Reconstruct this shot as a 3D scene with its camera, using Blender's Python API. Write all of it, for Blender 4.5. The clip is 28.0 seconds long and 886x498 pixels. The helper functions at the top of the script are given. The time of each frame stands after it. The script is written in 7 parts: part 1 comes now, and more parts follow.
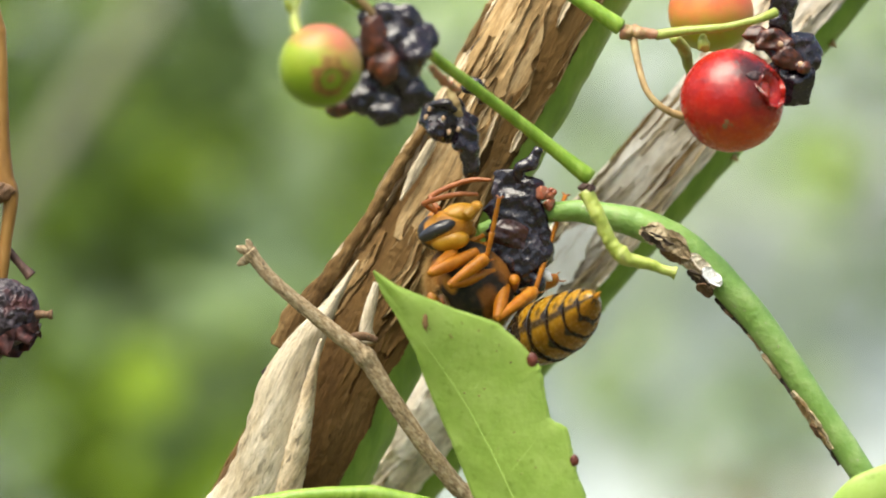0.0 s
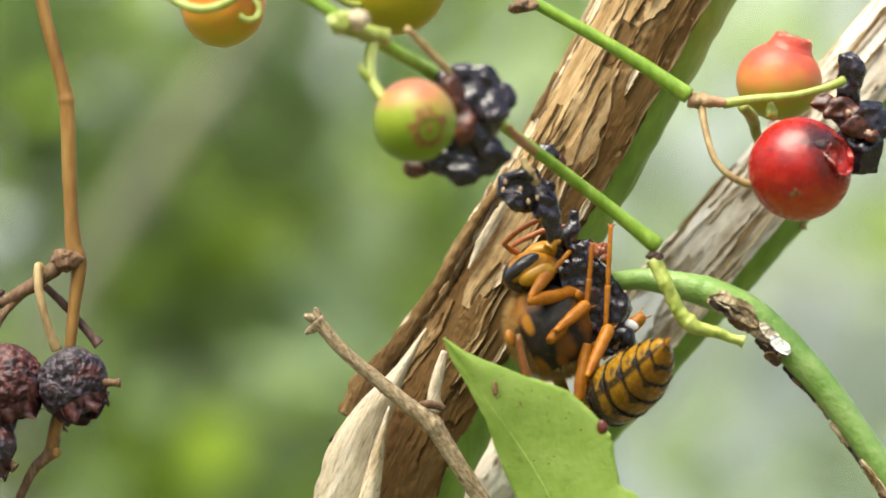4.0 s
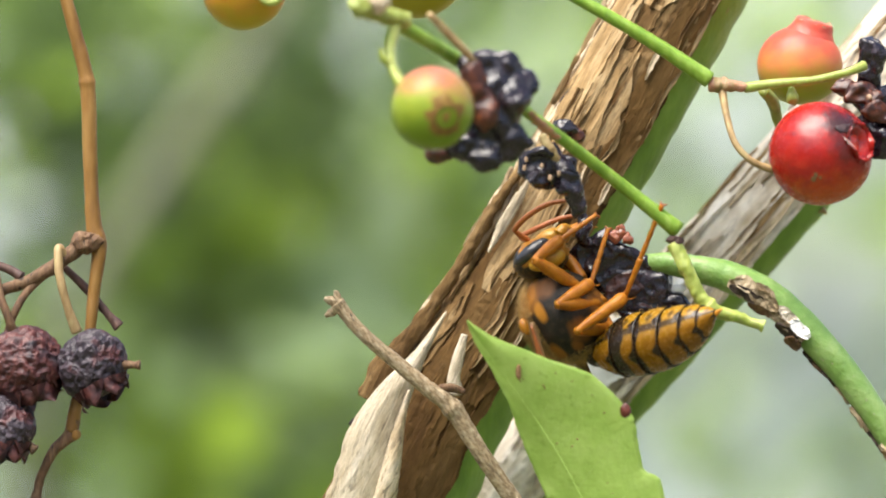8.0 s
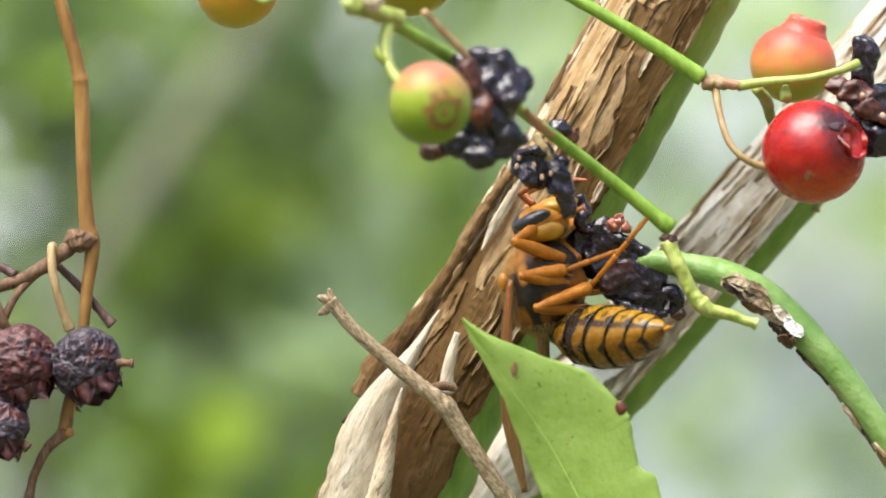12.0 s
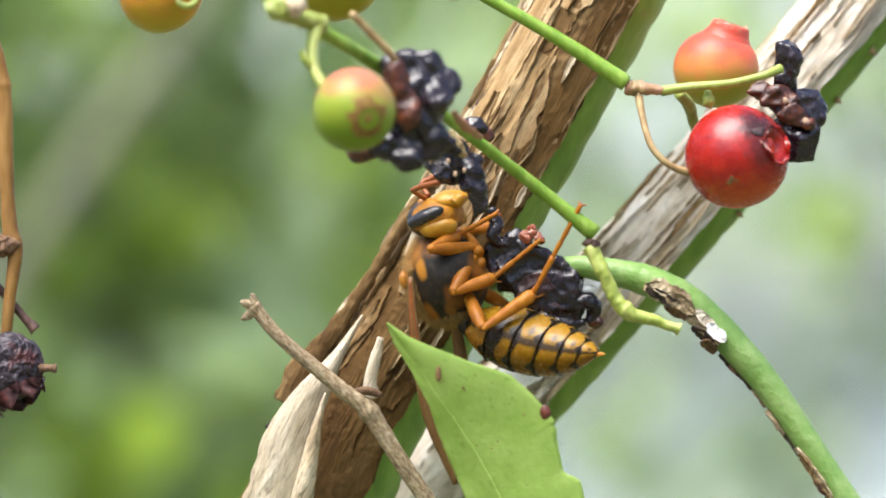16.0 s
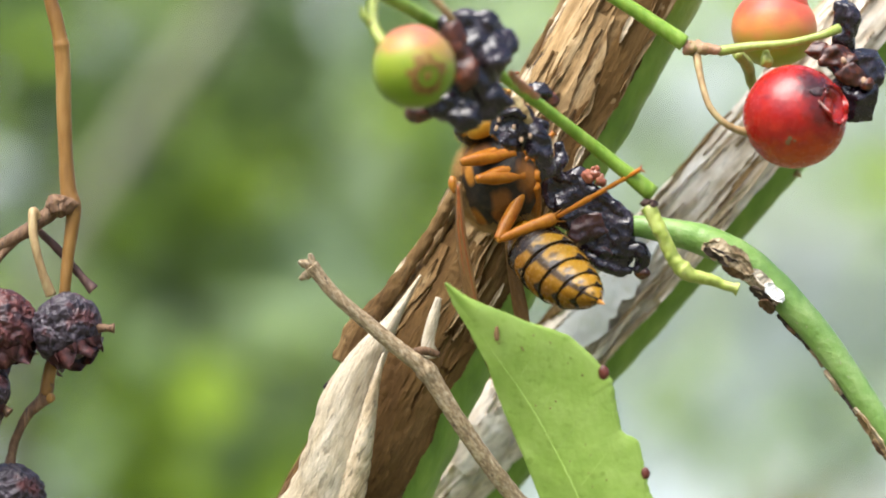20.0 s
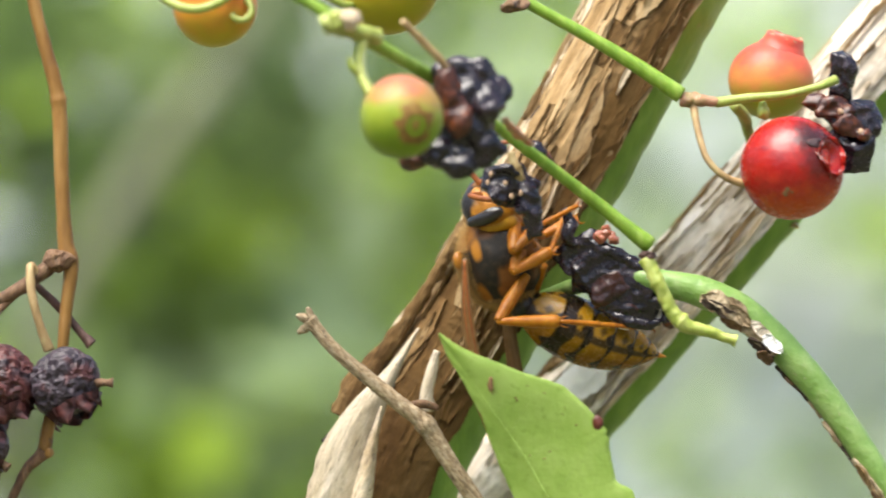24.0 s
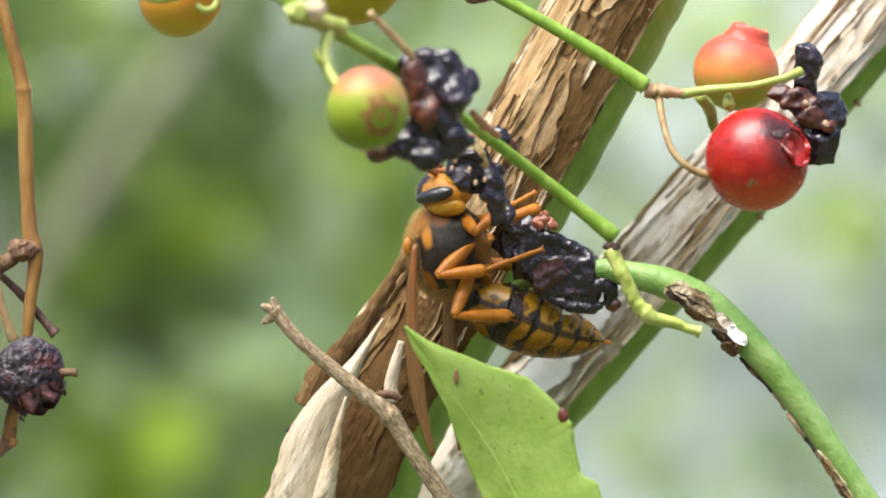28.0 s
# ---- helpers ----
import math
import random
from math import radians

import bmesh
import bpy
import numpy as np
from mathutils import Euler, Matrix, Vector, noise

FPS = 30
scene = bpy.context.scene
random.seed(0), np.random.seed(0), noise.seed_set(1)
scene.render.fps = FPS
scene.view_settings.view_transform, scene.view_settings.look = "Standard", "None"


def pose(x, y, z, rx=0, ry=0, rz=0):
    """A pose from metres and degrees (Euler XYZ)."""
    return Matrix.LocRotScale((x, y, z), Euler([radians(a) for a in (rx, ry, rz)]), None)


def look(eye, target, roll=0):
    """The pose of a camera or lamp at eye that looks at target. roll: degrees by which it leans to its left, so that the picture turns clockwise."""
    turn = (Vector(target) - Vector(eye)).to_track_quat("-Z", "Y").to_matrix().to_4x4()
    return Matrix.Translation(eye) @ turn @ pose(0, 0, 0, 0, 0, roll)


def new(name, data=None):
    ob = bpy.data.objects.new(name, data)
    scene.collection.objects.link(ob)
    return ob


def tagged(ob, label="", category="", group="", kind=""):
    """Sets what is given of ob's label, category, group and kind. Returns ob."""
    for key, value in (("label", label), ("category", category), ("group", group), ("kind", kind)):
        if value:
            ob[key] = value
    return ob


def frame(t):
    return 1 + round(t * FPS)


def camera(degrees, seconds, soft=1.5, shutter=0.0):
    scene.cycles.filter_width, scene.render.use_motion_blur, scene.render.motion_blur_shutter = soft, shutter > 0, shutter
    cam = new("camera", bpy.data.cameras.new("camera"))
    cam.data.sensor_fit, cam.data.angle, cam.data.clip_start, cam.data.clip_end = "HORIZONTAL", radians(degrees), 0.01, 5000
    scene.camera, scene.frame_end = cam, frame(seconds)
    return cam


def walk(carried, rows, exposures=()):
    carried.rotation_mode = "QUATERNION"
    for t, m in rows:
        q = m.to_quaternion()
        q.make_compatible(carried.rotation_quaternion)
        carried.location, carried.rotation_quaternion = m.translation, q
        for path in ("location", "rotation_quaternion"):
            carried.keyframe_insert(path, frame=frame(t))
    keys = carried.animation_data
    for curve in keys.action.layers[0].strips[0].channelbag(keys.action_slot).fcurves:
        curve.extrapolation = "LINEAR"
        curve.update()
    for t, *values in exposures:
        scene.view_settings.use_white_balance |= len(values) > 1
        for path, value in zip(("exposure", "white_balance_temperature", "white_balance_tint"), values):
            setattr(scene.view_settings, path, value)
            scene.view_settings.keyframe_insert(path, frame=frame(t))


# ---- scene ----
MM = 0.001

# ---------------------------------------------------------------- camera
cam = camera(8.0, 28.0, soft=1.8, shutter=0.5)
cam.data.dof.use_dof = True
cam.data.dof.focus_distance = 0.597
cam.data.dof.aperture_fstop = 25.0
walk(cam, [
    (0, pose(0, -0.6, 0, 89.533, 0.152, -0.798)),
    (0.5, pose(0, -0.6, 0, 89.560, 0.153, -0.976)),
    (1, pose(0, -0.6, 0, 89.488, 0.130, -0.910)),
    (1.5, pose(0, -0.6, 0, 89.566, 0.156, -0.826)),
    (2, pose(0, -0.6, 0, 89.732, 0.146, -0.701)),
    (2.5, pose(0, -0.6, 0, 89.746, 0.229, -0.392)),
    (3, pose(0, -0.6, 0, 89.870, 0.154, -0.322)),
    (3.5, pose(0, -0.6, 0, 90.026, 0.150, -0.219)),
    (5.5, pose(0, -0.6, 0, 90.319, -0.012, -0.026)),
    (6, pose(0, -0.6, 0, 90.132, -0.046, 0.128)),
    (6.5, pose(0, -0.6, 0, 89.848, -0.000, 0.135)),
    (7, pose(0, -0.6, 0, 89.763, -0.031, 0.104)),
    (7.5, pose(0, -0.6, 0, 89.822, -0.059, 0.054)),
    (8, pose(0, -0.6, 0, 90.002, -0.057, -0.001)),
    (8.5, pose(0, -0.6, 0, 90.166, -0.063, -0.185)),
    (9, pose(0, -0.6, 0, 90.280, -0.045, -0.364)),
    (9.5, pose(0, -0.6, 0, 90.283, -0.045, -0.342)),
    (10, pose(0, -0.6, 0, 90.248, -0.055, -0.290)),
    (10.5, pose(0, -0.6, 0, 90.177, -0.118, -0.135)),
    (11, pose(0, -0.6, 0, 90.073, -0.090, -0.062)),
    (11.5, pose(0, -0.6, 0, 90.009, -0.101, -0.024)),
    (12, pose(0, -0.6, 0, 89.985, -0.062, -0.062)),
    (12.5, pose(0, -0.6, 0, 89.924, -0.101, -0.149)),
    (13, pose(0, -0.6, 0, 89.908, -0.075, -0.584)),
    (13.5, pose(0, -0.6, 0, 89.789, -0.048, -0.783)),
    (15.5, pose(0, -0.6, 0, 89.915, -0.035, -0.770)),
    (16, pose(0, -0.6, 0, 90.031, -0.060, -0.757)),
    (16.5, pose(0, -0.6, 0, 89.974, -0.055, -0.640)),
    (17, pose(0, -0.6, 0, 89.913, 0.017, -0.771)),
    (17.5, pose(0, -0.6, 0, 89.904, -0.010, -0.587)),
    (18, pose(0, -0.6, 0, 89.730, 0.024, -0.437)),
    (18.5, pose(0, -0.6, 0, 89.550, 0.015, -0.386)),
    (19, pose(0, -0.6, 0, 89.557, 0.022, -0.295)),
    (19.5, pose(0, -0.6, 0, 89.705, 0.025, -0.270)),
    (20, pose(0, -0.6, 0, 89.669, -0.051, -0.233)),
    (20.5, pose(0, -0.6, 0, 89.364, -0.013, -1.003)),
    (21, pose(0, -0.6, 0, 90.178, 0.118, -1.772)),
    (21.5, pose(0, -0.6, 0, 90.549, 0.028, -0.538)),
    (23.5, pose(0, -0.6, 0, 90.086, 0.133, -0.831)),
    (24, pose(0, -0.6, 0, 90.148, 0.223, -0.253)),
    (24.5, pose(0, -0.6, 0, 90.179, 0.267, -0.033)),
    (25, pose(0, -0.6, 0, 90.162, 0.288, -0.311)),
    (25.5, pose(0, -0.6, 0, 90.118, 0.239, -0.373)),
    (26, pose(0, -0.6, 0, 90.075, 0.127, -0.168)),
    (26.5, pose(0, -0.6, 0, 90.075, 0.108, -0.139)),
    (27, pose(0, -0.6, 0, 90.121, 0.081, -0.218)),
    (27.5, pose(0, -0.6, 0, 90.153, 0.057, -0.464)),
    (28, pose(0, -0.6, 0, 90.063, 0.070, -0.573)),
], exposures=[(0, 0.89, 6900, 4), (6.0, 0.93, 7000, 6), (8.0, 0.98, 6550, 9), (13.0, 1.00, 6380, 10), (16.0, 1.01, 6250, 10), (20.0, 1.01, 6280, 10),
                      (21.0, 0.94, 6350, 9), (21.5, 0.94, 6380, 9), (24.0, 0.99, 6550, 9), (28.0, 1.01, 6400, 10)])

# ---------------------------------------------------------------- world and sun
SUN_FROM = Vector((-0.28, -0.36, 1.0)).normalized()
world = bpy.data.worlds.new("sky")
scene.world = world
world.use_nodes = True
wn = world.node_tree
sky = wn.nodes.new("ShaderNodeTexSky")
sky.sky_type = "NISHITA"
sky.sun_disc = False
sky.sun_elevation = math.asin(SUN_FROM.z)
sky.sun_rotation = math.atan2(SUN_FROM.x, SUN_FROM.y)
sky.air_density, sky.dust_density, sky.ozone_density = 1.0, 4.0, 0.6
wn.links.new(sky.outputs[0], wn.nodes["Background"].inputs[0])
wn.nodes["Background"].inputs[1].default_value = 0.15

sun_data = bpy.data.lights.new("sun", "SUN")
sun_data.energy = 3.6
sun_data.angle = radians(50)
sun_data.color = (1.0, 0.97, 0.92)
sun = new("sun", sun_data)
sun.matrix_world = look(SUN_FROM * 5, (0, 0, 0))


# ---------------------------------------------------------------- materials
def material(name, stops, rough=0.6, size=1.0, stretch=(1, 1, 1), fine=0.0, bump=0.3, coat=0.0, sss=0.0, sss_radius=(1, 0.4, 0.2),
             thin=0.0, fleck=None, fleck_at=0.62, fleck_size=3.0, spec=0.5, transmission=0.0, lean=0.0, grit=0.0, streak=0.0):
    """Noise-mixed surface. size: grain in millimetres. stops: colours from dark to light. fleck: a second stain colour.
    lean: degrees by which the grain leans to the right; grit: strength of a fine crumbly grain."""
    m = bpy.data.materials.new(name)
    m.use_nodes = True
    n, l = m.node_tree.nodes, m.node_tree.links
    b = n["Principled BSDF"]
    co = n.new("ShaderNodeTexCoord")
    mp = n.new("ShaderNodeMapping")
    mp.inputs["Scale"].default_value = [1000.0 / size * s for s in stretch]
    ref = co.outputs["Object"]
    if lean:
        rot = n.new("ShaderNodeMapping")
        rot.inputs["Rotation"].default_value = (0, radians(-lean), 0)
        l.new(ref, rot.inputs[0])
        ref = rot.outputs[0]
    l.new(ref, mp.inputs[0])
    big = n.new("ShaderNodeTexNoise")
    big.inputs["Scale"].default_value, big.inputs["Detail"].default_value, big.inputs["Roughness"].default_value = 1.0, 6.0, 0.62
    l.new(mp.outputs[0], big.inputs["Vector"])
    ramp = n.new("ShaderNodeValToRGB")
    el = ramp.color_ramp.elements
    el[0].position, el[0].color = 0.30, (*stops[0], 1)
    el[1].position, el[1].color = 0.70, (*stops[-1], 1)
    for i, c in enumerate(stops[1:-1]):
        e = el.new(0.30 + 0.4 * (i + 1) / (len(stops) - 1))
        e.color = (*c, 1)
    l.new(big.outputs["Fac"], ramp.inputs[0])
    colour = ramp.outputs[0]
    if fleck:
        fn = n.new("ShaderNodeTexNoise")
        fn.inputs["Scale"].default_value, fn.inputs["Detail"].default_value = 1000.0 / fleck_size, 3.0
        fm = n.new("ShaderNodeMapping")
        fm.inputs["Scale"].default_value = stretch
        l.new(ref, fm.inputs[0])
        l.new(fm.outputs[0], fn.inputs["Vector"])
        fr = n.new("ShaderNodeMapRange")
        fr.inputs[1].default_value, fr.inputs[2].default_value = fleck_at, fleck_at + 0.10
        l.new(fn.outputs["Fac"], fr.inputs[0])
        mx = n.new("ShaderNodeMix")
        mx.data_type = "RGBA"
        l.new(fr.outputs[0], mx.inputs[0])
        l.new(colour, mx.inputs[6])
        mx.inputs[7].default_value = (*fleck, 1)
        colour = mx.outputs[2]
    info = n.new("ShaderNodeObjectInfo")
    hs = n.new("ShaderNodeHueSaturation")
    vr = n.new("ShaderNodeMapRange")
    vr.inputs[3].default_value, vr.inputs[4].default_value = 0.88, 1.12
    l.new(info.outputs["Random"], vr.inputs[0])
    l.new(vr.outputs[0], hs.inputs["Value"])
    l.new(colour, hs.inputs["Color"])
    colour = hs.outputs[0]
    if grit:
        gm = n.new("ShaderNodeMapping")
        gm.inputs["Scale"].default_value = (3400, 3400, 850)
        l.new(ref, gm.inputs[0])
        gn = n.new("ShaderNodeTexNoise")
        gn.inputs["Scale"].default_value, gn.inputs["Detail"].default_value, gn.inputs["Roughness"].default_value = 1.0, 5.0, 0.7
        l.new(gm.outputs[0], gn.inputs["Vector"])
        gv = n.new("ShaderNodeMapRange")
        gv.inputs[1].default_value, gv.inputs[2].default_value = 0.3, 0.72
        gv.inputs[3].default_value, gv.inputs[4].default_value = 1 - 0.6 * grit, 1 + 0.45 * grit
        l.new(gn.outputs["Fac"], gv.inputs[0])
        gh = n.new("ShaderNodeHueSaturation")
        l.new(gv.outputs[0], gh.inputs["Value"])
        l.new(colour, gh.inputs["Color"])
        colour = gh.outputs[0]
    if streak:
        sm = n.new("ShaderNodeMapping")
        sm.inputs["Scale"].default_value = (2600, 2600, 230)
        l.new(ref, sm.inputs[0])
        sn = n.new("ShaderNodeTexNoise")
        sn.inputs["Scale"].default_value, sn.inputs["Detail"].default_value, sn.inputs["Roughness"].default_value = 1.0, 4.0, 0.6
        sn.inputs["Distortion"].default_value = 0.6
        l.new(sm.outputs[0], sn.inputs["Vector"])
        sr = n.new("ShaderNodeValToRGB")
        e = sr.color_ramp.elements
        e[0].position, e[0].color = 0.30, (1 + 0.35 * streak,) * 3 + (1,)
        e[1].position, e[1].color = 0.66, (1 - 0.75 * streak,) * 3 + (1,)
        for at in (0.42, 0.56):
            e.new(at).color = (1, 1, 1, 1)
        l.new(sn.outputs["Fac"], sr.inputs[0])
        sx = n.new("ShaderNodeMix")
        sx.data_type, sx.blend_type = "RGBA", "MULTIPLY"
        sx.inputs[0].default_value = 1.0
        l.new(colour, sx.inputs[6])
        l.new(sr.outputs[0], sx.inputs[7])
        colour = sx.outputs[2]
    l.new(colour, b.inputs["Base Color"])
    fine_n = n.new("ShaderNodeTexNoise")
    fine_n.inputs["Scale"].default_value, fine_n.inputs["Detail"].default_value = 4.0, 4.0
    l.new(mp.outputs[0], fine_n.inputs["Vector"])
    rr = n.new("ShaderNodeMapRange")
    rr.inputs[3].default_value, rr.inputs[4].default_value = max(0.03, rough - 0.12), min(1, rough + 0.12)
    l.new(fine_n.outputs["Fac"], rr.inputs[0])
    l.new(rr.outputs[0], b.inputs["Roughness"])
    bp = n.new("ShaderNodeBump")
    bp.inputs["Strength"].default_value, bp.inputs["Distance"].default_value = bump, size * 0.2 * MM
    l.new(big.outputs["Fac"], bp.inputs["Height"])
    last = bp
    if fine:
        b2 = n.new("ShaderNodeBump")
        b2.inputs["Strength"].default_value, b2.inputs["Distance"].default_value = fine, size * 0.08 * MM
        l.new(fine_n.outputs["Fac"], b2.inputs["Height"])
        l.new(bp.outputs[0], b2.inputs["Normal"])
        last = b2
    if grit:
        b3 = n.new("ShaderNodeBump")
        b3.inputs["Strength"].default_value, b3.inputs["Distance"].default_value = min(1.0, grit), 0.14 * MM
        l.new(gn.outputs["Fac"], b3.inputs["Height"])
        l.new(last.outputs[0], b3.inputs["Normal"])
        last = b3
    if streak:
        b4 = n.new("ShaderNodeBump")
        b4.invert = True
        b4.inputs["Strength"].default_value, b4.inputs["Distance"].default_value = 0.9, 0.22 * MM
        l.new(sn.outputs["Fac"], b4.inputs["Height"])
        l.new(last.outputs[0], b4.inputs["Normal"])
        last = b4
    l.new(last.outputs[0], b.inputs["Normal"])
    b.inputs["Specular IOR Level"].default_value = spec
    b.inputs["Coat Weight"].default_value, b.inputs["Coat Roughness"].default_value = coat, 0.28
    b.inputs["Transmission Weight"].default_value = transmission
    if sss:
        b.inputs["Subsurface Weight"].default_value = sss
        b.inputs["Subsurface Radius"].default_value = sss_radius
        b.inputs["Subsurface Scale"].default_value = 1.5 * MM
    if thin:
        tr = n.new("ShaderNodeBsdfTranslucent")
        l.new(colour, tr.inputs[0])
        ms = n.new("ShaderNodeMixShader")
        ms.inputs[0].default_value = thin
        l.new(b.outputs[0], ms.inputs[1])
        l.new(tr.outputs[0], ms.inputs[2])
        l.new(ms.outputs[0], n["Material Output"].inputs[0])
    return m


def spots(m, marks, rag=0.35, grain=1.2, soft=0.22):
    """Coloured marks with ragged edges on a material: (centre mm, half axes mm, colour) in the object's own space."""
    n, l = m.node_tree.nodes, m.node_tree.links
    b = n["Principled BSDF"]
    colour = b.inputs["Base Color"].links[0].from_socket
    co = n.new("ShaderNodeTexCoord")
    nz = n.new("ShaderNodeTexNoise")
    nz.inputs["Scale"].default_value, nz.inputs["Detail"].default_value = 1000.0 / grain, 4.0
    l.new(co.outputs["Object"], nz.inputs["Vector"])
    for centre, half, c in marks:
        mp = n.new("ShaderNodeMapping")
        mp.inputs["Scale"].default_value = [1000.0 / q for q in half]
        mp.inputs["Location"].default_value = [-a / q for a, q in zip(centre, half)]
        l.new(co.outputs["Object"], mp.inputs[0])
        ln = n.new("ShaderNodeVectorMath")
        ln.operation = "LENGTH"
        l.new(mp.outputs[0], ln.inputs[0])
        ad = n.new("ShaderNodeMath")
        ad.operation = "MULTIPLY_ADD"
        ad.inputs[1].default_value = 2 * rag
        l.new(nz.outputs["Fac"], ad.inputs[0])
        l.new(ln.outputs["Value"], ad.inputs[2])
        mr = n.new("ShaderNodeMapRange")
        mr.inputs[1].default_value, mr.inputs[2].default_value = 1.0 + rag + soft / 2, 1.0 + rag - soft / 2
        l.new(ad.outputs[0], mr.inputs[0])
        mx = n.new("ShaderNodeMix")
        mx.data_type = "RGBA"
        l.new(mr.outputs[0], mx.inputs[0])
        l.new(colour, mx.inputs[6])
        mx.inputs[7].default_value = (*c, 1)
        colour = mx.outputs[2]
    l.new(colour, b.inputs["Base Color"])
    return m


ALONG = (1, 1, 0.35)
BARK = material("brown_bark", [(0.072, 0.037, 0.012), (0.150, 0.087, 0.032), (0.255, 0.165, 0.073)], 0.85, 1.5, (1, 1, 0.16), 0.6, 0.5,
                fleck=(0.075, 0.035, 0.010), fleck_at=0.64, fleck_size=1.6, lean=28, grit=0.5, streak=0.75, spec=0.15)
BARK_MID = material("tan_bark", [(0.180, 0.108, 0.042), (0.32, 0.212, 0.098), (0.48, 0.36, 0.20)], 0.85, 1.5, (1, 1, 0.16), 0.6, 0.5,
                    fleck=(0.17, 0.088, 0.030), fleck_at=0.62, fleck_size=1.4, lean=28, grit=0.5, streak=0.8, spec=0.15)
BARK_PALE = material("pale_bark", [(0.32, 0.225, 0.12), (0.54, 0.43, 0.28), (0.70, 0.60, 0.44)], 0.8, 1.3, (1, 1, 0.2), 0.6, 0.6,
                     fleck=(0.28, 0.175, 0.08), fleck_at=0.65, fleck_size=1.0, lean=32, grit=0.5, streak=0.75, spec=0.2)
BARK_WHITE = material("bleached_bark", [(0.50, 0.40, 0.275), (0.74, 0.65, 0.52), (0.88, 0.82, 0.72)], 0.75, 1.6, (1, 1, 0.35), 0.7, 0.7,
                      fleck=(0.26, 0.17, 0.10), fleck_at=0.68, fleck_size=1.2, lean=41, grit=0.35, streak=0.45, spec=0.2)
BARK_CREAM = material("cream_bark", [(0.36, 0.28, 0.165), (0.54, 0.455, 0.315), (0.68, 0.60, 0.465)], 0.8, 2.2, (1, 1, 0.3), 0.6, 0.4,
                      fleck=(0.24, 0.15, 0.07), fleck_at=0.68, fleck_size=0.8, lean=26, grit=0.45, streak=0.6)
# Near-white: paints the sunstruck slab on the second stem; also white scab and flesh.
BARK_SUNNY = material("white_and_sunlit", [(0.86, 0.84, 0.80), (0.93, 0.92, 0.90)], 0.7, 1.4, (1, 1, 0.4), 0.4, 0.4)
BARK_SHEET = material("chocolate_bark", [(0.078, 0.039, 0.011), (0.124, 0.068, 0.021), (0.172, 0.102, 0.037)], 0.8, 3.2, (1, 1, 0.3), 0.4, 0.3,
                      fleck=(0.20, 0.125, 0.052), fleck_at=0.70, fleck_size=0.9, lean=28, grit=0.35, streak=0.3, spec=0.15)
BARK_DARK = material("dark_bark", [(0.018, 0.012, 0.009), (0.05, 0.032, 0.022), (0.10, 0.065, 0.045)], 0.85, 1.0, (1, 1, 0.5), 0.5, 0.6, lean=30, grit=0.6)
GREEN_BARK = material("green_stem_skin", [(0.100, 0.195, 0.016), (0.155, 0.275, 0.028), (0.215, 0.335, 0.046)], 0.5, 2.5, ALONG, 0.3, 0.2,
                      fleck=(0.22, 0.20, 0.08), fleck_at=0.71, fleck_size=1.2)
STEM_GREEN = material("fresh_green_stem", [(0.125, 0.235, 0.016), (0.185, 0.305, 0.030), (0.28, 0.40, 0.07)], 0.42, 1.4, ALONG, 0.5, 0.35, sss=0.2,
                      sss_radius=(0.5, 0.8, 0.15), fleck=(0.17, 0.24, 0.05), fleck_at=0.66, fleck_size=0.5)
CANE_GREEN = material("grey_green_cane", [(0.135, 0.255, 0.048), (0.185, 0.315, 0.072), (0.285, 0.40, 0.135)], 0.42, 3.0, (1, 1, 1), 0.5, 0.3,
                      fleck=(0.32, 0.33, 0.18), fleck_at=0.66, fleck_size=0.5, sss=0.15, sss_radius=(0.5, 0.8, 0.2))
STUB_GREEN = material("yellow_green_stalk", [(0.215, 0.265, 0.04), (0.31, 0.36, 0.075), (0.43, 0.45, 0.145)], 0.45, 1.2, ALONG, 0.3, 0.4, sss=0.3,
                      sss_radius=(0.6, 0.8, 0.2), fleck=(0.23, 0.14, 0.05), fleck_at=0.69, fleck_size=0.8)
PINK_STALK = material("pinkish_stalk", [(0.20, 0.17, 0.05), (0.34, 0.19, 0.10), (0.46, 0.23, 0.16)], 0.5, 0.9, ALONG, 0.5, 0.6, sss=0.2)
TAN_STALK = material("tan_stalk", [(0.20, 0.13, 0.05), (0.33, 0.22, 0.095), (0.42, 0.33, 0.15)], 0.55, 0.9, ALONG, 0.5, 0.5)
TWIG = material("grey_brown_twig", [(0.14, 0.09, 0.042), (0.31, 0.225, 0.125), (0.50, 0.41, 0.27)], 0.85, 0.35, (1, 1, 0.5), 0.9, 1.0,
                fleck=(0.12, 0.09, 0.055), fleck_at=0.64, fleck_size=0.4, lean=-42, grit=0.8)
VINE_BROWN = material("ochre_dry_vine", [(0.155, 0.070, 0.012), (0.26, 0.128, 0.024), (0.35, 0.195, 0.05)], 0.55, 2.0, (1, 1, 0.25), 0.4, 0.4,
                      fleck=(0.12, 0.06, 0.02), fleck_at=0.66, fleck_size=1.5)
DRY_STALK = material("dry_brown_stalk", [(0.045, 0.022, 0.010), (0.14, 0.072, 0.032), (0.28, 0.175, 0.09)], 0.75, 0.7, ALONG, 0.7, 0.8, fleck=(0.03, 0.016, 0.010), fleck_at=0.6, fleck_size=0.7)
DARK_STALK = material("dark_dry_stalk", [(0.025, 0.012, 0.01), (0.065, 0.03, 0.022), (0.12, 0.065, 0.045)], 0.65, 0.9, ALONG, 0.5, 0.6)
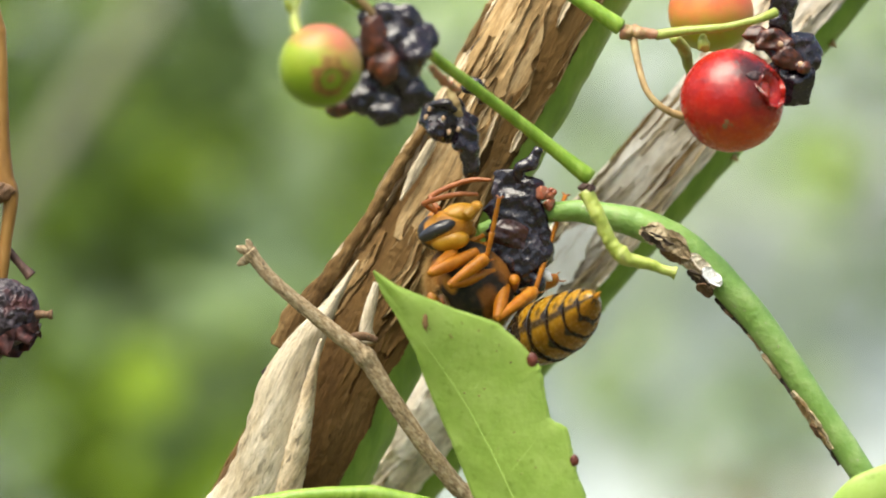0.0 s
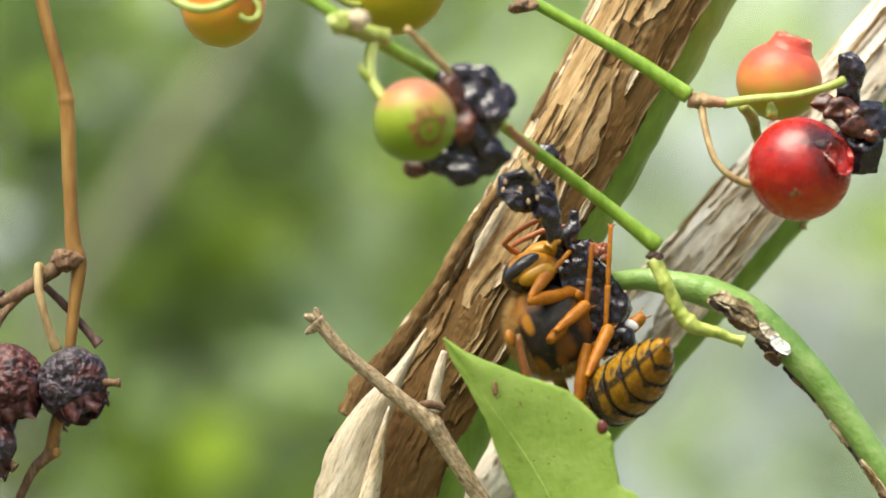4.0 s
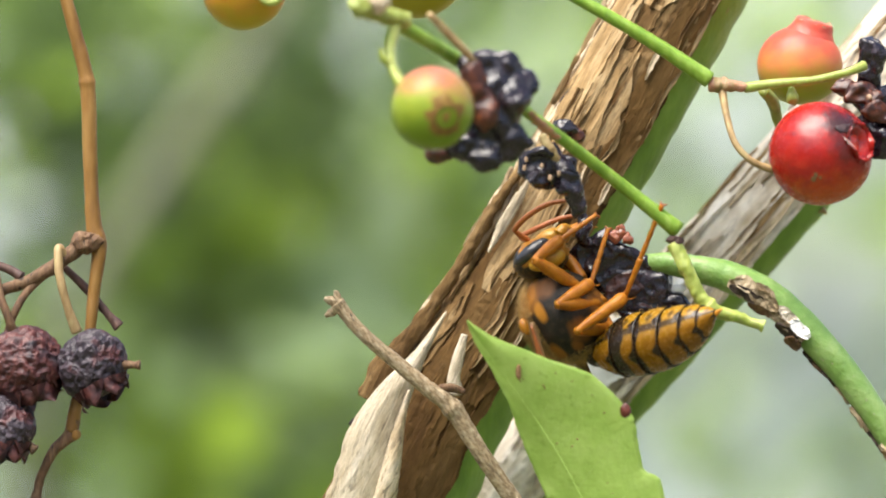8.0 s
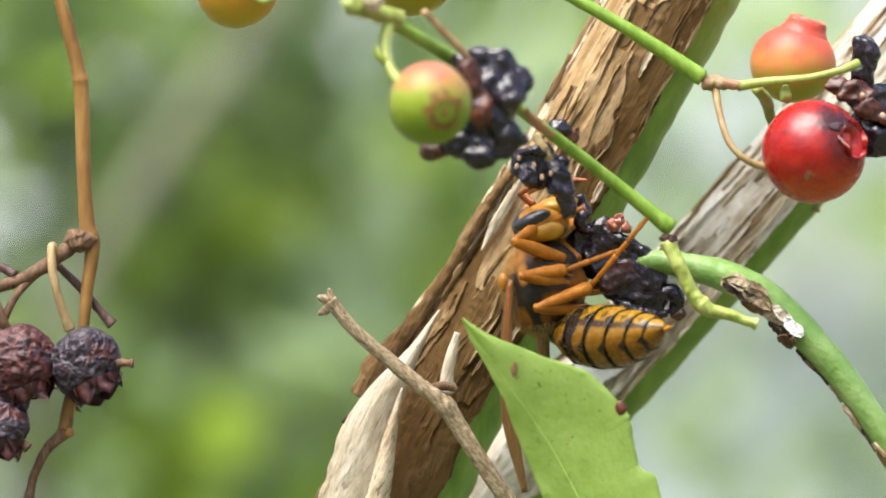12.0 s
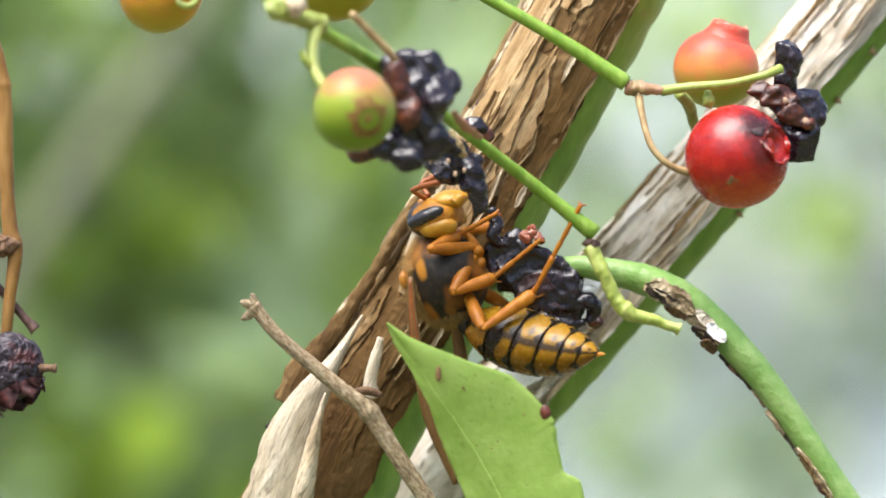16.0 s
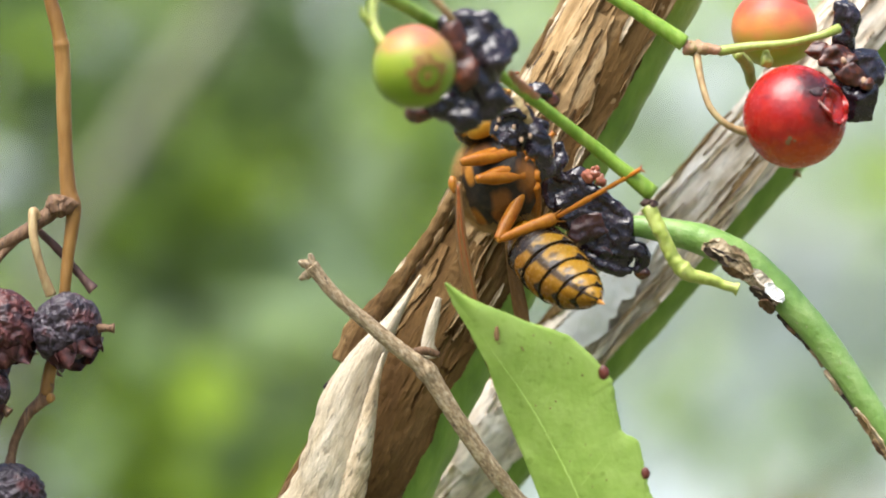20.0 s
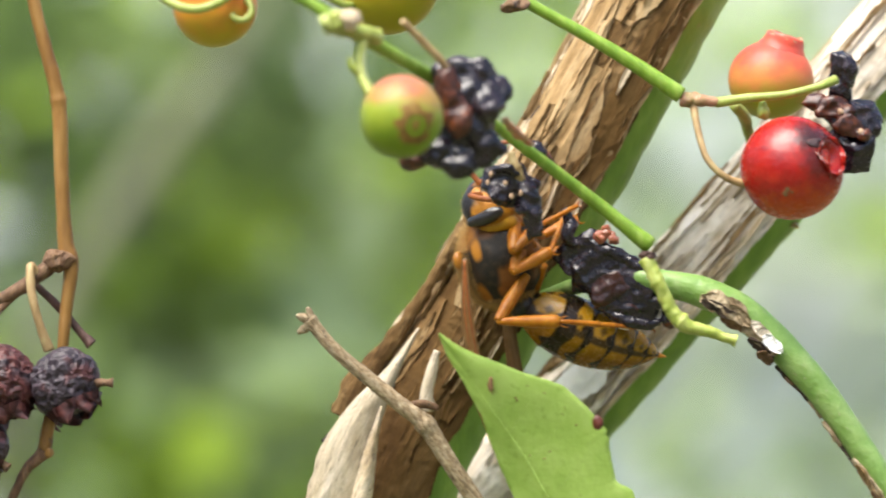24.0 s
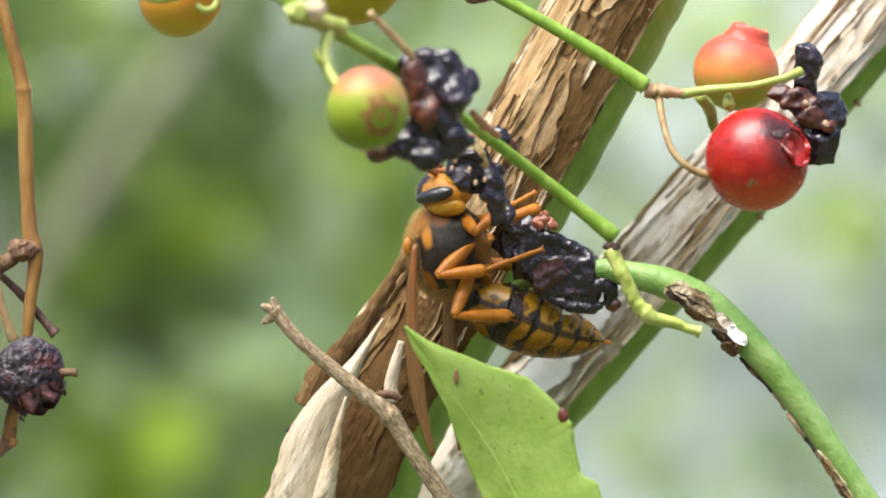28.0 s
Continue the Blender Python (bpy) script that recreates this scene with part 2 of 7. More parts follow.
RED_SKIN = material("red_berry_skin", [(0.21, 0.006, 0.005), (0.30, 0.010, 0.006), (0.37, 0.020, 0.007)], 0.26, 2.6, bump=0.14, fine=0.18, coat=0.0, spec=0.45,
                    sss=0.2, sss_radius=(1.0, 0.15, 0.08), fleck=(0.20, 0.008, 0.010), fleck_at=0.60, fleck_size=2.4)
# First mark paints the orange glow of light through the underside; the others are dark stains.
spots(RED_SKIN, [((1.6, -2.2, -4.0), (4.2, 4.2, 2.0), (0.46, 0.060, 0.006)), ((2.0, -3.3, 2.9), (2.3, 1.8, 1.5), (0.07, 0.012, 0.014)), ((1.7, -3.8, 2.3), (1.2, 1.2, 0.9), (0.035, 0.016, 0.016)), ((1.9, -4.1, 0.6), (1.3, 1.2, 1.6), (0.11, 0.010, 0.006))], 0.9, 0.9, 0.9)
RED_FLESH = material("red_torn_flesh", [(0.42, 0.02, 0.008), (0.62, 0.05, 0.015), (0.70, 0.12, 0.03)], 0.2, 1.0, bump=0.4, coat=0.5, sss=0.3)
ROT = material("dark_rot", [(0.012, 0.010, 0.010), (0.045, 0.022, 0.022), (0.12, 0.06, 0.05)], 0.5, 0.8, bump=0.6, fine=0.4)
SCAR = material("tan_scar", [(0.14, 0.07, 0.02), (0.26, 0.15, 0.055)], 0.75, 0.4, bump=0.8, fine=0.5)
STAR = material("rusty_calyx_scar", [(0.13, 0.06, 0.008), (0.22, 0.11, 0.015), (0.34, 0.22, 0.04)], 0.6, 0.6, bump=0.6, fine=0.4)
LEAF = material("leaf_green", [(0.36, 0.52, 0.095), (0.42, 0.58, 0.125), (0.48, 0.63, 0.165)], 0.42, 3.0, fine=0.25, bump=0.2, thin=0.45,
                fleck=(0.33, 0.47, 0.085), fleck_at=0.6, fleck_size=1.4)
LEAF_VEIN = material("leaf_vein", [(0.42, 0.57, 0.12), (0.47, 0.62, 0.16)], 0.5, 2.0, bump=0.2)
SPOT = material("brown_scale", [(0.07, 0.015, 0.008), (0.16, 0.035, 0.015)], 0.4, 0.5, bump=0.4)
SHRIVEL = material("black_shrivelled_skin", [(0.004, 0.003, 0.005), (0.011, 0.007, 0.011), (0.035, 0.022, 0.028)], 0.25, 1.6, bump=0.12, fine=0.04, coat=0.0,
                   spec=0.6)
SHRIVEL_RED = material("dark_red_pulp", [(0.012, 0.005, 0.004), (0.060, 0.014, 0.005), (0.17, 0.042, 0.008)], 0.35, 0.7, bump=0.6, fine=0.4, coat=0.1)
MAROON = material("maroon_inner_skin", [(0.010, 0.004, 0.004), (0.030, 0.009, 0.006), (0.065, 0.020, 0.010)], 0.28, 2.0, bump=0.15, coat=0.1)
SEED = material("pale_seed", [(0.34, 0.20, 0.10), (0.50, 0.35, 0.22)], 0.45, 0.6, bump=0.2)
PULP = material("pink_pulp", [(0.20, 0.055, 0.028), (0.38, 0.15, 0.085)], 0.3, 0.5, bump=0.4, sss=0.3)
DRIED_BLUE = material("blue_black_dried_skin", [(0.010, 0.006, 0.009), (0.027, 0.018, 0.025), (0.070, 0.050, 0.062)], 0.5, 0.8, bump=0.7, fine=0.5,
                      fleck=(0.075, 0.018, 0.016), fleck_at=0.54, fleck_size=3.0)
DRIED_PURPLE = material("purple_dried_skin", [(0.018, 0.006, 0.008), (0.060, 0.015, 0.014), (0.13, 0.038, 0.030)], 0.5, 0.8, bump=0.7, fine=0.5,
                        fleck=(0.020, 0.014, 0.018), fleck_at=0.58, fleck_size=2.4)
CHITIN_BLACK = material("black_brown_chitin", [(0.008, 0.006, 0.004), (0.018, 0.012, 0.007), (0.04, 0.026, 0.013)], 0.42, 0.6, bump=0.5, fine=0.6)
THORAX_SKIN = material("thorax_skin", [(0.006, 0.005, 0.003), (0.014, 0.010, 0.005), (0.035, 0.022, 0.010)], 0.5, 0.6, bump=0.5, fine=0.6, spec=0.3)
spots(THORAX_SKIN, [((0.2, 0, 4.4), (4.8, 7.5, 1.9), (0.36, 0.135, 0.012)), ((0.0, -3.6, 1.9), (1.3, 1.3, 1.2), (0.02, 0.012, 0.006)), ((0.0, 3.6, 1.9), (1.3, 1.3, 1.2), (0.02, 0.012, 0.006)), ((-1.0, 0, 2.0), (0.5, 6, 1.8), (0.03, 0.016, 0.008)), ((-3.0, 0, 2.2), (0.4, 6, 1.4), (0.03, 0.016, 0.008)), ((0.4, 0, 4.6), (1.1, 1.6, 1.4), (0.05, 0.022, 0.008)), ((2.6, 0, 3.5), (2.2, 6.0, 1.5), (0.40, 0.15, 0.012)), ((3.3, -2.2, 1.7), (1.6, 2.2, 1.7), (0.30, 0.115, 0.010)), ((3.2, -2.6, -0.6), (1.0, 1.3, 1.0), (0.13, 0.048, 0.007)), ((3.2, 2.6, -0.6), (1.0, 1.3, 1.0), (0.13, 0.048, 0.007)), ((-2.0, -2.8, -1.9), (1.4, 1.4, 0.9), (0.15, 0.055, 0.008)), ((-2.0, 2.8, -1.9), (1.4, 1.4, 0.9), (0.15, 0.055, 0.008)), ((3.3, 2.2, 1.7), (1.6, 2.2, 1.7), (0.30, 0.115, 0.010)), ((-2.8, -2.6, 1.2), (1.0, 1.2, 0.8), (0.30, 0.11, 0.010)), ((-2.8, 2.6, 1.2), (1.0, 1.2, 0.8), (0.30, 0.11, 0.010)), ((-0.6, 0, -4.4), (2.6, 4.0, 1.0), (0.24, 0.09, 0.012)),
                    ((1.3, -3.4, 0.5), (1.1, 1.2, 0.5), (0.40, 0.16, 0.012)), ((1.3, 3.4, 0.5), (1.1, 1.2, 0.5), (0.40, 0.16, 0.012)), ((-2.7, 0, 3.2), (1.6, 2.6, 1.2), (0.38, 0.14, 0.012)),
                    ((-3.0, -2.4, -0.9), (0.6, 0.8, 0.5), (0.20, 0.07, 0.010)), ((-3.0, 2.4, -0.9), (0.6, 0.8, 0.5), (0.20, 0.07, 0.010)), ((-0.6, -3.0, 3.3), (2.0, 1.4, 0.4), (0.24, 0.09, 0.010)),
                    ((-0.6, 3.0, 3.3), (2.0, 1.4, 0.4), (0.24, 0.09, 0.010))], 0.45, 1.1, 0.6)
HEAD_SKIN = material("head_skin", [(0.29, 0.105, 0.005), (0.38, 0.155, 0.008), (0.46, 0.21, 0.012)], 0.4, 0.8, bump=0.3, fine=0.4, sss=0.08, spec=0.3, sss_radius=(0.8, 0.35, 0.1))
spots(HEAD_SKIN, [((1.8, 0, 2.3), (1.6, 3.0, 1.1), (0.014, 0.010, 0.007)), ((0.3, 0, 0), (0.8, 5, 5), (0.012, 0.009, 0.006)), ((2.9, 0, 0.1), (0.9, 0.5, 1.3), (0.02, 0.014, 0.008)), ((2.4, 0, 2.1), (1.7, 1.9, 1.5), (0.014, 0.010, 0.007))], 0.2, 0.6, 0.3)
CHITIN_ORANGE = material("orange_chitin", [(0.34, 0.115, 0.007), (0.44, 0.17, 0.011), (0.54, 0.24, 0.022)], 0.38, 1.2, bump=0.25, fine=0.25, sss=0.15,
                         sss_radius=(0.8, 0.35, 0.1))
CHITIN_YELLOW = material("yellow_chitin", [(0.38, 0.165, 0.006), (0.46, 0.22, 0.010), (0.56, 0.30, 0.020)], 0.35, 1.2, bump=0.2, fine=0.2, sss=0.15,
                         sss_radius=(0.8, 0.5, 0.1))
LEG_ORANGE = material("orange_leg", [(0.28, 0.085, 0.005), (0.38, 0.132, 0.008), (0.48, 0.195, 0.014)], 0.36, 0.9, bump=0.25, fine=0.3, sss=0.1, spec=0.3,
                      sss_radius=(0.8, 0.35, 0.1))
ANTENNA = material("rust_antenna", [(0.22, 0.055, 0.010), (0.36, 0.11, 0.018)], 0.45, 0.6, bump=0.2)
EYE = material("dark_compound_eye", [(0.014, 0.012, 0.011), (0.024, 0.021, 0.019)], 0.22, 0.15, bump=0.15, coat=0.3)
FUZZ = material("golden_hair", [(0.46, 0.25, 0.06), (0.60, 0.38, 0.13)], 0.7, 0.5)
WING = material("amber_wing", [(0.20, 0.105, 0.035), (0.32, 0.18, 0.065)], 0.3, 1.5, (1, 6, 6), 0.2, 0.2, thin=0.45)


def berry_skin(name, low, mid, top, axis_z0, axis_z1):
    """A berry that ripens towards its top: colour by height in the berry, broken up by noise."""
    m = material(name, [low, low], 0.40, 1.6, bump=0.10, fine=0.15, coat=0.0, spec=0.3, sss=0.4, sss_radius=(0.8, 0.6, 0.15))
    n, l = m.node_tree.nodes, m.node_tree.links
    co = n.new("ShaderNodeTexCoord")
    sep = n.new("ShaderNodeSeparateXYZ")
    l.new(co.outputs["Object"], sep.inputs[0])
    mr = n.new("ShaderNodeMapRange")
    mr.inputs[1].default_value, mr.inputs[2].default_value = axis_z0, axis_z1
    l.new(sep.outputs[2], mr.inputs[0])
    nz = n.new("ShaderNodeTexNoise")
    nz.inputs["Scale"].default_value, nz.inputs["Detail"].default_value = 450.0, 4.0
    l.new(co.outputs["Object"], nz.inputs["Vector"])
    ad = n.new("ShaderNodeMath")
    ad.operation = "MULTIPLY_ADD"
    ad.inputs[1].default_value, ad.inputs[2].default_value = 0.5, -0.25
    l.new(nz.outputs["Fac"], ad.inputs[0])
    a2 = n.new("ShaderNodeMath")
    l.new(mr.outputs[0], a2.inputs[0])
    l.new(ad.outputs[0], a2.inputs[1])
    rp = n.new("ShaderNodeValToRGB")
    e = rp.color_ramp.elements
    e[0].position, e[0].color = 0.15, (*low, 1)
    e[1].position, e[1].color = 0.85, (*top, 1)
    k = e.new(0.5)
    k.color = (*mid, 1)
    l.new(a2.outputs[0], rp.inputs[0])
    l.new(rp.outputs[0], n["Principled BSDF"].inputs["Base Color"])
    return m


GREEN_BERRY = berry_skin("green_pink_berry_skin", (0.17, 0.26, 0.014), (0.25, 0.31, 0.03), (0.42, 0.13, 0.085), -3.4 * MM, 4.3 * MM)
CORAL_BERRY = berry_skin("coral_berry_skin", (0.34, 0.34, 0.03), (0.58, 0.22, 0.065), (0.56, 0.085, 0.055), -3.6 * MM, 3.4 * MM)
YELLOW_BERRY = berry_skin("yellow_orange_berry_skin", (0.44, 0.36, 0.02), (0.62, 0.26, 0.035), (0.62, 0.14, 0.035), -4.5 * MM, 3.0 * MM)
GOLD_BERRY = berry_skin("golden_berry_skin", (0.34, 0.30, 0.014), (0.42, 0.29, 0.02), (0.58, 0.17, 0.035), -3.5 * MM, 3.0 * MM)


# ---------------------------------------------------------------- mesh helpers
def thing(name, base, label, category, group="", kind=""):
    ob = new(name)
    ob.empty_display_size = 0.002
    ob.location = base
    return tagged(ob, label, category, group, kind)


def part(name, bm, mat, parent=None, label="", local=False, smooth=True):
    """Links a bmesh as one object under its thing. Coordinates are the place's unless local."""
    me = bpy.data.meshes.new(name)
    if smooth:
        for f in bm.faces:
            f.smooth = True
    bm.normal_update()
    bm.to_mesh(me)
    bm.free()
    for m in (mat if isinstance(mat, (list, tuple)) else [mat]):
        me.materials.append(m)
    ob = new(name, me)
    if parent:
        ob.parent = parent
        if not local:
            top, off = parent, Vector((0, 0, 0))
            while top:
                off += top.location
                top = top.parent
            ob.location = -off
    if label:
        ob["label"] = label
    return ob


def spline(points, n):
    """n + 1 points along a Catmull-Rom curve through points."""
    p = [Vector(q) for q in points]
    p = [p[0] * 2 - p[1]] + p + [p[-1] * 2 - p[-2]]
    out = []
    for i in range(n + 1):
        u = i / n * (len(p) - 3)
        k = min(int(u), len(p) - 4)
        u -= k
        a, b, c, d = p[k:k + 4]
        out.append(0.5 * (2 * b + (c - a) * u + (2 * a - 5 * b + 4 * c - d) * u * u + (3 * b - a - 3 * c + d) * u ** 3))
    return out


def lerp_list(v, u):
    if isinstance(v, (int, float)):
        return v
    x = u * (len(v) - 1)
    k = min(int(x), len(v) - 2)
    return v[k] + (v[k + 1] - v[k]) * (x - k)


def frames_along(pts):
    """Tangent, side and up at each point, turning as little as possible. Side starts towards the viewer's side."""
    out, ref = [], Vector((0, -1, 0))
    for i, p in enumerate(pts):
        t = (pts[min(i + 1, len(pts) - 1)] - pts[max(i - 1, 0)]).normalized()
        u = (ref - t * ref.dot(t)).normalized()
        out.append((t, u, t.cross(u)))
        ref = u
    return out


def tube(points, radii, n=24, segs=12, rough=0.0, grain=1.0, seed=0, bm=None, flat=1.0, swell=()):
    """A round stalk through points; radii in metres along it. rough: relief as part of the radius; swell: (u, amount, width) nodes."""
    bm = bm or bmesh.new()
    pts = spline(points, n)
    rings = []
    for i, (p, (t, a, b)) in enumerate(zip(pts, frames_along(pts))):
        u = i / n
        r = lerp_list(radii, u)
        for at, amount, width in swell:
            r *= 1 + amount * math.exp(-((u - at) / width) ** 2)
        ring = []
        for k in range(segs):
            w = 2 * math.pi * k / segs
            d = a * math.cos(w) * flat + b * math.sin(w)
            rr = r
            if rough:
                q = (p + d * r) * (1000 / grain) + Vector((seed * 7.1, 0, 0))
                rr *= 1 + rough * (noise.noise(q) + 0.5 * noise.noise(q * 2.3))
            ring.append(bm.verts.new(p + d * rr))
        rings.append(ring)
    for r0, r1 in zip(rings, rings[1:]):
        for k in range(segs):
            bm.faces.new((r0[k], r0[(k + 1) % segs], r1[(k + 1) % segs], r1[k]))
    for ring, p, s in ((rings[0], pts[0], -1), (rings[-1], pts[-1], 1)):
        c = bm.verts.new(p)
        for k in range(segs):
            q = (ring[k], ring[(k + 1) % segs], c)
            bm.faces.new(q if s > 0 else q[::-1])
    return bm


def ball(centre, r, sub=4, seed=0, lumps=0.0, lump_size=3.0, fine=0.0, fine_size=0.8, scale=(1, 1, 1), turn=None, ridged=False):
    """A rounded body with relief: lumps and fine wrinkles as part of the radius, their sizes in millimetres."""
    bm = bmesh.new()
    bmesh.ops.create_icosphere(bm, subdivisions=sub, radius=1.0)
    off = Vector((seed * 3.7, seed * 1.3, -seed * 2.1))
    for v in bm.verts:
        d = v.co.normalized()
        q = Vector((d.x * scale[0], d.y * scale[1], d.z * scale[2])) * r * 1000
        k = 1.0
        if lumps:
            k += lumps * noise.noise(q / lump_size + off)
        if fine:
            w = noise.noise(q / fine_size + off * 2)
            w2 = noise.noise(q / (fine_size * 0.45) + off * 5)
            k += fine * ((0.5 - abs(w) * 2) + 0.5 * (0.5 - abs(w2) * 2) if ridged else w + 0.5 * w2)
        v.co = Vector((d.x * scale[0], d.y * scale[1], d.z * scale[2])) * r * k
    if turn:
        bm.transform(turn.to_matrix().to_4x4() if isinstance(turn, Euler) else turn)
    bmesh.ops.translate(bm, verts=bm.verts, vec=centre)
    return bm


def merge(*parts):
    """Several bmeshes as one."""
    out = bmesh.new()
    for b in parts:
        me = bpy.data.meshes.new("tmp")
        b.to_mesh(me)
        b.free()
        out.from_mesh(me)
        bpy.data.meshes.remove(me)
    return out


def mesh_part(name, verts, faces, mat, parent=None, label="", local=False, smooth=True):
    bm = bmesh.new()
    vs = [bm.verts.new(v) for v in verts]
    for f in faces:
        bm.faces.new([vs[i] for i in f])
    return part(name, bm, mat, parent, label, local, smooth)


# ---------------------------------------------------------------- ground and distance
def build_ground():
    n, reach = 60, 160.0
    vs, fs = [], []
    for j in range(n + 1):
        for i in range(n + 1):
            x, y = ((i / n * 2 - 1) ** 3) * reach, ((j / n * 2 - 1) ** 3) * reach
            vs.append((x, y, -1.1 + 0.05 * noise.noise(Vector((x, y, 0)) * 0.8)))
    for j in range(n):
        for i in range(n):
            a = j * (n + 1) + i
            fs.append((a, a + 1, a + n + 2, a + n + 1))
    soil = material("leaf_litter", [(0.04, 0.032, 0.018), (0.09, 0.085, 0.04), (0.10, 0.14, 0.05)], 0.9, 120.0, fine=0.5, bump=0.6)
    tagged(mesh_part("ground", vs, fs, soil), "brown leaf litter and low green growth on flat ground", "ground", kind="structure")


# Leaf tones from dark to pale; patchy light and shade are put into these colours.
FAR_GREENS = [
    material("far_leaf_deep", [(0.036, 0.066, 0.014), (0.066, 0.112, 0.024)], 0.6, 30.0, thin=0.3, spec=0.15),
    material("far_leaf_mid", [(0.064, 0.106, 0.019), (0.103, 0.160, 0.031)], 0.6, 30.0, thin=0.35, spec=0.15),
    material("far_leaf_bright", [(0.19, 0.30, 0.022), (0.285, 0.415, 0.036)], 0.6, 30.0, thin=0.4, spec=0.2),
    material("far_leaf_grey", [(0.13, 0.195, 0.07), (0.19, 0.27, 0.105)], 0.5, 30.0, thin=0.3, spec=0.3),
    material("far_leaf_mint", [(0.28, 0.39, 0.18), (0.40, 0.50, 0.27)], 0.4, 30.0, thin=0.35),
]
FAR_DRY = material("far_dry_leaf", [(0.30, 0.18, 0.09), (0.42, 0.28, 0.15)], 0.7, 30.0, thin=0.2)
FAR_WOOD = material("far_grey_wood", [(0.14, 0.15, 0.09), (0.23, 0.24, 0.15)], 0.8, 20.0, (1, 1, 0.3), bump=0.4)
FAR_DARK = material("far_dark_wood", [(0.09, 0.08, 0.06), (0.14, 0.125, 0.10)], 0.8, 20.0, (1, 1, 0.3), bump=0.4)


def leaves(centre, spread, count, size, rng, lean=0.5):
    """A loose clump of pointed, folded leaves; one bmesh."""
    bm = bmesh.new()
    c, s = Vector(centre), Vector(spread)
    for _ in range(count):
        p = c + Vector((rng.gauss(0, s.x), rng.gauss(0, s.y), rng.gauss(0, s.z)))
        L = size * rng.uniform(0.6, 1.3)
        W = L * rng.uniform(0.22, 0.33)
        m = Matrix.Translation(p) @ Euler((rng.uniform(-lean, lean) + 0.75, rng.uniform(-lean, lean), rng.uniform(-1.6, 1.6))).to_matrix().to_4x4()
        mid = [bm.verts.new(m @ Vector((0, L * (k / 4 - 0.5), -0.12 * L * (k / 4) ** 2))) for k in range(5)]
        for side in (-1, 1):
            w = [bm.verts.new(m @ Vector((side * W * math.sin(math.pi * (k / 4) ** 0.8), L * (k / 4 - 0.5), -0.12 * L * (k / 4) ** 2 + W * 0.25)))
                 for k in (1, 2, 3)]
            e = [mid[0]] + w + [mid[4]]
            for k in range(4):
                q = [mid[k], mid[k + 1], e[k + 1], e[k]]
                q = [v for i, v in enumerate(q) if v not in q[:i]]
                bm.faces.new(q if side > 0 else q[::-1])
    return bm


def shrub(label, base, clumps, stems, seed):
    """A background shrub: a few stems and clumps of leaves."""
    rng = random.Random(seed)
    root = thing("shrub", base, label, "shrub", "shrubs in the background")
    for pts, r, mat in stems:
        part("stem", tube(pts, r, 16, 10, 0.12, 30, seed), mat, root)
    for centre, spread, count, size, mat in clumps:
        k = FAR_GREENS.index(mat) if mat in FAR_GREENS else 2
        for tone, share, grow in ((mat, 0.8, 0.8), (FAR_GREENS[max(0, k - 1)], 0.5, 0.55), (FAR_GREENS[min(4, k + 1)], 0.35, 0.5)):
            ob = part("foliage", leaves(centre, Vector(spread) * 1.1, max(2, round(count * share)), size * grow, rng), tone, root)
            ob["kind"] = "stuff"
    return root



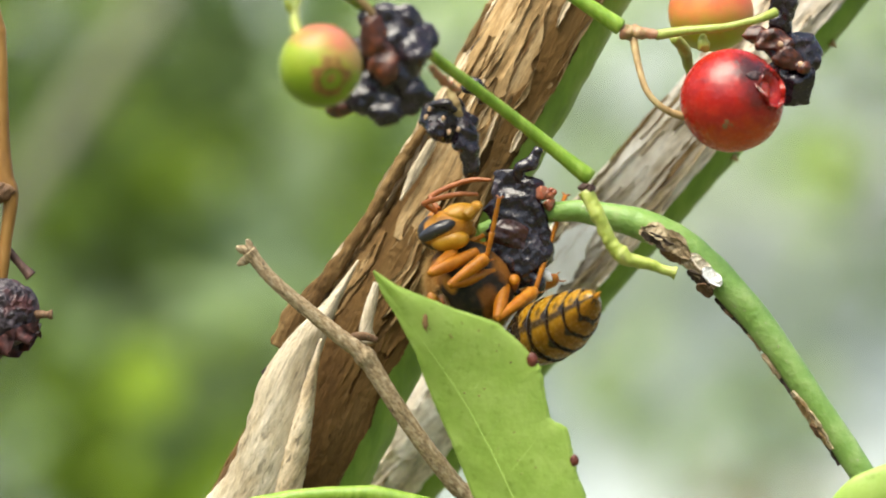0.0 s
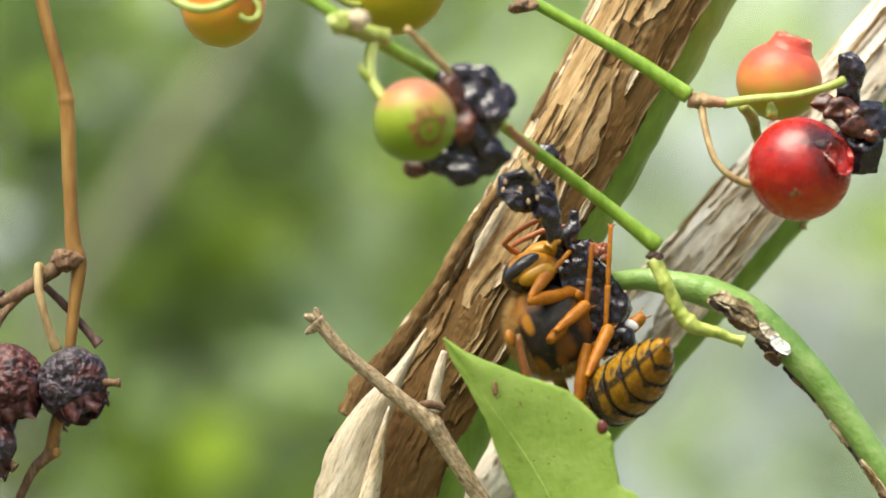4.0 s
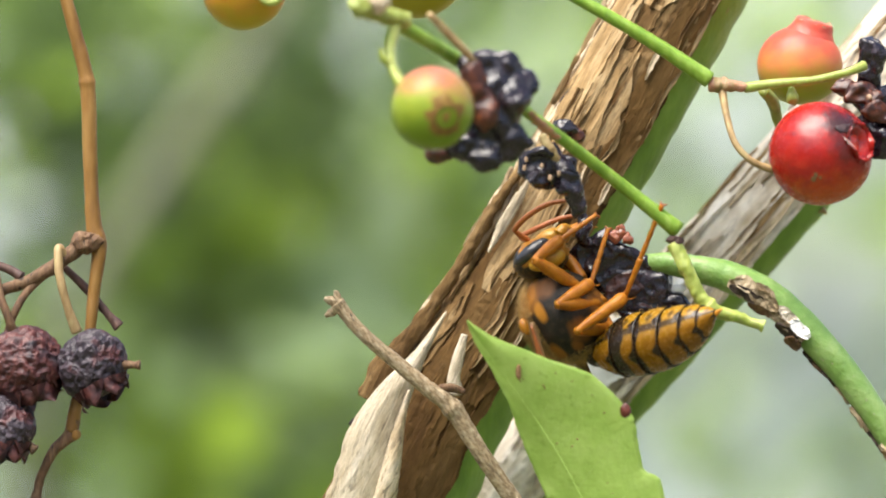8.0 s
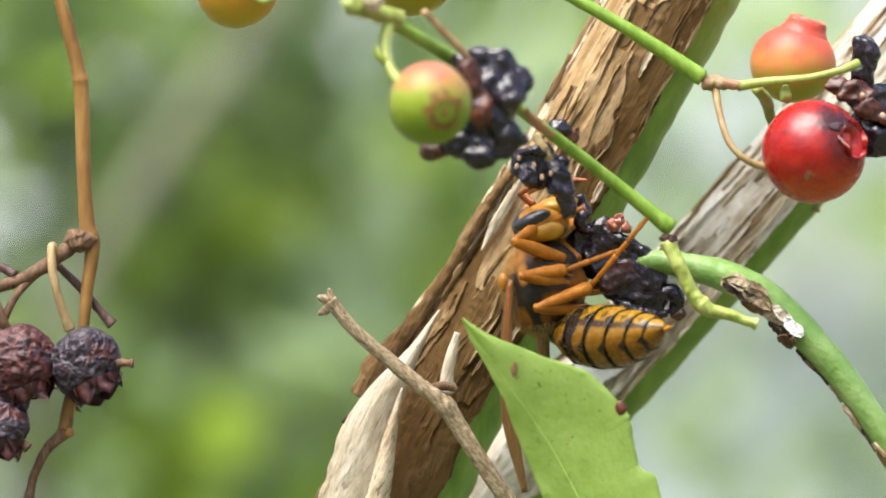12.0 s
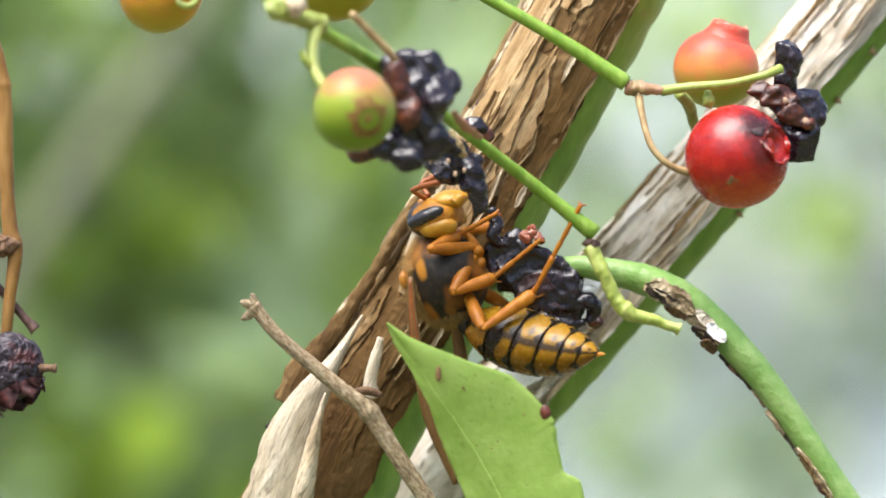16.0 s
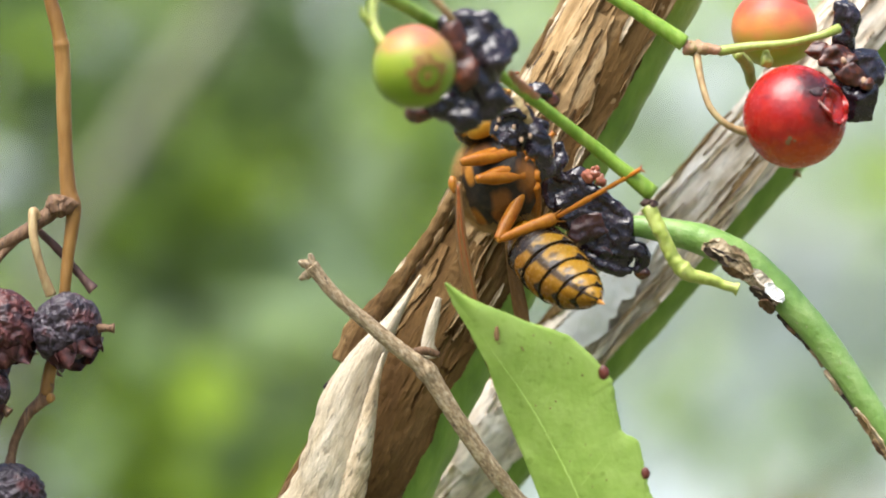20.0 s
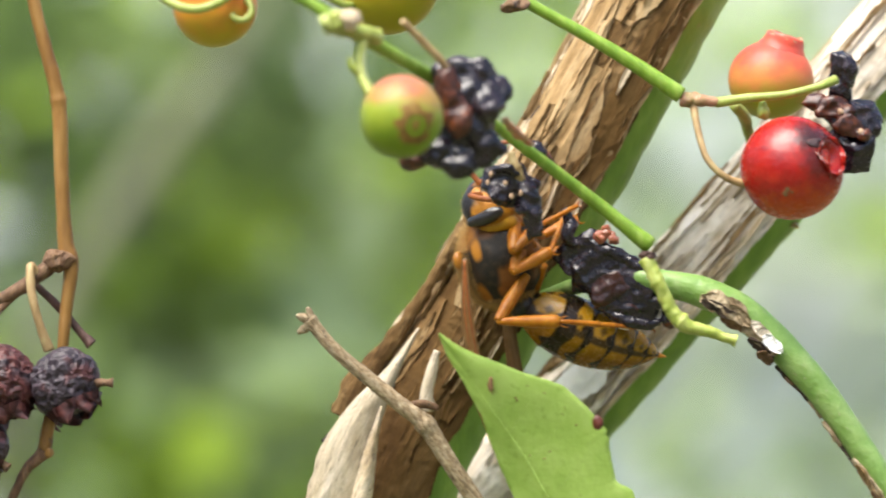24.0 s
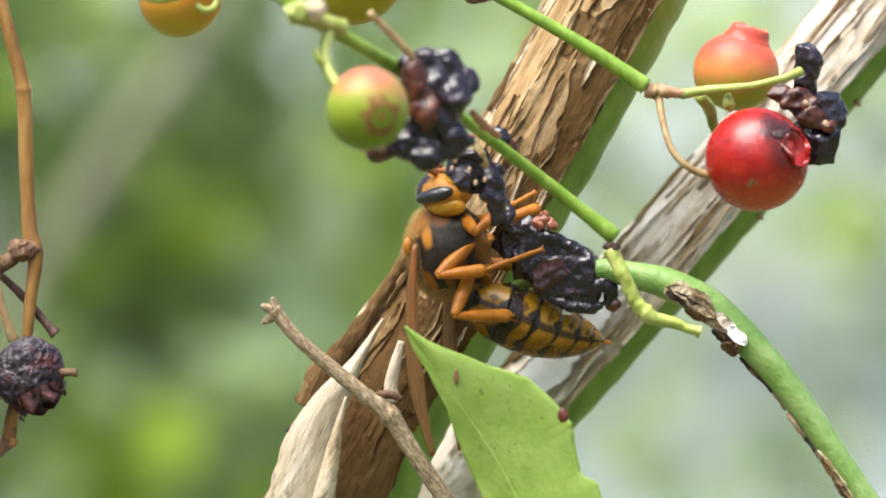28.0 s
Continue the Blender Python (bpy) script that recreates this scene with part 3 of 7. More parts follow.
def build_distance():
    # a wood edge far behind, as a curved wall; haze and brightness painted into its colour
    vs, fs, nu, nv = [], [], 48, 14
    for j in range(nv + 1):
        for i in range(nu + 1):
            w = 2 * math.pi * i / nu
            r = 14.0 + 0.8 * noise.noise(Vector((math.cos(w) * 4, math.sin(w) * 4, j * 0.6)))
            top = 3.2 + 0.9 * noise.noise(Vector((math.cos(w) * 5, math.sin(w) * 5, 9)))
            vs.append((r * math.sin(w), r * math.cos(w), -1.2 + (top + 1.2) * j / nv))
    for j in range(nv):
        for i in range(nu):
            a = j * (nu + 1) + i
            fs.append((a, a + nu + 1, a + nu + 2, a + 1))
    far = material("hazy_wood_edge", [(0.40, 0.45, 0.42), (0.58, 0.63, 0.605), (0.80, 0.84, 0.835)], 0.9, 480.0, bump=0.0)
    tagged(mesh_part("backdrop", vs, fs, far), "edge of the wood far behind, haze and bright light in its pale colour", "backdrop", kind="structure")

    # tones chosen by place, so that lit and shaded growth is painted in leaf colour
    D, M, B, G, P = FAR_GREENS
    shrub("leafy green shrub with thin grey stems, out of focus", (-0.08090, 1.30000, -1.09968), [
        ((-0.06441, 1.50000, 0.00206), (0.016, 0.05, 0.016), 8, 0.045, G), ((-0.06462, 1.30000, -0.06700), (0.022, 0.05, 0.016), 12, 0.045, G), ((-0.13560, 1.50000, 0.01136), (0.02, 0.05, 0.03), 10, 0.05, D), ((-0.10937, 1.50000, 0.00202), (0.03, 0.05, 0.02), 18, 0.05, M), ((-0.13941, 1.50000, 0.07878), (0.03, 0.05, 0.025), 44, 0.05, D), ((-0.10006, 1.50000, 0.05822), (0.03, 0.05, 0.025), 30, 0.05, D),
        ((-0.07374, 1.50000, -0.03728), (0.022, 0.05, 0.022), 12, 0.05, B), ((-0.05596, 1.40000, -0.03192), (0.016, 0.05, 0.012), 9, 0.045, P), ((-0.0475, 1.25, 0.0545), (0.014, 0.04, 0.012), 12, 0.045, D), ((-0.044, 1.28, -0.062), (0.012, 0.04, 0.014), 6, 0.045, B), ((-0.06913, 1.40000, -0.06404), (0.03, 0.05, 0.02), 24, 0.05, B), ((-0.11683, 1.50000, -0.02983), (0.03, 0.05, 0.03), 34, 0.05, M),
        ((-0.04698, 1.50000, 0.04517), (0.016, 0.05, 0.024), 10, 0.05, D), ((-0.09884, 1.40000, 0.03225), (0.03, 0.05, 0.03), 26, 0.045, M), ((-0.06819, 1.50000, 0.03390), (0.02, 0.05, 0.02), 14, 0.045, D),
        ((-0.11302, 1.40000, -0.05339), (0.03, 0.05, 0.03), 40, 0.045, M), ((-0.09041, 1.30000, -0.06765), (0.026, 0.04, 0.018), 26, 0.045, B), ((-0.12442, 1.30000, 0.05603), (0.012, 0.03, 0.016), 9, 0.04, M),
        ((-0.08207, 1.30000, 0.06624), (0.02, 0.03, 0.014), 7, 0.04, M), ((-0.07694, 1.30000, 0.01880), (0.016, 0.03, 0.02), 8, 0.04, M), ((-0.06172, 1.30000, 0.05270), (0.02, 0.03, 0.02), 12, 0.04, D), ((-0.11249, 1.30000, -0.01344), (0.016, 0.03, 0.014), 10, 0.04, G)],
        [([(-0.03508, 1.15000, 0.13441), (-0.04127, 1.15000, 0.07821), (-0.07088, 1.15000, 0.03136), (-0.09893, 1.15000, -0.01237), (-0.11485, 1.18000, -0.07293), (-0.12239, 1.25000, -0.35631), (-0.12157, 1.30000, -1.09972)],
          [0.003, 0.004, 0.0045, 0.0045, 0.006, 0.009, 0.012], FAR_WOOD),
         ([(-0.01591, 1.50000, 0.19504), (-0.03639, 1.50000, 0.07139), (-0.06814, 1.50000, -0.02229), (-0.08482, 1.50000, -0.19837), (-0.08879, 1.40000, -1.09870)], [0.004, 0.005, 0.006, 0.008, 0.01], FAR_DARK)], 3)
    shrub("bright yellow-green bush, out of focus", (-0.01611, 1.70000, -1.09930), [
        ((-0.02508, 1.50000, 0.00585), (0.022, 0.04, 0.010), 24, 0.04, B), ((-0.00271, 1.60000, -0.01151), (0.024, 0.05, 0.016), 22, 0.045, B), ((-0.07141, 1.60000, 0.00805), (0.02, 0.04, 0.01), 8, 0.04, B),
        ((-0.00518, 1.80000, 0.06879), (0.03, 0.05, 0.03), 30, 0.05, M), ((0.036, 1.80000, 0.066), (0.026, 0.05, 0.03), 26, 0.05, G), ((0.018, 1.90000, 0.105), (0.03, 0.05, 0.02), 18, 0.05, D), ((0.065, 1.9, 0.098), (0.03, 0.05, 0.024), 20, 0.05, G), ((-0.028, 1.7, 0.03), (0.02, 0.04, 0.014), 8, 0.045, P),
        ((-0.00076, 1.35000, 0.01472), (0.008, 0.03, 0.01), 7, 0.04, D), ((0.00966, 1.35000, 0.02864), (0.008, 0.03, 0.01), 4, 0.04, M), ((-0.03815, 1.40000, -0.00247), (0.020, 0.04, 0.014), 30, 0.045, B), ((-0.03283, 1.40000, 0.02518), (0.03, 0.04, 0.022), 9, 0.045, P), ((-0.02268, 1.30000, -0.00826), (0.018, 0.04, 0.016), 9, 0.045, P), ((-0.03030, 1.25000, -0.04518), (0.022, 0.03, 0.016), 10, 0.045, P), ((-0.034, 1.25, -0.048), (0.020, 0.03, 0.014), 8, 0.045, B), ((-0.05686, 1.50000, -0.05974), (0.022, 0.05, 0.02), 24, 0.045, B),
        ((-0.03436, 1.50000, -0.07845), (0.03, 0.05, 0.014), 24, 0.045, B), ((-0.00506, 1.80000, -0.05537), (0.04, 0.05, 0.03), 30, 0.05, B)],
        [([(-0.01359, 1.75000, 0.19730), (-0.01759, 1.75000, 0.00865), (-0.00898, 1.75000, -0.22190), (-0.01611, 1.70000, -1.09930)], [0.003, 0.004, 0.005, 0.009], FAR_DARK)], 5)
    shrub("pale mint-green bush, bright light put into its leaf colour, out of focus", (0.14753, 2.30000, -1.09880), [
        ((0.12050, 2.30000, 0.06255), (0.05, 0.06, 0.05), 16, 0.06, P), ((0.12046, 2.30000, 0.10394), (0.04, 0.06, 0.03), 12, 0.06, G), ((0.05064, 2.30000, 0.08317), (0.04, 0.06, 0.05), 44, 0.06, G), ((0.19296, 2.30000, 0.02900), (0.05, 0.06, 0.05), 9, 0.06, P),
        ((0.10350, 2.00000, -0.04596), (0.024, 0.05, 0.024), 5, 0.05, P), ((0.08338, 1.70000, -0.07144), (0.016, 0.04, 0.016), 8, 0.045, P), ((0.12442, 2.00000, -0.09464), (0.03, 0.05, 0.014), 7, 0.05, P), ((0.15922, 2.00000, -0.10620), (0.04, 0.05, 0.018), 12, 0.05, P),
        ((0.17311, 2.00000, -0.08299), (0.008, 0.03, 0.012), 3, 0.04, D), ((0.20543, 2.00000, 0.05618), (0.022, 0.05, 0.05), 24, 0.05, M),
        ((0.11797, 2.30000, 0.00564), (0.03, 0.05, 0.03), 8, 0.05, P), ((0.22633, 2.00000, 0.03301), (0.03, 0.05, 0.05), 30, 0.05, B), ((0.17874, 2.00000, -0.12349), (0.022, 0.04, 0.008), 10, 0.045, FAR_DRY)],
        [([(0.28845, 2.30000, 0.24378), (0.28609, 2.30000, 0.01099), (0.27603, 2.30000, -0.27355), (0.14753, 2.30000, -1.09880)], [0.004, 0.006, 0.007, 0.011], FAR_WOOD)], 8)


# ---------------------------------------------------------------- woody stems with peeling bark
def shell_point(pts, fr, radius, u, w, h):
    x = u * (len(pts) - 1)
    k = min(int(x), len(pts) - 2)
    f = x - k
    p = pts[k].lerp(pts[k + 1], f)
    a, b = fr[k][1].lerp(fr[k + 1][1], f), fr[k][2].lerp(fr[k + 1][2], f)
    r = lerp_list(radius, u) + h
    return p + (a * math.cos(w) + b * math.sin(w)) * r


def bark_plate(pts, fr, radius, u0, u1, w0, w1, h, thick, rng, nu=22, nw=5, lift=0.0, relief=0.15 * MM, rag=0.32, freq=95, wander=7, taper=0.45):
    """A strip of bark that lies on the stem between u0..u1 along it and w0..w1 (degrees) round it, ragged and tapering."""
    bm = bmesh.new()
    seed = rng.uniform(0, 900)
    top, low = [], []
    for i in range(nu + 1):
        f = i / nu
        u = u0 + (u1 - u0) * f
        ease = min(1.0, (math.sin(math.pi * min(max(f, 0.03), 0.97))) ** taper)
        c, half = (w0 + w1) / 2, (w1 - w0) / 2 * ease
        c += wander * noise.noise(Vector((u * 22, seed, 0)))
        rt, rl = [], []
        for j in range(nw + 1):
            g = j / nw * 2 - 1
            edge = 1 + rag * noise.noise(Vector((u * freq, seed + 3 * (g > 0), 4))) if abs(g) == 1 else 1
            w = radians(c + half * g * edge)
            q = shell_point(pts, fr, radius, u, w, 0)
            hh = h + relief * noise.noise(q * 1500 + Vector((seed, 0, 0))) + relief * 0.6 * noise.noise(q * 4200)
            hh += lift * abs(g) ** 3 * (0.5 + noise.noise(Vector((u * 30, seed, g))))
            rt.append(bm.verts.new(shell_point(pts, fr, radius, u, w, hh)))
            rl.append(bm.verts.new(shell_point(pts, fr, radius, u, w, hh - thick)))
        top.append(rt)
        low.append(rl)
    for i in range(nu):
        for j in range(nw):
            bm.faces.new((top[i][j], top[i][j + 1], top[i + 1][j + 1], top[i + 1][j]))
            bm.faces.new((low[i][j], low[i + 1][j], low[i + 1][j + 1], low[i][j + 1]))
        bm.faces.new((top[i][0], top[i + 1][0], low[i + 1][0], low[i][0]))
        bm.faces.new((top[i][nw], low[i][nw], low[i + 1][nw], top[i + 1][nw]))
    for i in (0, nu):
        for j in range(nw):
            q = (top[i][j], low[i][j], low[i][j + 1], top[i][j + 1])
            bm.faces.new(q if i == 0 else q[::-1])
    bmesh.ops.recalc_face_normals(bm, faces=bm.faces)
    for row in (top, low):
        for i in range(nu):
            for j in (0, nw):
                bm.edges.get((row[i][j], row[i + 1][j])).smooth = False
        for i in (0, nu):
            for j in range(nw):
                bm.edges.get((row[i][j], row[i][j + 1])).smooth = False
    return bm


def woody_stem(label, axis, radius, cover, plates, seed, base_mat, mats, sheets=0.15):
    """A green liana stem whose bark has peeled off one side. cover: degrees round the stem that bark still covers."""
    rng = random.Random(seed)
    root = thing("liana_stem", axis[0], label, "plant stem", "woody stems")
    part("green_wood", tube(axis, radius, 120, 40, 0.035, 2.2, seed), GREEN_BARK, root, "smooth green stem where the bark has peeled away")
    pts = spline(axis, 160)
    fr = frames_along(pts)
    part("bark", bark_plate(pts, fr, radius, 0.0, 1.0, cover[0], cover[1], 0.35 * MM, 0.6 * MM, rng, 420, 60, 0.0, 0.22 * MM, 0.05, 40, 3, 0.0), base_mat, root,
         "rough brown bark")
    for i in range(plates):
        sheet = i < plates * sheets
        w0 = rng.uniform(cover[0] + 40, cover[1] - 10)
        ww = rng.uniform(28, 62) if sheet else rng.choice((3, 6, 10, 15, 22)) * rng.uniform(0.8, 1.2)
        u0 = rng.uniform(-0.03, 0.95)
        L = rng.uniform(0.10, 0.3) if sheet else rng.uniform(0.08, 0.36)
        mat = rng.choices([m for m, k in mats], [k for m, k in mats])[0]
        if sheet and mat is BARK_DARK:
            mat = base_mat
        if base_mat is BARK:
            low = u0 + L / 2 < 0.52
            mat = BARK_SHEET if sheet and rng.random() < (0.9 if low else 0.4) else rng.choice((BARK, BARK_SHEET)) if low and mat is not BARK_DARK and rng.random() < 0.85 else mat
        part("bark_flake", bark_plate(pts, fr, radius, max(u0, 0), min(u0 + L, 1), w0, min(w0 + ww, cover[1] - 2), (rng.uniform(0.42, 0.55) if sheet else rng.uniform(0.48, 0.75)) * MM,
                                      rng.uniform(0.2, 0.4) * MM, rng, 110, 11 if sheet else 7, rng.uniform(0, 0.3) * MM, 0.05 * MM, rng.uniform(0.10, 0.28), rng.choice((80, 140, 210)), 4.0), mat, root, "")
    return root, pts, fr


def ribbon(axis, half, bulge, thick, n=40, m=8, rough=0.0, edge=0.0, seed=0):
    """A curved strip along axis: half widths in metres, its middle raised by bulge towards the viewer."""
    bm = bmesh.new()
    pts = spline(axis, n)
    fr = frames_along(pts)
    top, low = [], []
    for i, (p, (t, a, b)) in enumerate(zip(pts, fr)):
        h = lerp_list(half, i / n)
        rt, rl = [], []
        for j in range(m + 1):
            g = j / m * 2 - 1
            e = h * (1 + (edge * noise.noise(Vector((i * 22 / n, seed, g))) if abs(g) == 1 else 0))
            q = p + b * (g * e) + a * (bulge * (1 - g * g) * min(1, h / max(bulge, 1e-6)))
            if rough:
                q += a * rough * (noise.noise(q * 1400 + Vector((seed, 0, 0))) + 0.6 * noise.noise(q * 4000))
            rt.append(bm.verts.new(q))
            rl.append(bm.verts.new(q - a * thick))
        top.append(rt)
        low.append(rl)
    for i in range(n):
        for j in range(m):
            bm.faces.new((top[i][j], top[i][j + 1], top[i + 1][j + 1], top[i + 1][j]))
            bm.faces.new((low[i][j], low[i + 1][j], low[i + 1][j + 1], low[i][j + 1]))
        bm.faces.new((top[i][0], top[i + 1][0], low[i + 1][0], low[i][0]))
        bm.faces.new((top[i][m], low[i][m], low[i + 1][m], top[i + 1][m]))
    for i in (0, n):
        for j in range(m):
            q = (top[i][j], low[i][j], low[i][j + 1], top[i][j + 1])
            bm.faces.new(q if i == 0 else q[::-1])
    bmesh.ops.recalc_face_normals(bm, faces=bm.faces)
    return bm


def build_stems():
    trunk_axis = [(-0.01212, 0.00900, -0.04013), (-0.00724, 0.00900, -0.03035), (-0.00312, 0.00900, -0.02274), (0.00100, 0.00900, -0.01405), (0.00642, 0.00900, -0.00535), (0.01211, 0.00900, 0.00443), (0.01645, 0.00900, 0.01204), (0.02307, 0.00900, 0.02400), (0.02789, 0.00900, 0.03269)]
    r = [6.4 * MM, 6.3 * MM, 6.2 * MM, 6.1 * MM, 5.8 * MM, 5.55 * MM, 5.5 * MM, 5.5 * MM, 5.5 * MM]
    root, pts, fr = woody_stem("thick woody liana with flaking brown bark over a green stem", trunk_axis, r, (-175, 32), 72, 11, BARK,
                               [(BARK, 4), (BARK_MID, 7), (BARK_PALE, 0.8), (BARK_DARK, 0.25)], 0.3)
    rng = random.Random(31)
    for u0, u1, w0, w1, mat in ((0.60, 0.98, 2, 27, BARK_SHEET), (0.42, 0.66, 6, 29, BARK), (0.50, 0.80, -38, -8, BARK_MID), (0.64, 1.0, -62, -34, BARK_MID), (0.55, 0.74, -80, -56, BARK_PALE),
                                (0.30, 0.52, -28, 2, BARK_SHEET), (0.04, 0.47, -34, 8, BARK_SHEET), (0.06, 0.36, 4, 30, BARK_SHEET), (0.05, 0.30, -62, -32, BARK_SHEET), (0.36, 0.50, -60, -34, BARK), (0.40, 0.62, -82, -52, BARK_MID), (0.74, 0.97, -90, -66, BARK_PALE)):
        part("bark_sheet", bark_plate(pts, fr, r, u0, u1, w0, w1, 0.78 * MM, 0.35 * MM, rng, 130, 12, 0.16 * MM, 0.09 * MM, 0.16, 120, 6.0, 0.3), mat, root, "broad sheet of bark")
    # thin slivers that stand off the bark, paler where they have split
    for k in range(38):
        u0, w0 = rng.uniform(0.40, 0.94), rng.uniform(-95, 20)
        L = rng.uniform(0.03, 0.14)
        part("bark_sliver", bark_plate(pts, fr, r, u0, min(1, u0 + L), w0, w0 + rng.uniform(2, 6), rng.uniform(0.75, 1.15) * MM, 0.3 * MM, rng, 40, 3, 0.3 * MM, 0.05 * MM, 0.5, 160, 5.0, 0.6),
             rng.choice((BARK_PALE, BARK_PALE, BARK_MID, BARK_MID, BARK)), root)
    part("lower_stem", tube([(-0.01131, 0.00900, -0.03850), (-0.01537, 0.00900, -0.04611), (-0.03323, 0.04000, -0.10042), (-0.07357, 0.10000, -0.34713), (-0.10, 0.12, -1.12)], [5.6 * MM, 6.0 * MM, 7.0 * MM, 9.0 * MM, 10.0 * MM], 60, 20, 0.1, 6.0, 3), BARK, root,
         "woody stem rising from the ground")
    # the big pale scale of bark that stands off the lower stem
    part("bark_scale", ribbon([(0.00033, 0.00000, -0.00592), (-0.00207, -0.00100, -0.00981), (-0.00478, -0.00150, -0.01408), (-0.00649, -0.00150, -0.01808), (-0.00766, -0.00100, -0.02291), (-0.00928, 0.00000, -0.02776), (-0.01304, 0.00100, -0.03317)],
                              [0.1 * MM, 0.6 * MM, 1.75 * MM, 2.7 * MM, 3.0 * MM, 3.4 * MM, 4.0 * MM], 1.3 * MM, 0.5 * MM, 60, 16, 0.07 * MM, 0.06, 2), BARK_CREAM, root,
         "large cream-coloured scale of loose bark")
    part("bark_scale", ribbon([(-0.00318, -0.00260, -0.01325), (-0.00413, -0.00290, -0.01697), (-0.00498, -0.00260, -0.02125), (-0.00562, -0.00200, -0.02447), (-0.00659, -0.00100, -0.02878)],
                              [0.12 * MM, 0.55 * MM, 0.95 * MM, 1.15 * MM, 1.3 * MM], 0.7 * MM, 0.4 * MM, 40, 8, 0.14 * MM, 0.16, 5), BARK_PALE, root,
         "tan inner layer of loose bark")
    part("bark_sheet", ribbon([(0.00812, 0.0045, 0.00807), (0.00596, 0.0045, 0.00564), (0.00408, 0.0045, 0.00268), (0.00219, 0.0045, -0.00056), (-0.00023, 0.0045, -0.00433), (-0.00293, 0.0045, -0.00811), (-0.00562, 0.0045, -0.01108), (-0.00734, 0.0045, -0.01431)],
                               [0.1 * MM, 0.5 * MM, 0.62 * MM, 0.6 * MM, 0.62 * MM, 0.85 * MM, 1.2 * MM, 0.8 * MM], 0.35 * MM, 0.3 * MM, 120, 10, 0.16 * MM, 0.55, 12), BARK, root, "loose sheet of brown bark along the edge")
    part("bark_strip", ribbon([(0.00847, 0.003, 0.00714), (0.00718, 0.003, 0.00482), (0.00568, 0.003, 0.0023), (0.00434, 0.003, -0.00029)], [0.12 * MM, 0.5 * MM, 0.55 * MM, 0.12 * MM], 0.15 * MM, 0.25 * MM, 40, 6, 0.06 * MM, 0.3, 5), BARK_CREAM, root, "pale strip of inner bark")
    # a narrow pale spur of bark
    part("bark_spur", ribbon([(0.00204, -0.00300, -0.00802), (0.00151, -0.00320, -0.01004), (0.00103, -0.00320, -0.01217), (0.00119, -0.00300, -0.01377)], [0.3 * MM, 0.55 * MM, 0.6 * MM, 0.9 * MM], 0.35 * MM, 0.3 * MM,
                             20, 6, 0.05 * MM, 0.1, 3), BARK_CREAM, root, "narrow pale splinter of bark")
    part("bark_edge", ribbon([(0.01210, 0.00600, 0.01522), (0.01087, 0.00650, 0.01307), (0.00952, 0.00700, 0.01064)], [0.2 * MM, 0.45 * MM, 0.2 * MM], 0.2 * MM, 0.3 * MM, 16, 5, 0.1 * MM, 0.3, 7), BARK_DARK, root)
    part("bark_edge", ribbon([(-0.00263, 0.00500, -0.00802), (-0.00429, 0.00400, -0.01027), (-0.00558, 0.00400, -0.01243), (-0.00644, 0.00400, -0.01459)], [0.3 * MM, 0.9 * MM, 1.3 * MM, 0.7 * MM], 0.3 * MM, 0.35 * MM, 30, 6,
                             0.12 * MM, 0.35, 9), BARK, root)
    part("bark_edge", ribbon([(-0.00693, 0.00400, -0.01491), (-0.00774, 0.00400, -0.01583), (-0.00892, 0.00400, -0.01674)], [0.25 * MM, 0.4 * MM, 0.15 * MM], 0.1 * MM, 0.25 * MM, 14, 4, 0.1 * MM, 0.4, 4), BARK_DARK, root)
    second_axis = [(-0.00409, 0.02600, -0.03790), (0.00316, 0.02500, -0.02891), (0.00715, 0.02400, -0.02413), (0.01269, 0.02300, -0.01769), (0.01877, 0.02200, -0.01100), (0.02455, 0.02100, -0.00433), (0.03169, 0.02000, 0.00370), (0.03970, 0.02000, 0.01311), (0.04798, 0.02000, 0.02280),
                   (0.05682, 0.02000, 0.03331)]
    second, pts, fr = woody_stem("green liana stem with bleached peeling bark along one side", second_axis, 4.3 * MM, (-165, 28), 84, 23, BARK_WHITE,
               [(BARK_WHITE, 9), (BARK_PALE, 0.9), (BARK_DARK, 0.15), (BARK_MID, 0.6)], 0.15)
    part("lower_stem", tube([(-0.00325, 0.02600, -0.03678), (-0.00912, 0.02700, -0.04411), (-0.01661, 0.06000, -0.10354), (-0.03114, 0.13000, -0.36196), (-0.03, 0.15, -1.12)], [4.0 * MM, 4.4 * MM, 5.0 * MM, 6.0 * MM, 7.0 * MM], 60, 18, 0.08, 6.0, 5), GREEN_BARK, second,
         "green stem rising from the ground")
    for k, (u, w) in enumerate(((0.70, 62), (0.76, 48), (0.83, 66), (0.88, 52), (0.93, 70), (0.97, 58))):
        p, q = shell_point(pts, fr, 4.25 * MM, u, radians(w), 0), shell_point(pts, fr, 4.25 * MM, u, radians(w + 6), 0.7 * MM)
        part("thorn", tube([p, p.lerp(q, 0.5), q], [0.42 * MM, 0.26 * MM, 0.05 * MM], 8, 8), BARK_MID, second, "small brown thorn")
    rng = random.Random(77)
    for k in range(46):
        u0, w0 = rng.uniform(0.30, 0.95), rng.uniform(-80, 22)
        part("bark_sliver", bark_plate(pts, fr, 4.3 * MM, u0, min(1, u0 + rng.uniform(0.04, 0.16)), w0, w0 + rng.uniform(2, 8), rng.uniform(0.8, 1.15) * MM, 0.3 * MM, rng, 40, 3, 0.3 * MM, 0.05 * MM, 0.4, 160, 5.0, 0.6),
             rng.choice((BARK_WHITE, BARK_WHITE, BARK_WHITE, BARK_PALE, BARK_MID)), second)
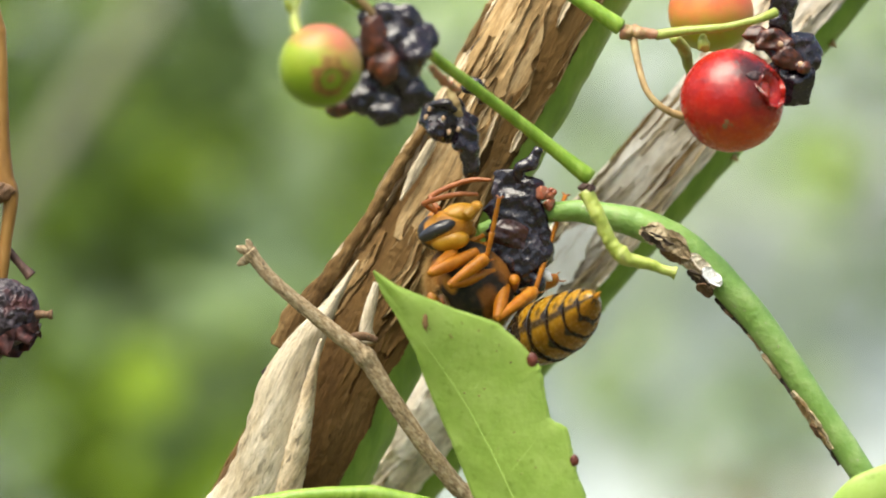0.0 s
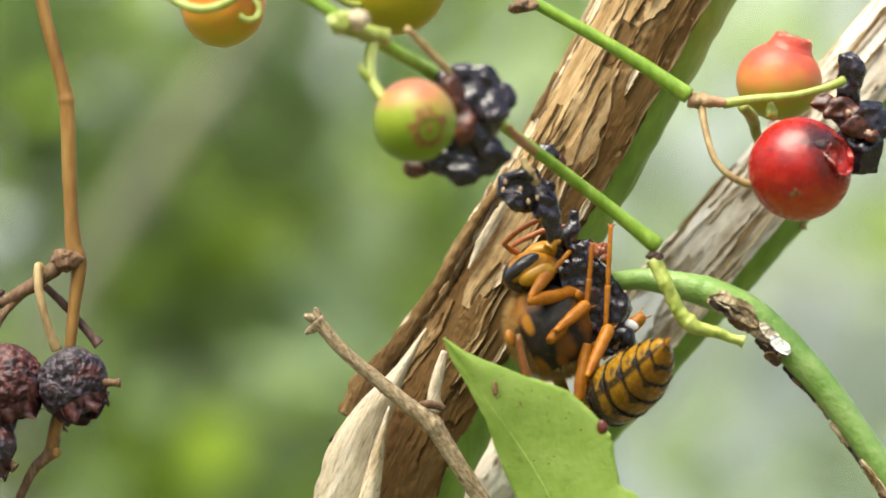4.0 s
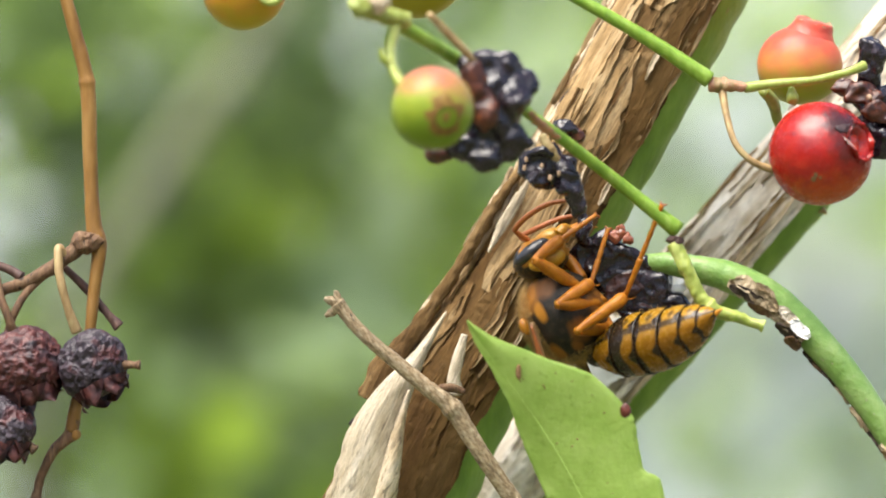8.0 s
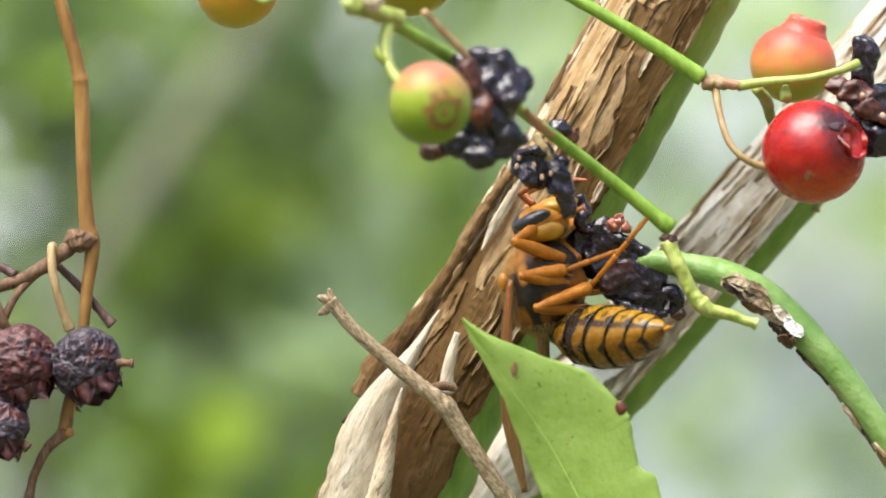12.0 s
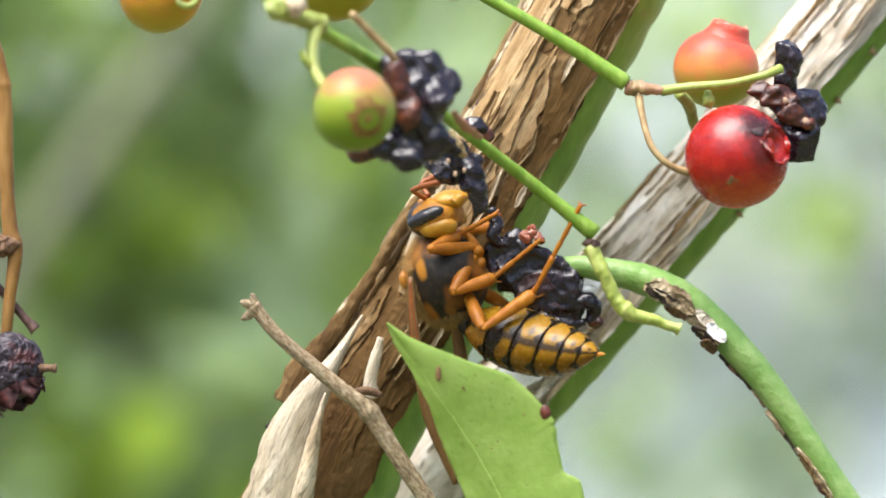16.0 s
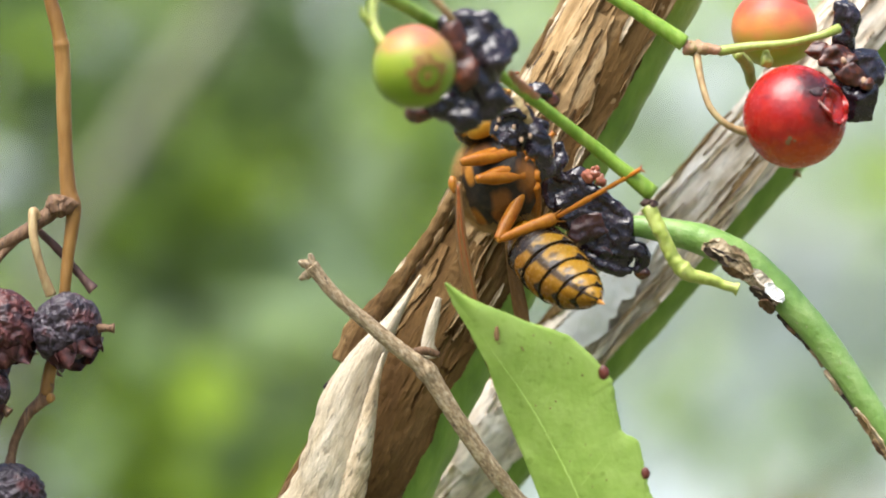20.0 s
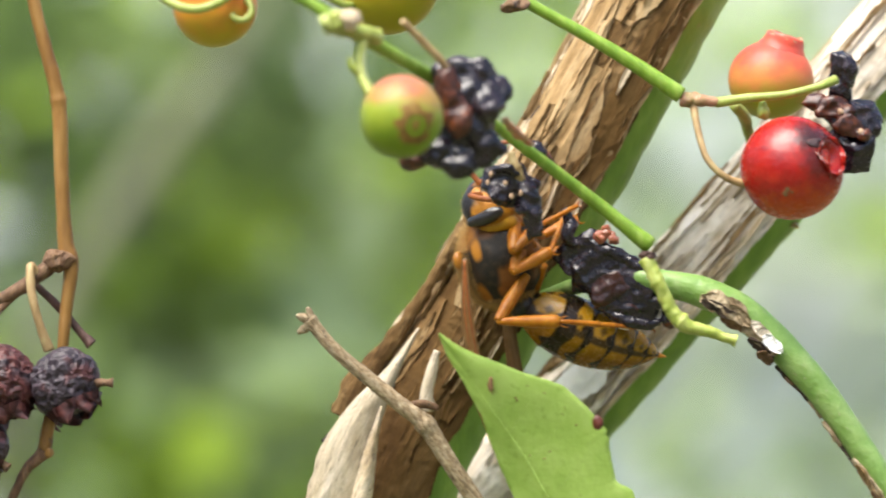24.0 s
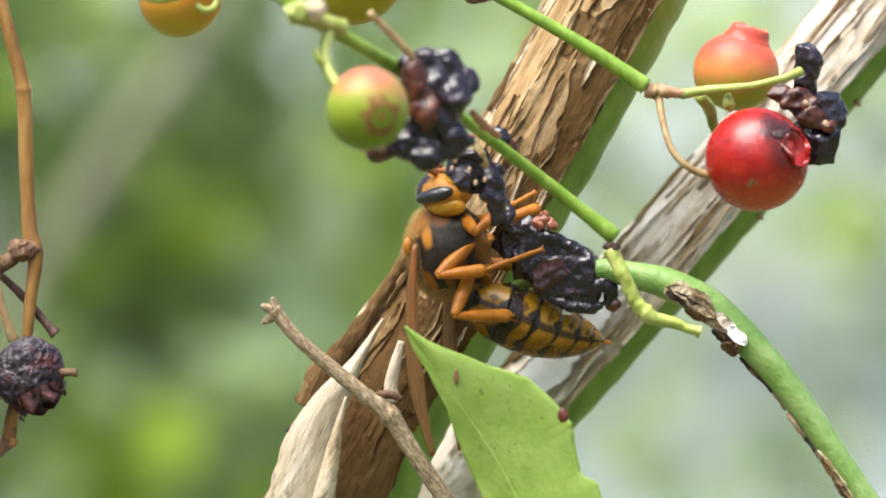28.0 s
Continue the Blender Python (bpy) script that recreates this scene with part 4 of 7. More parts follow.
    for u0, u1, w0, w1 in ((0.53, 0.76, -34, -6), (0.62, 0.88, -64, -40), (0.78, 0.99, -18, 10)):
        part("bark_sheet", bark_plate(pts, fr, 4.3 * MM, u0, u1, w0, w1, 0.8 * MM, 0.3 * MM, rng, 110, 10, 0.16 * MM, 0.07 * MM, 0.2, 120, 5.0, 0.35), BARK_WHITE, second, "broad sheet of bleached bark")
    # the first slab's extreme white is a patch of sun put into colour
    for u0, u1, w0, w1, mat in ((0.37, 0.565, -48, -3, BARK_SUNNY), (0.19, 0.29, -40, 5, BARK_WHITE), (0.22, 0.30, -70, -35, BARK_WHITE)):
        part("inner_bark", bark_plate(pts, fr, 4.3 * MM, u0, u1, w0, w1, 1.15 * MM, 0.4 * MM, rng, 40, 8, 0.2 * MM, 0.1 * MM), mat, second, "bleached inner bark, the long slab whitened as if struck by sun")


def build_twig():
    root = thing("twig", (0.01047, -0.00300, -0.02814), "dry grey-brown twig with a snapped end", "twig")
    part("stem", tube([(-0.00995, -0.00600, -0.00502), (-0.00762, -0.00600, -0.00778), (-0.00444, -0.00560, -0.01054), (-0.00125, -0.00530, -0.01319), (0.00087, -0.00500, -0.01489), (0.00353, -0.00460, -0.01904), (0.00646, -0.00400, -0.02331), (0.00913, -0.00350, -0.02679), (0.01207, -0.00300, -0.03080), (0.01482, 0.00000, -0.04594), (-0.00463, 0.03000, -0.08197), (-0.02744, 0.03800, -0.09157)],
                      [0.62 * MM, 0.62 * MM, 0.68 * MM, 0.75 * MM, 0.88 * MM, 0.8 * MM, 0.82 * MM, 0.86 * MM, 0.9 * MM, 1.0 * MM, 1.1 * MM, 1.2 * MM], 260, 26, 0.08, 0.4, 4, swell=((0.366, 0.18, 0.014), (0.0, 0.25, 0.014))), TWIG, root)
    for k, (a, b) in enumerate((((-0.00974, -0.00600, -0.00524), (-0.01005, -0.00630, -0.00386)), ((-0.01016, -0.00600, -0.00502), (-0.01111, -0.00620, -0.00460)), ((-0.00984, -0.00600, -0.00550), (-0.01101, -0.00560, -0.00630)))):
        part("snapped_end", tube([a, Vector(a).lerp(Vector(b), 0.6), b], [0.5 * MM, 0.38 * MM, 0.2 * MM], 10, 10, 0.3, 0.5, k), TWIG, root)
    part("bud_scar", tube([(-0.00072, -0.00500, -0.01320), (0.00060, -0.00530, -0.01298), (0.00204, -0.00500, -0.01341)], [0.25 * MM, 0.45 * MM, 0.3 * MM], 14, 10, 0.3, 0.5, 8), DRY_STALK, root)


def build_leaf():
    root = thing("leaf", (0.01865, -0.01400, -0.03859), "fresh green leaf with an insect-bitten edge and brown spots", "leaf")
    axis = [(0.00220, -0.01500, -0.00661), (0.00607, -0.01500, -0.01224), (0.01069, -0.01400, -0.01905), (0.01526, -0.01350, -0.02816), (0.01868, -0.01300, -0.03761), (0.02108, -0.01200, -0.04658)]
    n, m = 300, 26
    pts = spline(axis, n)
    fr = frames_along(pts)
    # half width in millimetres from the pointed tip to the stalk, on the full side and on the side folded back
    full = ((0, 0), (0.022, 0.28), (0.068, 0.9), (0.113, 1.85), (0.16, 3.0), (0.212, 4.25), (0.255, 5.5), (0.295, 6.6), (0.33, 7.05), (0.363, 7.4), (0.41, 7.75), (0.432, 7.4),
            (0.452, 6.95), (0.475, 6.6), (0.49, 6.35), (0.503, 6.5), (0.511, 7.0), (0.52, 7.3), (0.552, 6.95), (0.593, 6.35), (0.64, 6.3), (0.72, 5.8), (0.8, 4.6), (0.9, 2.6), (1, 0.4))
    back = ((0, 0), (0.02, 0.25), (0.055, 0.5), (0.158, 0.72), (0.242, 1.1), (0.30, 1.8), (0.363, 2.4), (0.487, 3.0), (0.56, 3.3), (0.7, 3.2), (0.85, 2.0), (1, 0.4))

    def width(table, u):
        for (u0, w0), (u1, w1) in zip(table, table[1:]):
            if u <= u1:
                return (w0 + (w1 - w0) * (u - u0) / (u1 - u0)) * MM

    def on_blade(i, g, lift=0.0):
        """The blade's surface at step i of its length; g from -1 at the folded edge to 1 at the full one."""
        u = i / n
        t, a, b = fr[i]
        b = b if b.x > 0 else -b
        if g > 0:
            w = width(full, u) * (1 - 0.022 * max(0, noise.noise(Vector((u * 90, 3, 0)))) - 0.012 * noise.noise(Vector((u * 260, 7, 0))))
            q = pts[i] + b * (g * w) + a * (0.0016 * g - 0.0014 * g * g)
        else:
            w = width(back, u) * (1 - 0.05 * max(0, noise.noise(Vector((u * 70, 9, 0)))))
            q = pts[i] + b * (g * w) - a * (abs(g) * w * 0.45)
        return q + a * (0.12 * MM * noise.noise(q * 300) + 0.05 * MM * math.sin(u * 60 + abs(g) * 5) * abs(g) + lift)
    vs = [on_blade(i, j / m * 2 - 1) for i in range(n + 1) for j in range(m + 1)]
    fs = []
    for i in range(n):
        for j in range(m):
            k = i * (m + 1) + j
            fs.append((k, k + 1, k + m + 2, k + m + 1))
    blade = mesh_part("blade", vs, fs, LEAF, root)
    s = blade.modifiers.new("thickness", "SOLIDIFY")
    s.thickness, s.offset = 0.2 * MM, 0.0
    part("midrib", tube([on_blade(i, 0.0, 0.09 * MM) for i in range(30, 290, 8)], [0.02 * MM, 0.05 * MM, 0.09 * MM], 80, 8), LEAF_VEIN, root, "pale midrib")
    for i in range(70, 230, 24):
        part("vein", tube([on_blade(i - round(20 * q), q, 0.08 * MM) for q in (0.0, 0.15, 0.3, 0.45, 0.6, 0.75, 0.88)], [0.035 * MM, 0.03 * MM, 0.022 * MM], 40, 6), LEAF_VEIN, root)
    rng = random.Random(15)
    for k in range(22):
        part("speck", ball(on_blade(rng.randrange(60, 240), rng.uniform(0.05, 0.85), 0.1 * MM), rng.uniform(0.05, 0.11) * MM, 2, k, 0.2, 0.3, scale=(1, 0.5, 1)), SCAR, root)
    for k, (at, size) in enumerate((((0.01679, -0.01620, -0.01485), 0.62), ((0.02067, -0.01560, -0.02415), 0.5))):
        part("brown_spot", ball(at, size * MM, 3, k, 0.15, 0.6, 0.06, 0.3, scale=(0.85, 0.5, 1.1)), SPOT, root, "round dark red-brown spot")
    part("bite_scar", ball((0.00695, -0.01590, -0.01131), 0.55 * MM, 3, 5, 0.25, 0.5, 0.1, 0.3, scale=(0.5, 0.3, 1.35)), SCAR, root, "small pale brown scar")
    part("stalk", tube([(0.02108, -0.01200, -0.04648), (0.02422, -0.00600, -0.05606), (0.01728, 0.01000, -0.07934), (-0.01542, 0.06000, -0.11237)], [0.45 * MM, 0.6 * MM, 0.8 * MM, 1.0 * MM], 30, 10), STEM_GREEN, root)
    global LEAF_THING
    LEAF_THING = root
    low = thing("leaf", (0.04791, -0.01400, -0.03229), "smooth bright green leaf below the cane", "leaf")
    bm = ribbon([(0.04269, -0.01400, -0.03072), (0.04679, -0.01500, -0.02832), (0.05252, -0.01500, -0.02753), (0.05837, -0.01400, -0.02966)], [0.3 * MM, 2.5 * MM, 3.4 * MM, 0.4 * MM], 0.8 * MM, 0.2 * MM, 40, 10)
    part("blade", bm, LEAF, low)


def build_canes():
    # the stalk that carries the two berry branches and ends on the cane
    a = thing("berry_stalk", (0.02179, -0.01000, 0.00020), "fresh green stalk that carries several berries", "plant stem", "green stalks")
    part("stem", tube([(-0.02035, -0.03600, 0.02973), (-0.01229, -0.03600, 0.02521), (-0.00702, -0.03500, 0.02198), (-0.00325, -0.03300, 0.01969), (0.00142, -0.02800, 0.01701), (0.00835, -0.01800, 0.01212), (0.01552, -0.01200, 0.00680), (0.02188, -0.01050, 0.00178)],
                      [0.55 * MM, 0.56 * MM, 0.6 * MM, 0.66 * MM, 0.64 * MM, 0.52 * MM, 0.60 * MM, 0.74 * MM], 90, 16, 0.03, 1.2, 3, swell=((0.99, 0.12, 0.03),)), STEM_GREEN, a)
    part("joint", ball((0.02160, -0.01050, 0.00085), 0.86 * MM, 4, 4, 0.3, 0.8, 0.2, 0.35, scale=(1.0, 0.95, 0.55)), DARK_STALK, a, "dark purplish joint")
    part("stub", tube([(0.02146, -0.01050, 0.00051), (0.02249, -0.01100, -0.00148), (0.02376, -0.01100, -0.00411), (0.02512, -0.01100, -0.00558), (0.02738, -0.01100, -0.00631), (0.02985, -0.01100, -0.00715)],
                      [0.74 * MM, 0.62 * MM, 0.66 * MM, 0.68 * MM, 0.55 * MM, 0.42 * MM], 90, 18, 0.22, 0.7, 6, swell=((0.55, 0.2, 0.06), (0.22, 0.15, 0.05), (1.0, 0.35, 0.03))), STUB_GREEN, a,
         "knobbly yellow-green stub")
    b = thing("berry_stalk", (0.02523, -0.00800, 0.01552), "fresh green stalk ending in a pinkish fork", "plant stem", "green stalks")
    part("stem", tube([(-0.00445, -0.01000, 0.03322), (0.00240, -0.01000, 0.02891), (0.01295, -0.00900, 0.02317), (0.01930, -0.00850, 0.01951), (0.02491, -0.00800, 0.01583)], [0.52 * MM, 0.55 * MM, 0.56 * MM, 0.66 * MM, 0.80 * MM], 60, 16, 0.03, 1.2, 9),
         STEM_GREEN, b)
    part("joint", tube([(0.02481, -0.00800, 0.01552), (0.02592, -0.00800, 0.01541), (0.02724, -0.00800, 0.01531), (0.02840, -0.00800, 0.01510)], [0.62 * MM, 0.7 * MM, 0.6 * MM, 0.45 * MM], 30, 14, 0.4, 0.6, 2), PINK_STALK, b, "pinkish knobbly joint")
    part("stalk", tube([(0.02608, -0.00800, 0.01488), (0.02646, -0.00900, 0.01249), (0.02726, -0.01000, 0.00983), (0.02899, -0.01000, 0.00810), (0.03142, -0.00900, 0.00727)], [0.42 * MM, 0.33 * MM, 0.31 * MM, 0.33 * MM, 0.42 * MM], 40, 10, 0.06, 0.8, 1),
         TAN_STALK, b, "curved pinkish-tan stalk")
    part("stalk", tube([(0.02819, -0.00800, 0.01510), (0.03101, -0.00850, 0.01551), (0.03457, -0.00900, 0.01581), (0.03773, -0.00900, 0.01656), (0.03938, -0.00800, 0.01722)], [0.5 * MM, 0.44 * MM, 0.38 * MM, 0.36 * MM, 0.48 * MM], 40, 12, 0.04, 1, 2),
         STUB_GREEN, b)
    part("stalk", tube([(0.02993, -0.00700, 0.01491), (0.03098, -0.00500, 0.01390), (0.03141, -0.00300, 0.01262), (0.03189, -0.00200, 0.01120)], [0.5 * MM, 0.62 * MM, 0.5 * MM, 0.45 * MM], 20, 12, 0.15, 0.7, 3), STUB_GREEN, b)
    part("bud_scar", ball((0.03262, -0.00800, 0.01426), 0.75 * MM, 3, 2, 0.35, 0.6, scale=(0.8, 0.8, 1.1)), STUB_GREEN, b)
    part("resin_drop", ball((0.00935, -0.01020, 0.02417), 1.0 * MM, 4, 7, 0.5, 0.7, 0.2, 0.3, scale=(1.25, 0.8, 0.6)), DRY_STALK, b, "dark brown crust on the stalk")

    CANE = [(0.01210, 0.00000, -0.00313), (0.01500, -0.00200, -0.00205), (0.01763, -0.00400, -0.00160), (0.02081, -0.00550, -0.00130), (0.02352, -0.00600, -0.00176), (0.02684, -0.00600, -0.00258), (0.03013, -0.00600, -0.00413),
            (0.03284, -0.00600, -0.00629), (0.03549, -0.00600, -0.00900), (0.03807, -0.00600, -0.01201), (0.04055, -0.00600, -0.01548), (0.04312, -0.00600, -0.01936), (0.04580, -0.00600, -0.02330), (0.04970, -0.00600, -0.02950)]
    CANE_R = [0.7 * MM, 0.78 * MM, 0.88 * MM, 1.05 * MM, 1.22 * MM, 1.48 * MM, 1.56 * MM, 1.56 * MM, 1.5 * MM, 1.4 * MM, 1.3 * MM, 1.24 * MM, 1.24 * MM, 1.24 * MM]
    c = thing("cane", (0.01946, -0.00400, -0.00193), "smooth arching green cane with grey-brown scabs", "plant stem")
    part("stem", tube(CANE, CANE_R, 110, 20, 0.03, 1.5, 2), CANE_GREEN, c)
    cpts = spline(CANE, 160)
    cfr = frames_along(cpts)
    rng = random.Random(4)
    for u0, u1, w0, w1, h, mat in ((0.385, 0.50, -12, 52, 0.30, TWIG), (0.39, 0.47, 12, 40, 0.46, BARK_DARK), (0.395, 0.44, -16, 20, 0.42, BARK_PALE), (0.43, 0.505, 0, 34, 0.44, TWIG), (0.44, 0.50, 34, 70, 0.36, DRY_STALK),
                                   (0.49, 0.585, 6, 50, 0.30, TWIG), (0.50, 0.57, -2, 22, 0.46, BARK_WHITE), (0.54, 0.588, 0, 26, 0.55, BARK_SUNNY), (0.52, 0.585, 36, 72, 0.40, BARK_DARK), (0.555, 0.592, 48, 84, 0.62, DRY_STALK),
                                   (0.60, 0.63, 74, 98, 0.16, BARK_DARK), (0.625, 0.65, 70, 96, 0.26, DRY_STALK), (0.648, 0.69, 74, 98, 0.18, BARK_DARK), (0.69, 0.73, 78, 98, 0.13, TWIG),
                                   (0.735, 0.785, 56, 82, 0.26, TWIG), (0.74, 0.775, 66, 92, 0.38, BARK_PALE), (0.785, 0.825, 72, 96, 0.2, BARK_DARK),
                                   (0.812, 0.92, 20, 72, 0.16, BARK_PALE), (0.822, 0.86, 28, 60, 0.24, BARK_MID), (0.855, 0.91, 34, 68, 0.26, BARK_MID), (0.87, 0.90, 40, 58, 0.34, DRY_STALK), (0.83, 0.94, 66, 94, 0.22, BARK_DARK)):
        part("scab", bark_plate(cpts, cfr, CANE_R, u0, u1, w0 - (18 if u0 < 0.6 else 0), w1 - (14 if u0 < 0.6 else 0), h * MM, 0.3 * MM, rng, 26, 7, 0.22 * MM, 0.16 * MM), mat, c, "rough flaking scab", smooth=False)

    d = thing("cane", (0.00864, -0.00800, -0.02970), "slender bright green shoot low down across the stems", "plant stem")
    part("stem", tube([(-0.01813, -0.00800, -0.03268), (-0.01353, -0.00800, -0.02983), (-0.00720, -0.00800, -0.02824), (-0.00139, -0.00800, -0.02770), (0.00283, -0.00800, -0.02791), (0.00864, -0.00800, -0.02949), (0.01197, -0.00800, -0.03213)],
                      [0.7 * MM, 0.72 * MM, 0.75 * MM, 0.75 * MM, 0.8 * MM, 0.75 * MM, 0.7 * MM], 50, 14, 0.03, 1.2, 4, swell=((0.62, 0.15, 0.02),)), STEM_GREEN, d)
    part("bud", tube([(-0.02235, -0.00800, -0.03058), (-0.02140, -0.00800, -0.02925), (-0.02024, -0.00800, -0.02846)], [0.4 * MM, 0.5 * MM, 0.25 * MM], 12, 10, 0.2, 0.6, 2), STUB_GREEN, d)


# ---------------------------------------------------------------- berries
def dir_matrix(d):
    return Vector(d).normalized().to_track_quat("Z", "Y").to_matrix().to_4x4()


def cap(r, angle, rag, seed, lift=0.04 * MM, n=9, m=36, hole=0.0):
    """A thin ragged patch on a ball of radius r, round its +z pole."""
    bm = bmesh.new()
    rings = []
    for i in range(n + 1):
        ring = []
        for k in range(m):
            w = 2 * math.pi * k / m
            lim = angle * (1 + rag * (noise.noise(Vector((math.cos(w) * 1.6, math.sin(w) * 1.6, seed))) + 0.6 * noise.noise(Vector((math.cos(w) * 4, math.sin(w) * 4, seed)))))
            th = hole + (lim - hole) * i / n
            h = r + lift * (1.0 if i < n else -1.0)
            ring.append(bm.verts.new((h * math.sin(th) * math.cos(w), h * math.sin(th) * math.sin(w), h * math.cos(th))))
        rings.append(ring)
    for r0, r1 in zip(rings, rings[1:]):
        for k in range(m):
            bm.faces.new((r0[k], r1[k], r1[(k + 1) % m], r0[(k + 1) % m]))
    return bm


def crown(r, ring_angle, flaps, length, spread, seed, width=0.5):
    """The ring of calyx flaps at a berry's +z pole."""
    rng = random.Random(seed)
    out_list = []
    for k in range(flaps):
        bm = bmesh.new()
        w = 2 * math.pi * (k + rng.uniform(-0.2, 0.2)) / flaps
        L = length * rng.uniform(0.6, 1.3)
        base = Vector((math.sin(ring_angle) * math.cos(w), math.sin(ring_angle) * math.sin(w), math.cos(ring_angle))) * r * 0.99
        out = (Vector((math.cos(w), math.sin(w), 0)) * spread + Vector((0, 0, 1))).normalized()
        tang = Vector((-math.sin(w), math.cos(w), 0))
        wd = r * math.sin(ring_angle) * math.pi / flaps * (1 + width)
        rows = []
        for i in range(5):
            f = i / 4
            c = base + out * L * f + Vector((math.cos(w), math.sin(w), 0)) * (0.25 * L * f * f * rng.uniform(-1, 1))
            h = wd * (1 - f) ** 0.7 + 0.02 * MM
            rows.append([bm.verts.new(c - tang * h), bm.verts.new(c + out.cross(tang) * 0.06 * MM), bm.verts.new(c + tang * h), bm.verts.new(c - out.cross(tang) * 0.12 * MM)])
        for a, b in zip(rows, rows[1:]):
            for i in range(4):
                bm.faces.new((a[i], a[(i + 1) % 4], b[(i + 1) % 4], b[i]))
        bmesh.ops.recalc_face_normals(bm, faces=bm.faces)
        out_list.append(bm)
    return out_list


def calyx(bms, pole, mat, root):
    for bm in bms:
        part("calyx_flap", turned(bm, pole), mat, root, local=True)


def dented(r, pole, dent_angle, depth, sub=5, seed=0, scale=(1, 1, 1), lumps=0.02):
    """A plump berry with a dent at its calyx pole (a direction)."""
    bm = ball((0, 0, 0), r, sub, seed, lumps, 5.0, scale=scale)
    p = Vector(pole).normalized()
    for v in bm.verts:
        a = v.co.normalized().angle(p)
        if a < dent_angle:
            v.co *= 1 - depth * (0.5 + 0.5 * math.cos(math.pi * a / dent_angle))
    return bm


def turned(bm, d, spin=0.0):
    bm.transform(dir_matrix(d) @ Matrix.Rotation(spin, 4, "Z"))
    return bm


def build_berries():
    # red berry with a torn calyx
    pole = (0.76, -0.60, 0.24)
    r = 4.85 * MM
    red = thing("berry", (0.03521, -0.00900, 0.00896), "ripe glossy red berry with a torn, rotting calyx", "berry", "berries")
    part("skin", dented(r, pole, 0.40, 0.30, 6), RED_SKIN, red, local=True)
    calyx(crown(r * 0.97, 0.36, 7, 0.75 * MM, 0.30, 3, 1.1), pole, RED_SKIN, red)
    part("flesh", turned(ball((0, 0, r * 0.74), 1.2 * MM, 4, 2, 0.4, 0.7, 0.2, 0.4, scale=(1, 1, 0.5)), pole), RED_FLESH, red, "moist torn flesh", local=True)
    part("rot_patch", turned(ball((0, 0, r * 0.985), 0.55 * MM, 3, 4, 0.4, 0.5, 0.2, 0.25, scale=(1.6, 1, 0.25)), (0.42, -0.76, 0.46)), ROT, red, "dark wrinkled rotting patch", local=True)
    part("scar", turned(cap(r, 0.055, 0.4, 2.0, 0.08 * MM), (-0.18, -0.84, -0.50)), SCAR, red, "short tan scar", local=True)
    part("scar", turned(cap(r, 0.05, 0.4, 5.0, 0.08 * MM), (-0.14, -0.88, -0.42)), SCAR, red, "short tan scar", local=True)
    part("scar", turned(cap(r, 0.03, 0.4, 6.0, 0.08 * MM), (-0.05, -0.86, -0.46)), SCAR, red, "short tan scar", local=True)
    # coral berry behind it, crown upward
    coral = thing("berry", (0.03400, 0.00400, 0.01756), "half-ripe coral pink berry shading to green below", "berry", "berries")
    part("skin", dented(4.0 * MM, (0.34, -0.1, 1), 0.55, -0.13, 5, 4, scale=(1.03, 1, 0.94)), CORAL_BERRY, coral, local=True)
    part("calyx_neck", turned(tube([(0, 0, 1.8 * MM), (0, 0, 3.0 * MM), (0, 0, 3.7 * MM), (0, 0, 4.5 * MM)], [3.0 * MM, 2.4 * MM, 2.0 * MM, 1.75 * MM], 16, 20, 0.08, 1.2, 3), (0.34, -0.1, 1)), CORAL_BERRY, coral,
         "swollen pinkish neck of the calyx", local=True)
    calyx(crown(4.5 * MM, 0.34, 6, 0.5 * MM, 0.25, 9, 0.8), (0.34, -0.1, 1), PINK_STALK, coral)
    # yellow-orange berry at the top with its calyx tube
    yel = thing("berry", (-0.01823, -0.02000, 0.02395), "yellow-orange berry with an open calyx ring", "berry", "berries")
    part("skin", ball((0, 0, 0), 3.9 * MM, 5, 3, 0.03, 4.0), YELLOW_BERRY, yel, local=True)
    ring = bmesh.new()
    tube([Vector((0.0025, -0.0029, -0.0006)) + Vector((math.cos(k * math.pi / 5) * 0.95, math.sin(k * math.pi / 5) * 0.5, math.sin(k * math.pi / 5) * 0.95)) * MM for k in range(11)],
         0.32 * MM, 30, 8, 0.1, 0.6, bm=ring)
    part("calyx", ring, STUB_GREEN, yel, "yellow-green calyx ring", local=True)
    part("stalk", tube([(-0.02545, -0.02300, 0.02794), (-0.02309, -0.02400, 0.02460), (-0.01997, -0.02500, 0.02333), (-0.01705, -0.02500, 0.02436), (-0.01656, -0.02400, 0.02625), (-0.01358, -0.02400, 0.02626)], 0.42 * MM, 40, 10, 0.05, 1.0), STUB_GREEN, yel,
         "curling yellow-green stalk")
    gold = thing("berry", (-0.00241, -0.01800, 0.02592), "golden berry with an orange blush", "berry", "berries")
    part("skin", dented(4.7 * MM, (0.1, -0.9, 0.3), 0.3, 0.06, 5, 6), GOLD_BERRY, gold, local=True)
    part("calyx_scar", turned(cap(4.7 * MM, 0.26, 0.5, 3.0, 0.02 * MM, hole=0.14), (0.1, -0.9, 0.35)), SCAR, gold, "brownish calyx scar", local=True)
    part("stalk", tube([(-0.01155, -0.02300, 0.02589), (-0.00847, -0.02200, 0.02481), (-0.00616, -0.02100, 0.02382), (-0.00488, -0.02000, 0.02438)], 0.38 * MM, 24, 10, 0.05, 1.0), STUB_GREEN, gold)

    bud = thing("flower_bud", (-0.00700, -0.03700, 0.02165), "small pale cream bud on the green stalk", "bud")
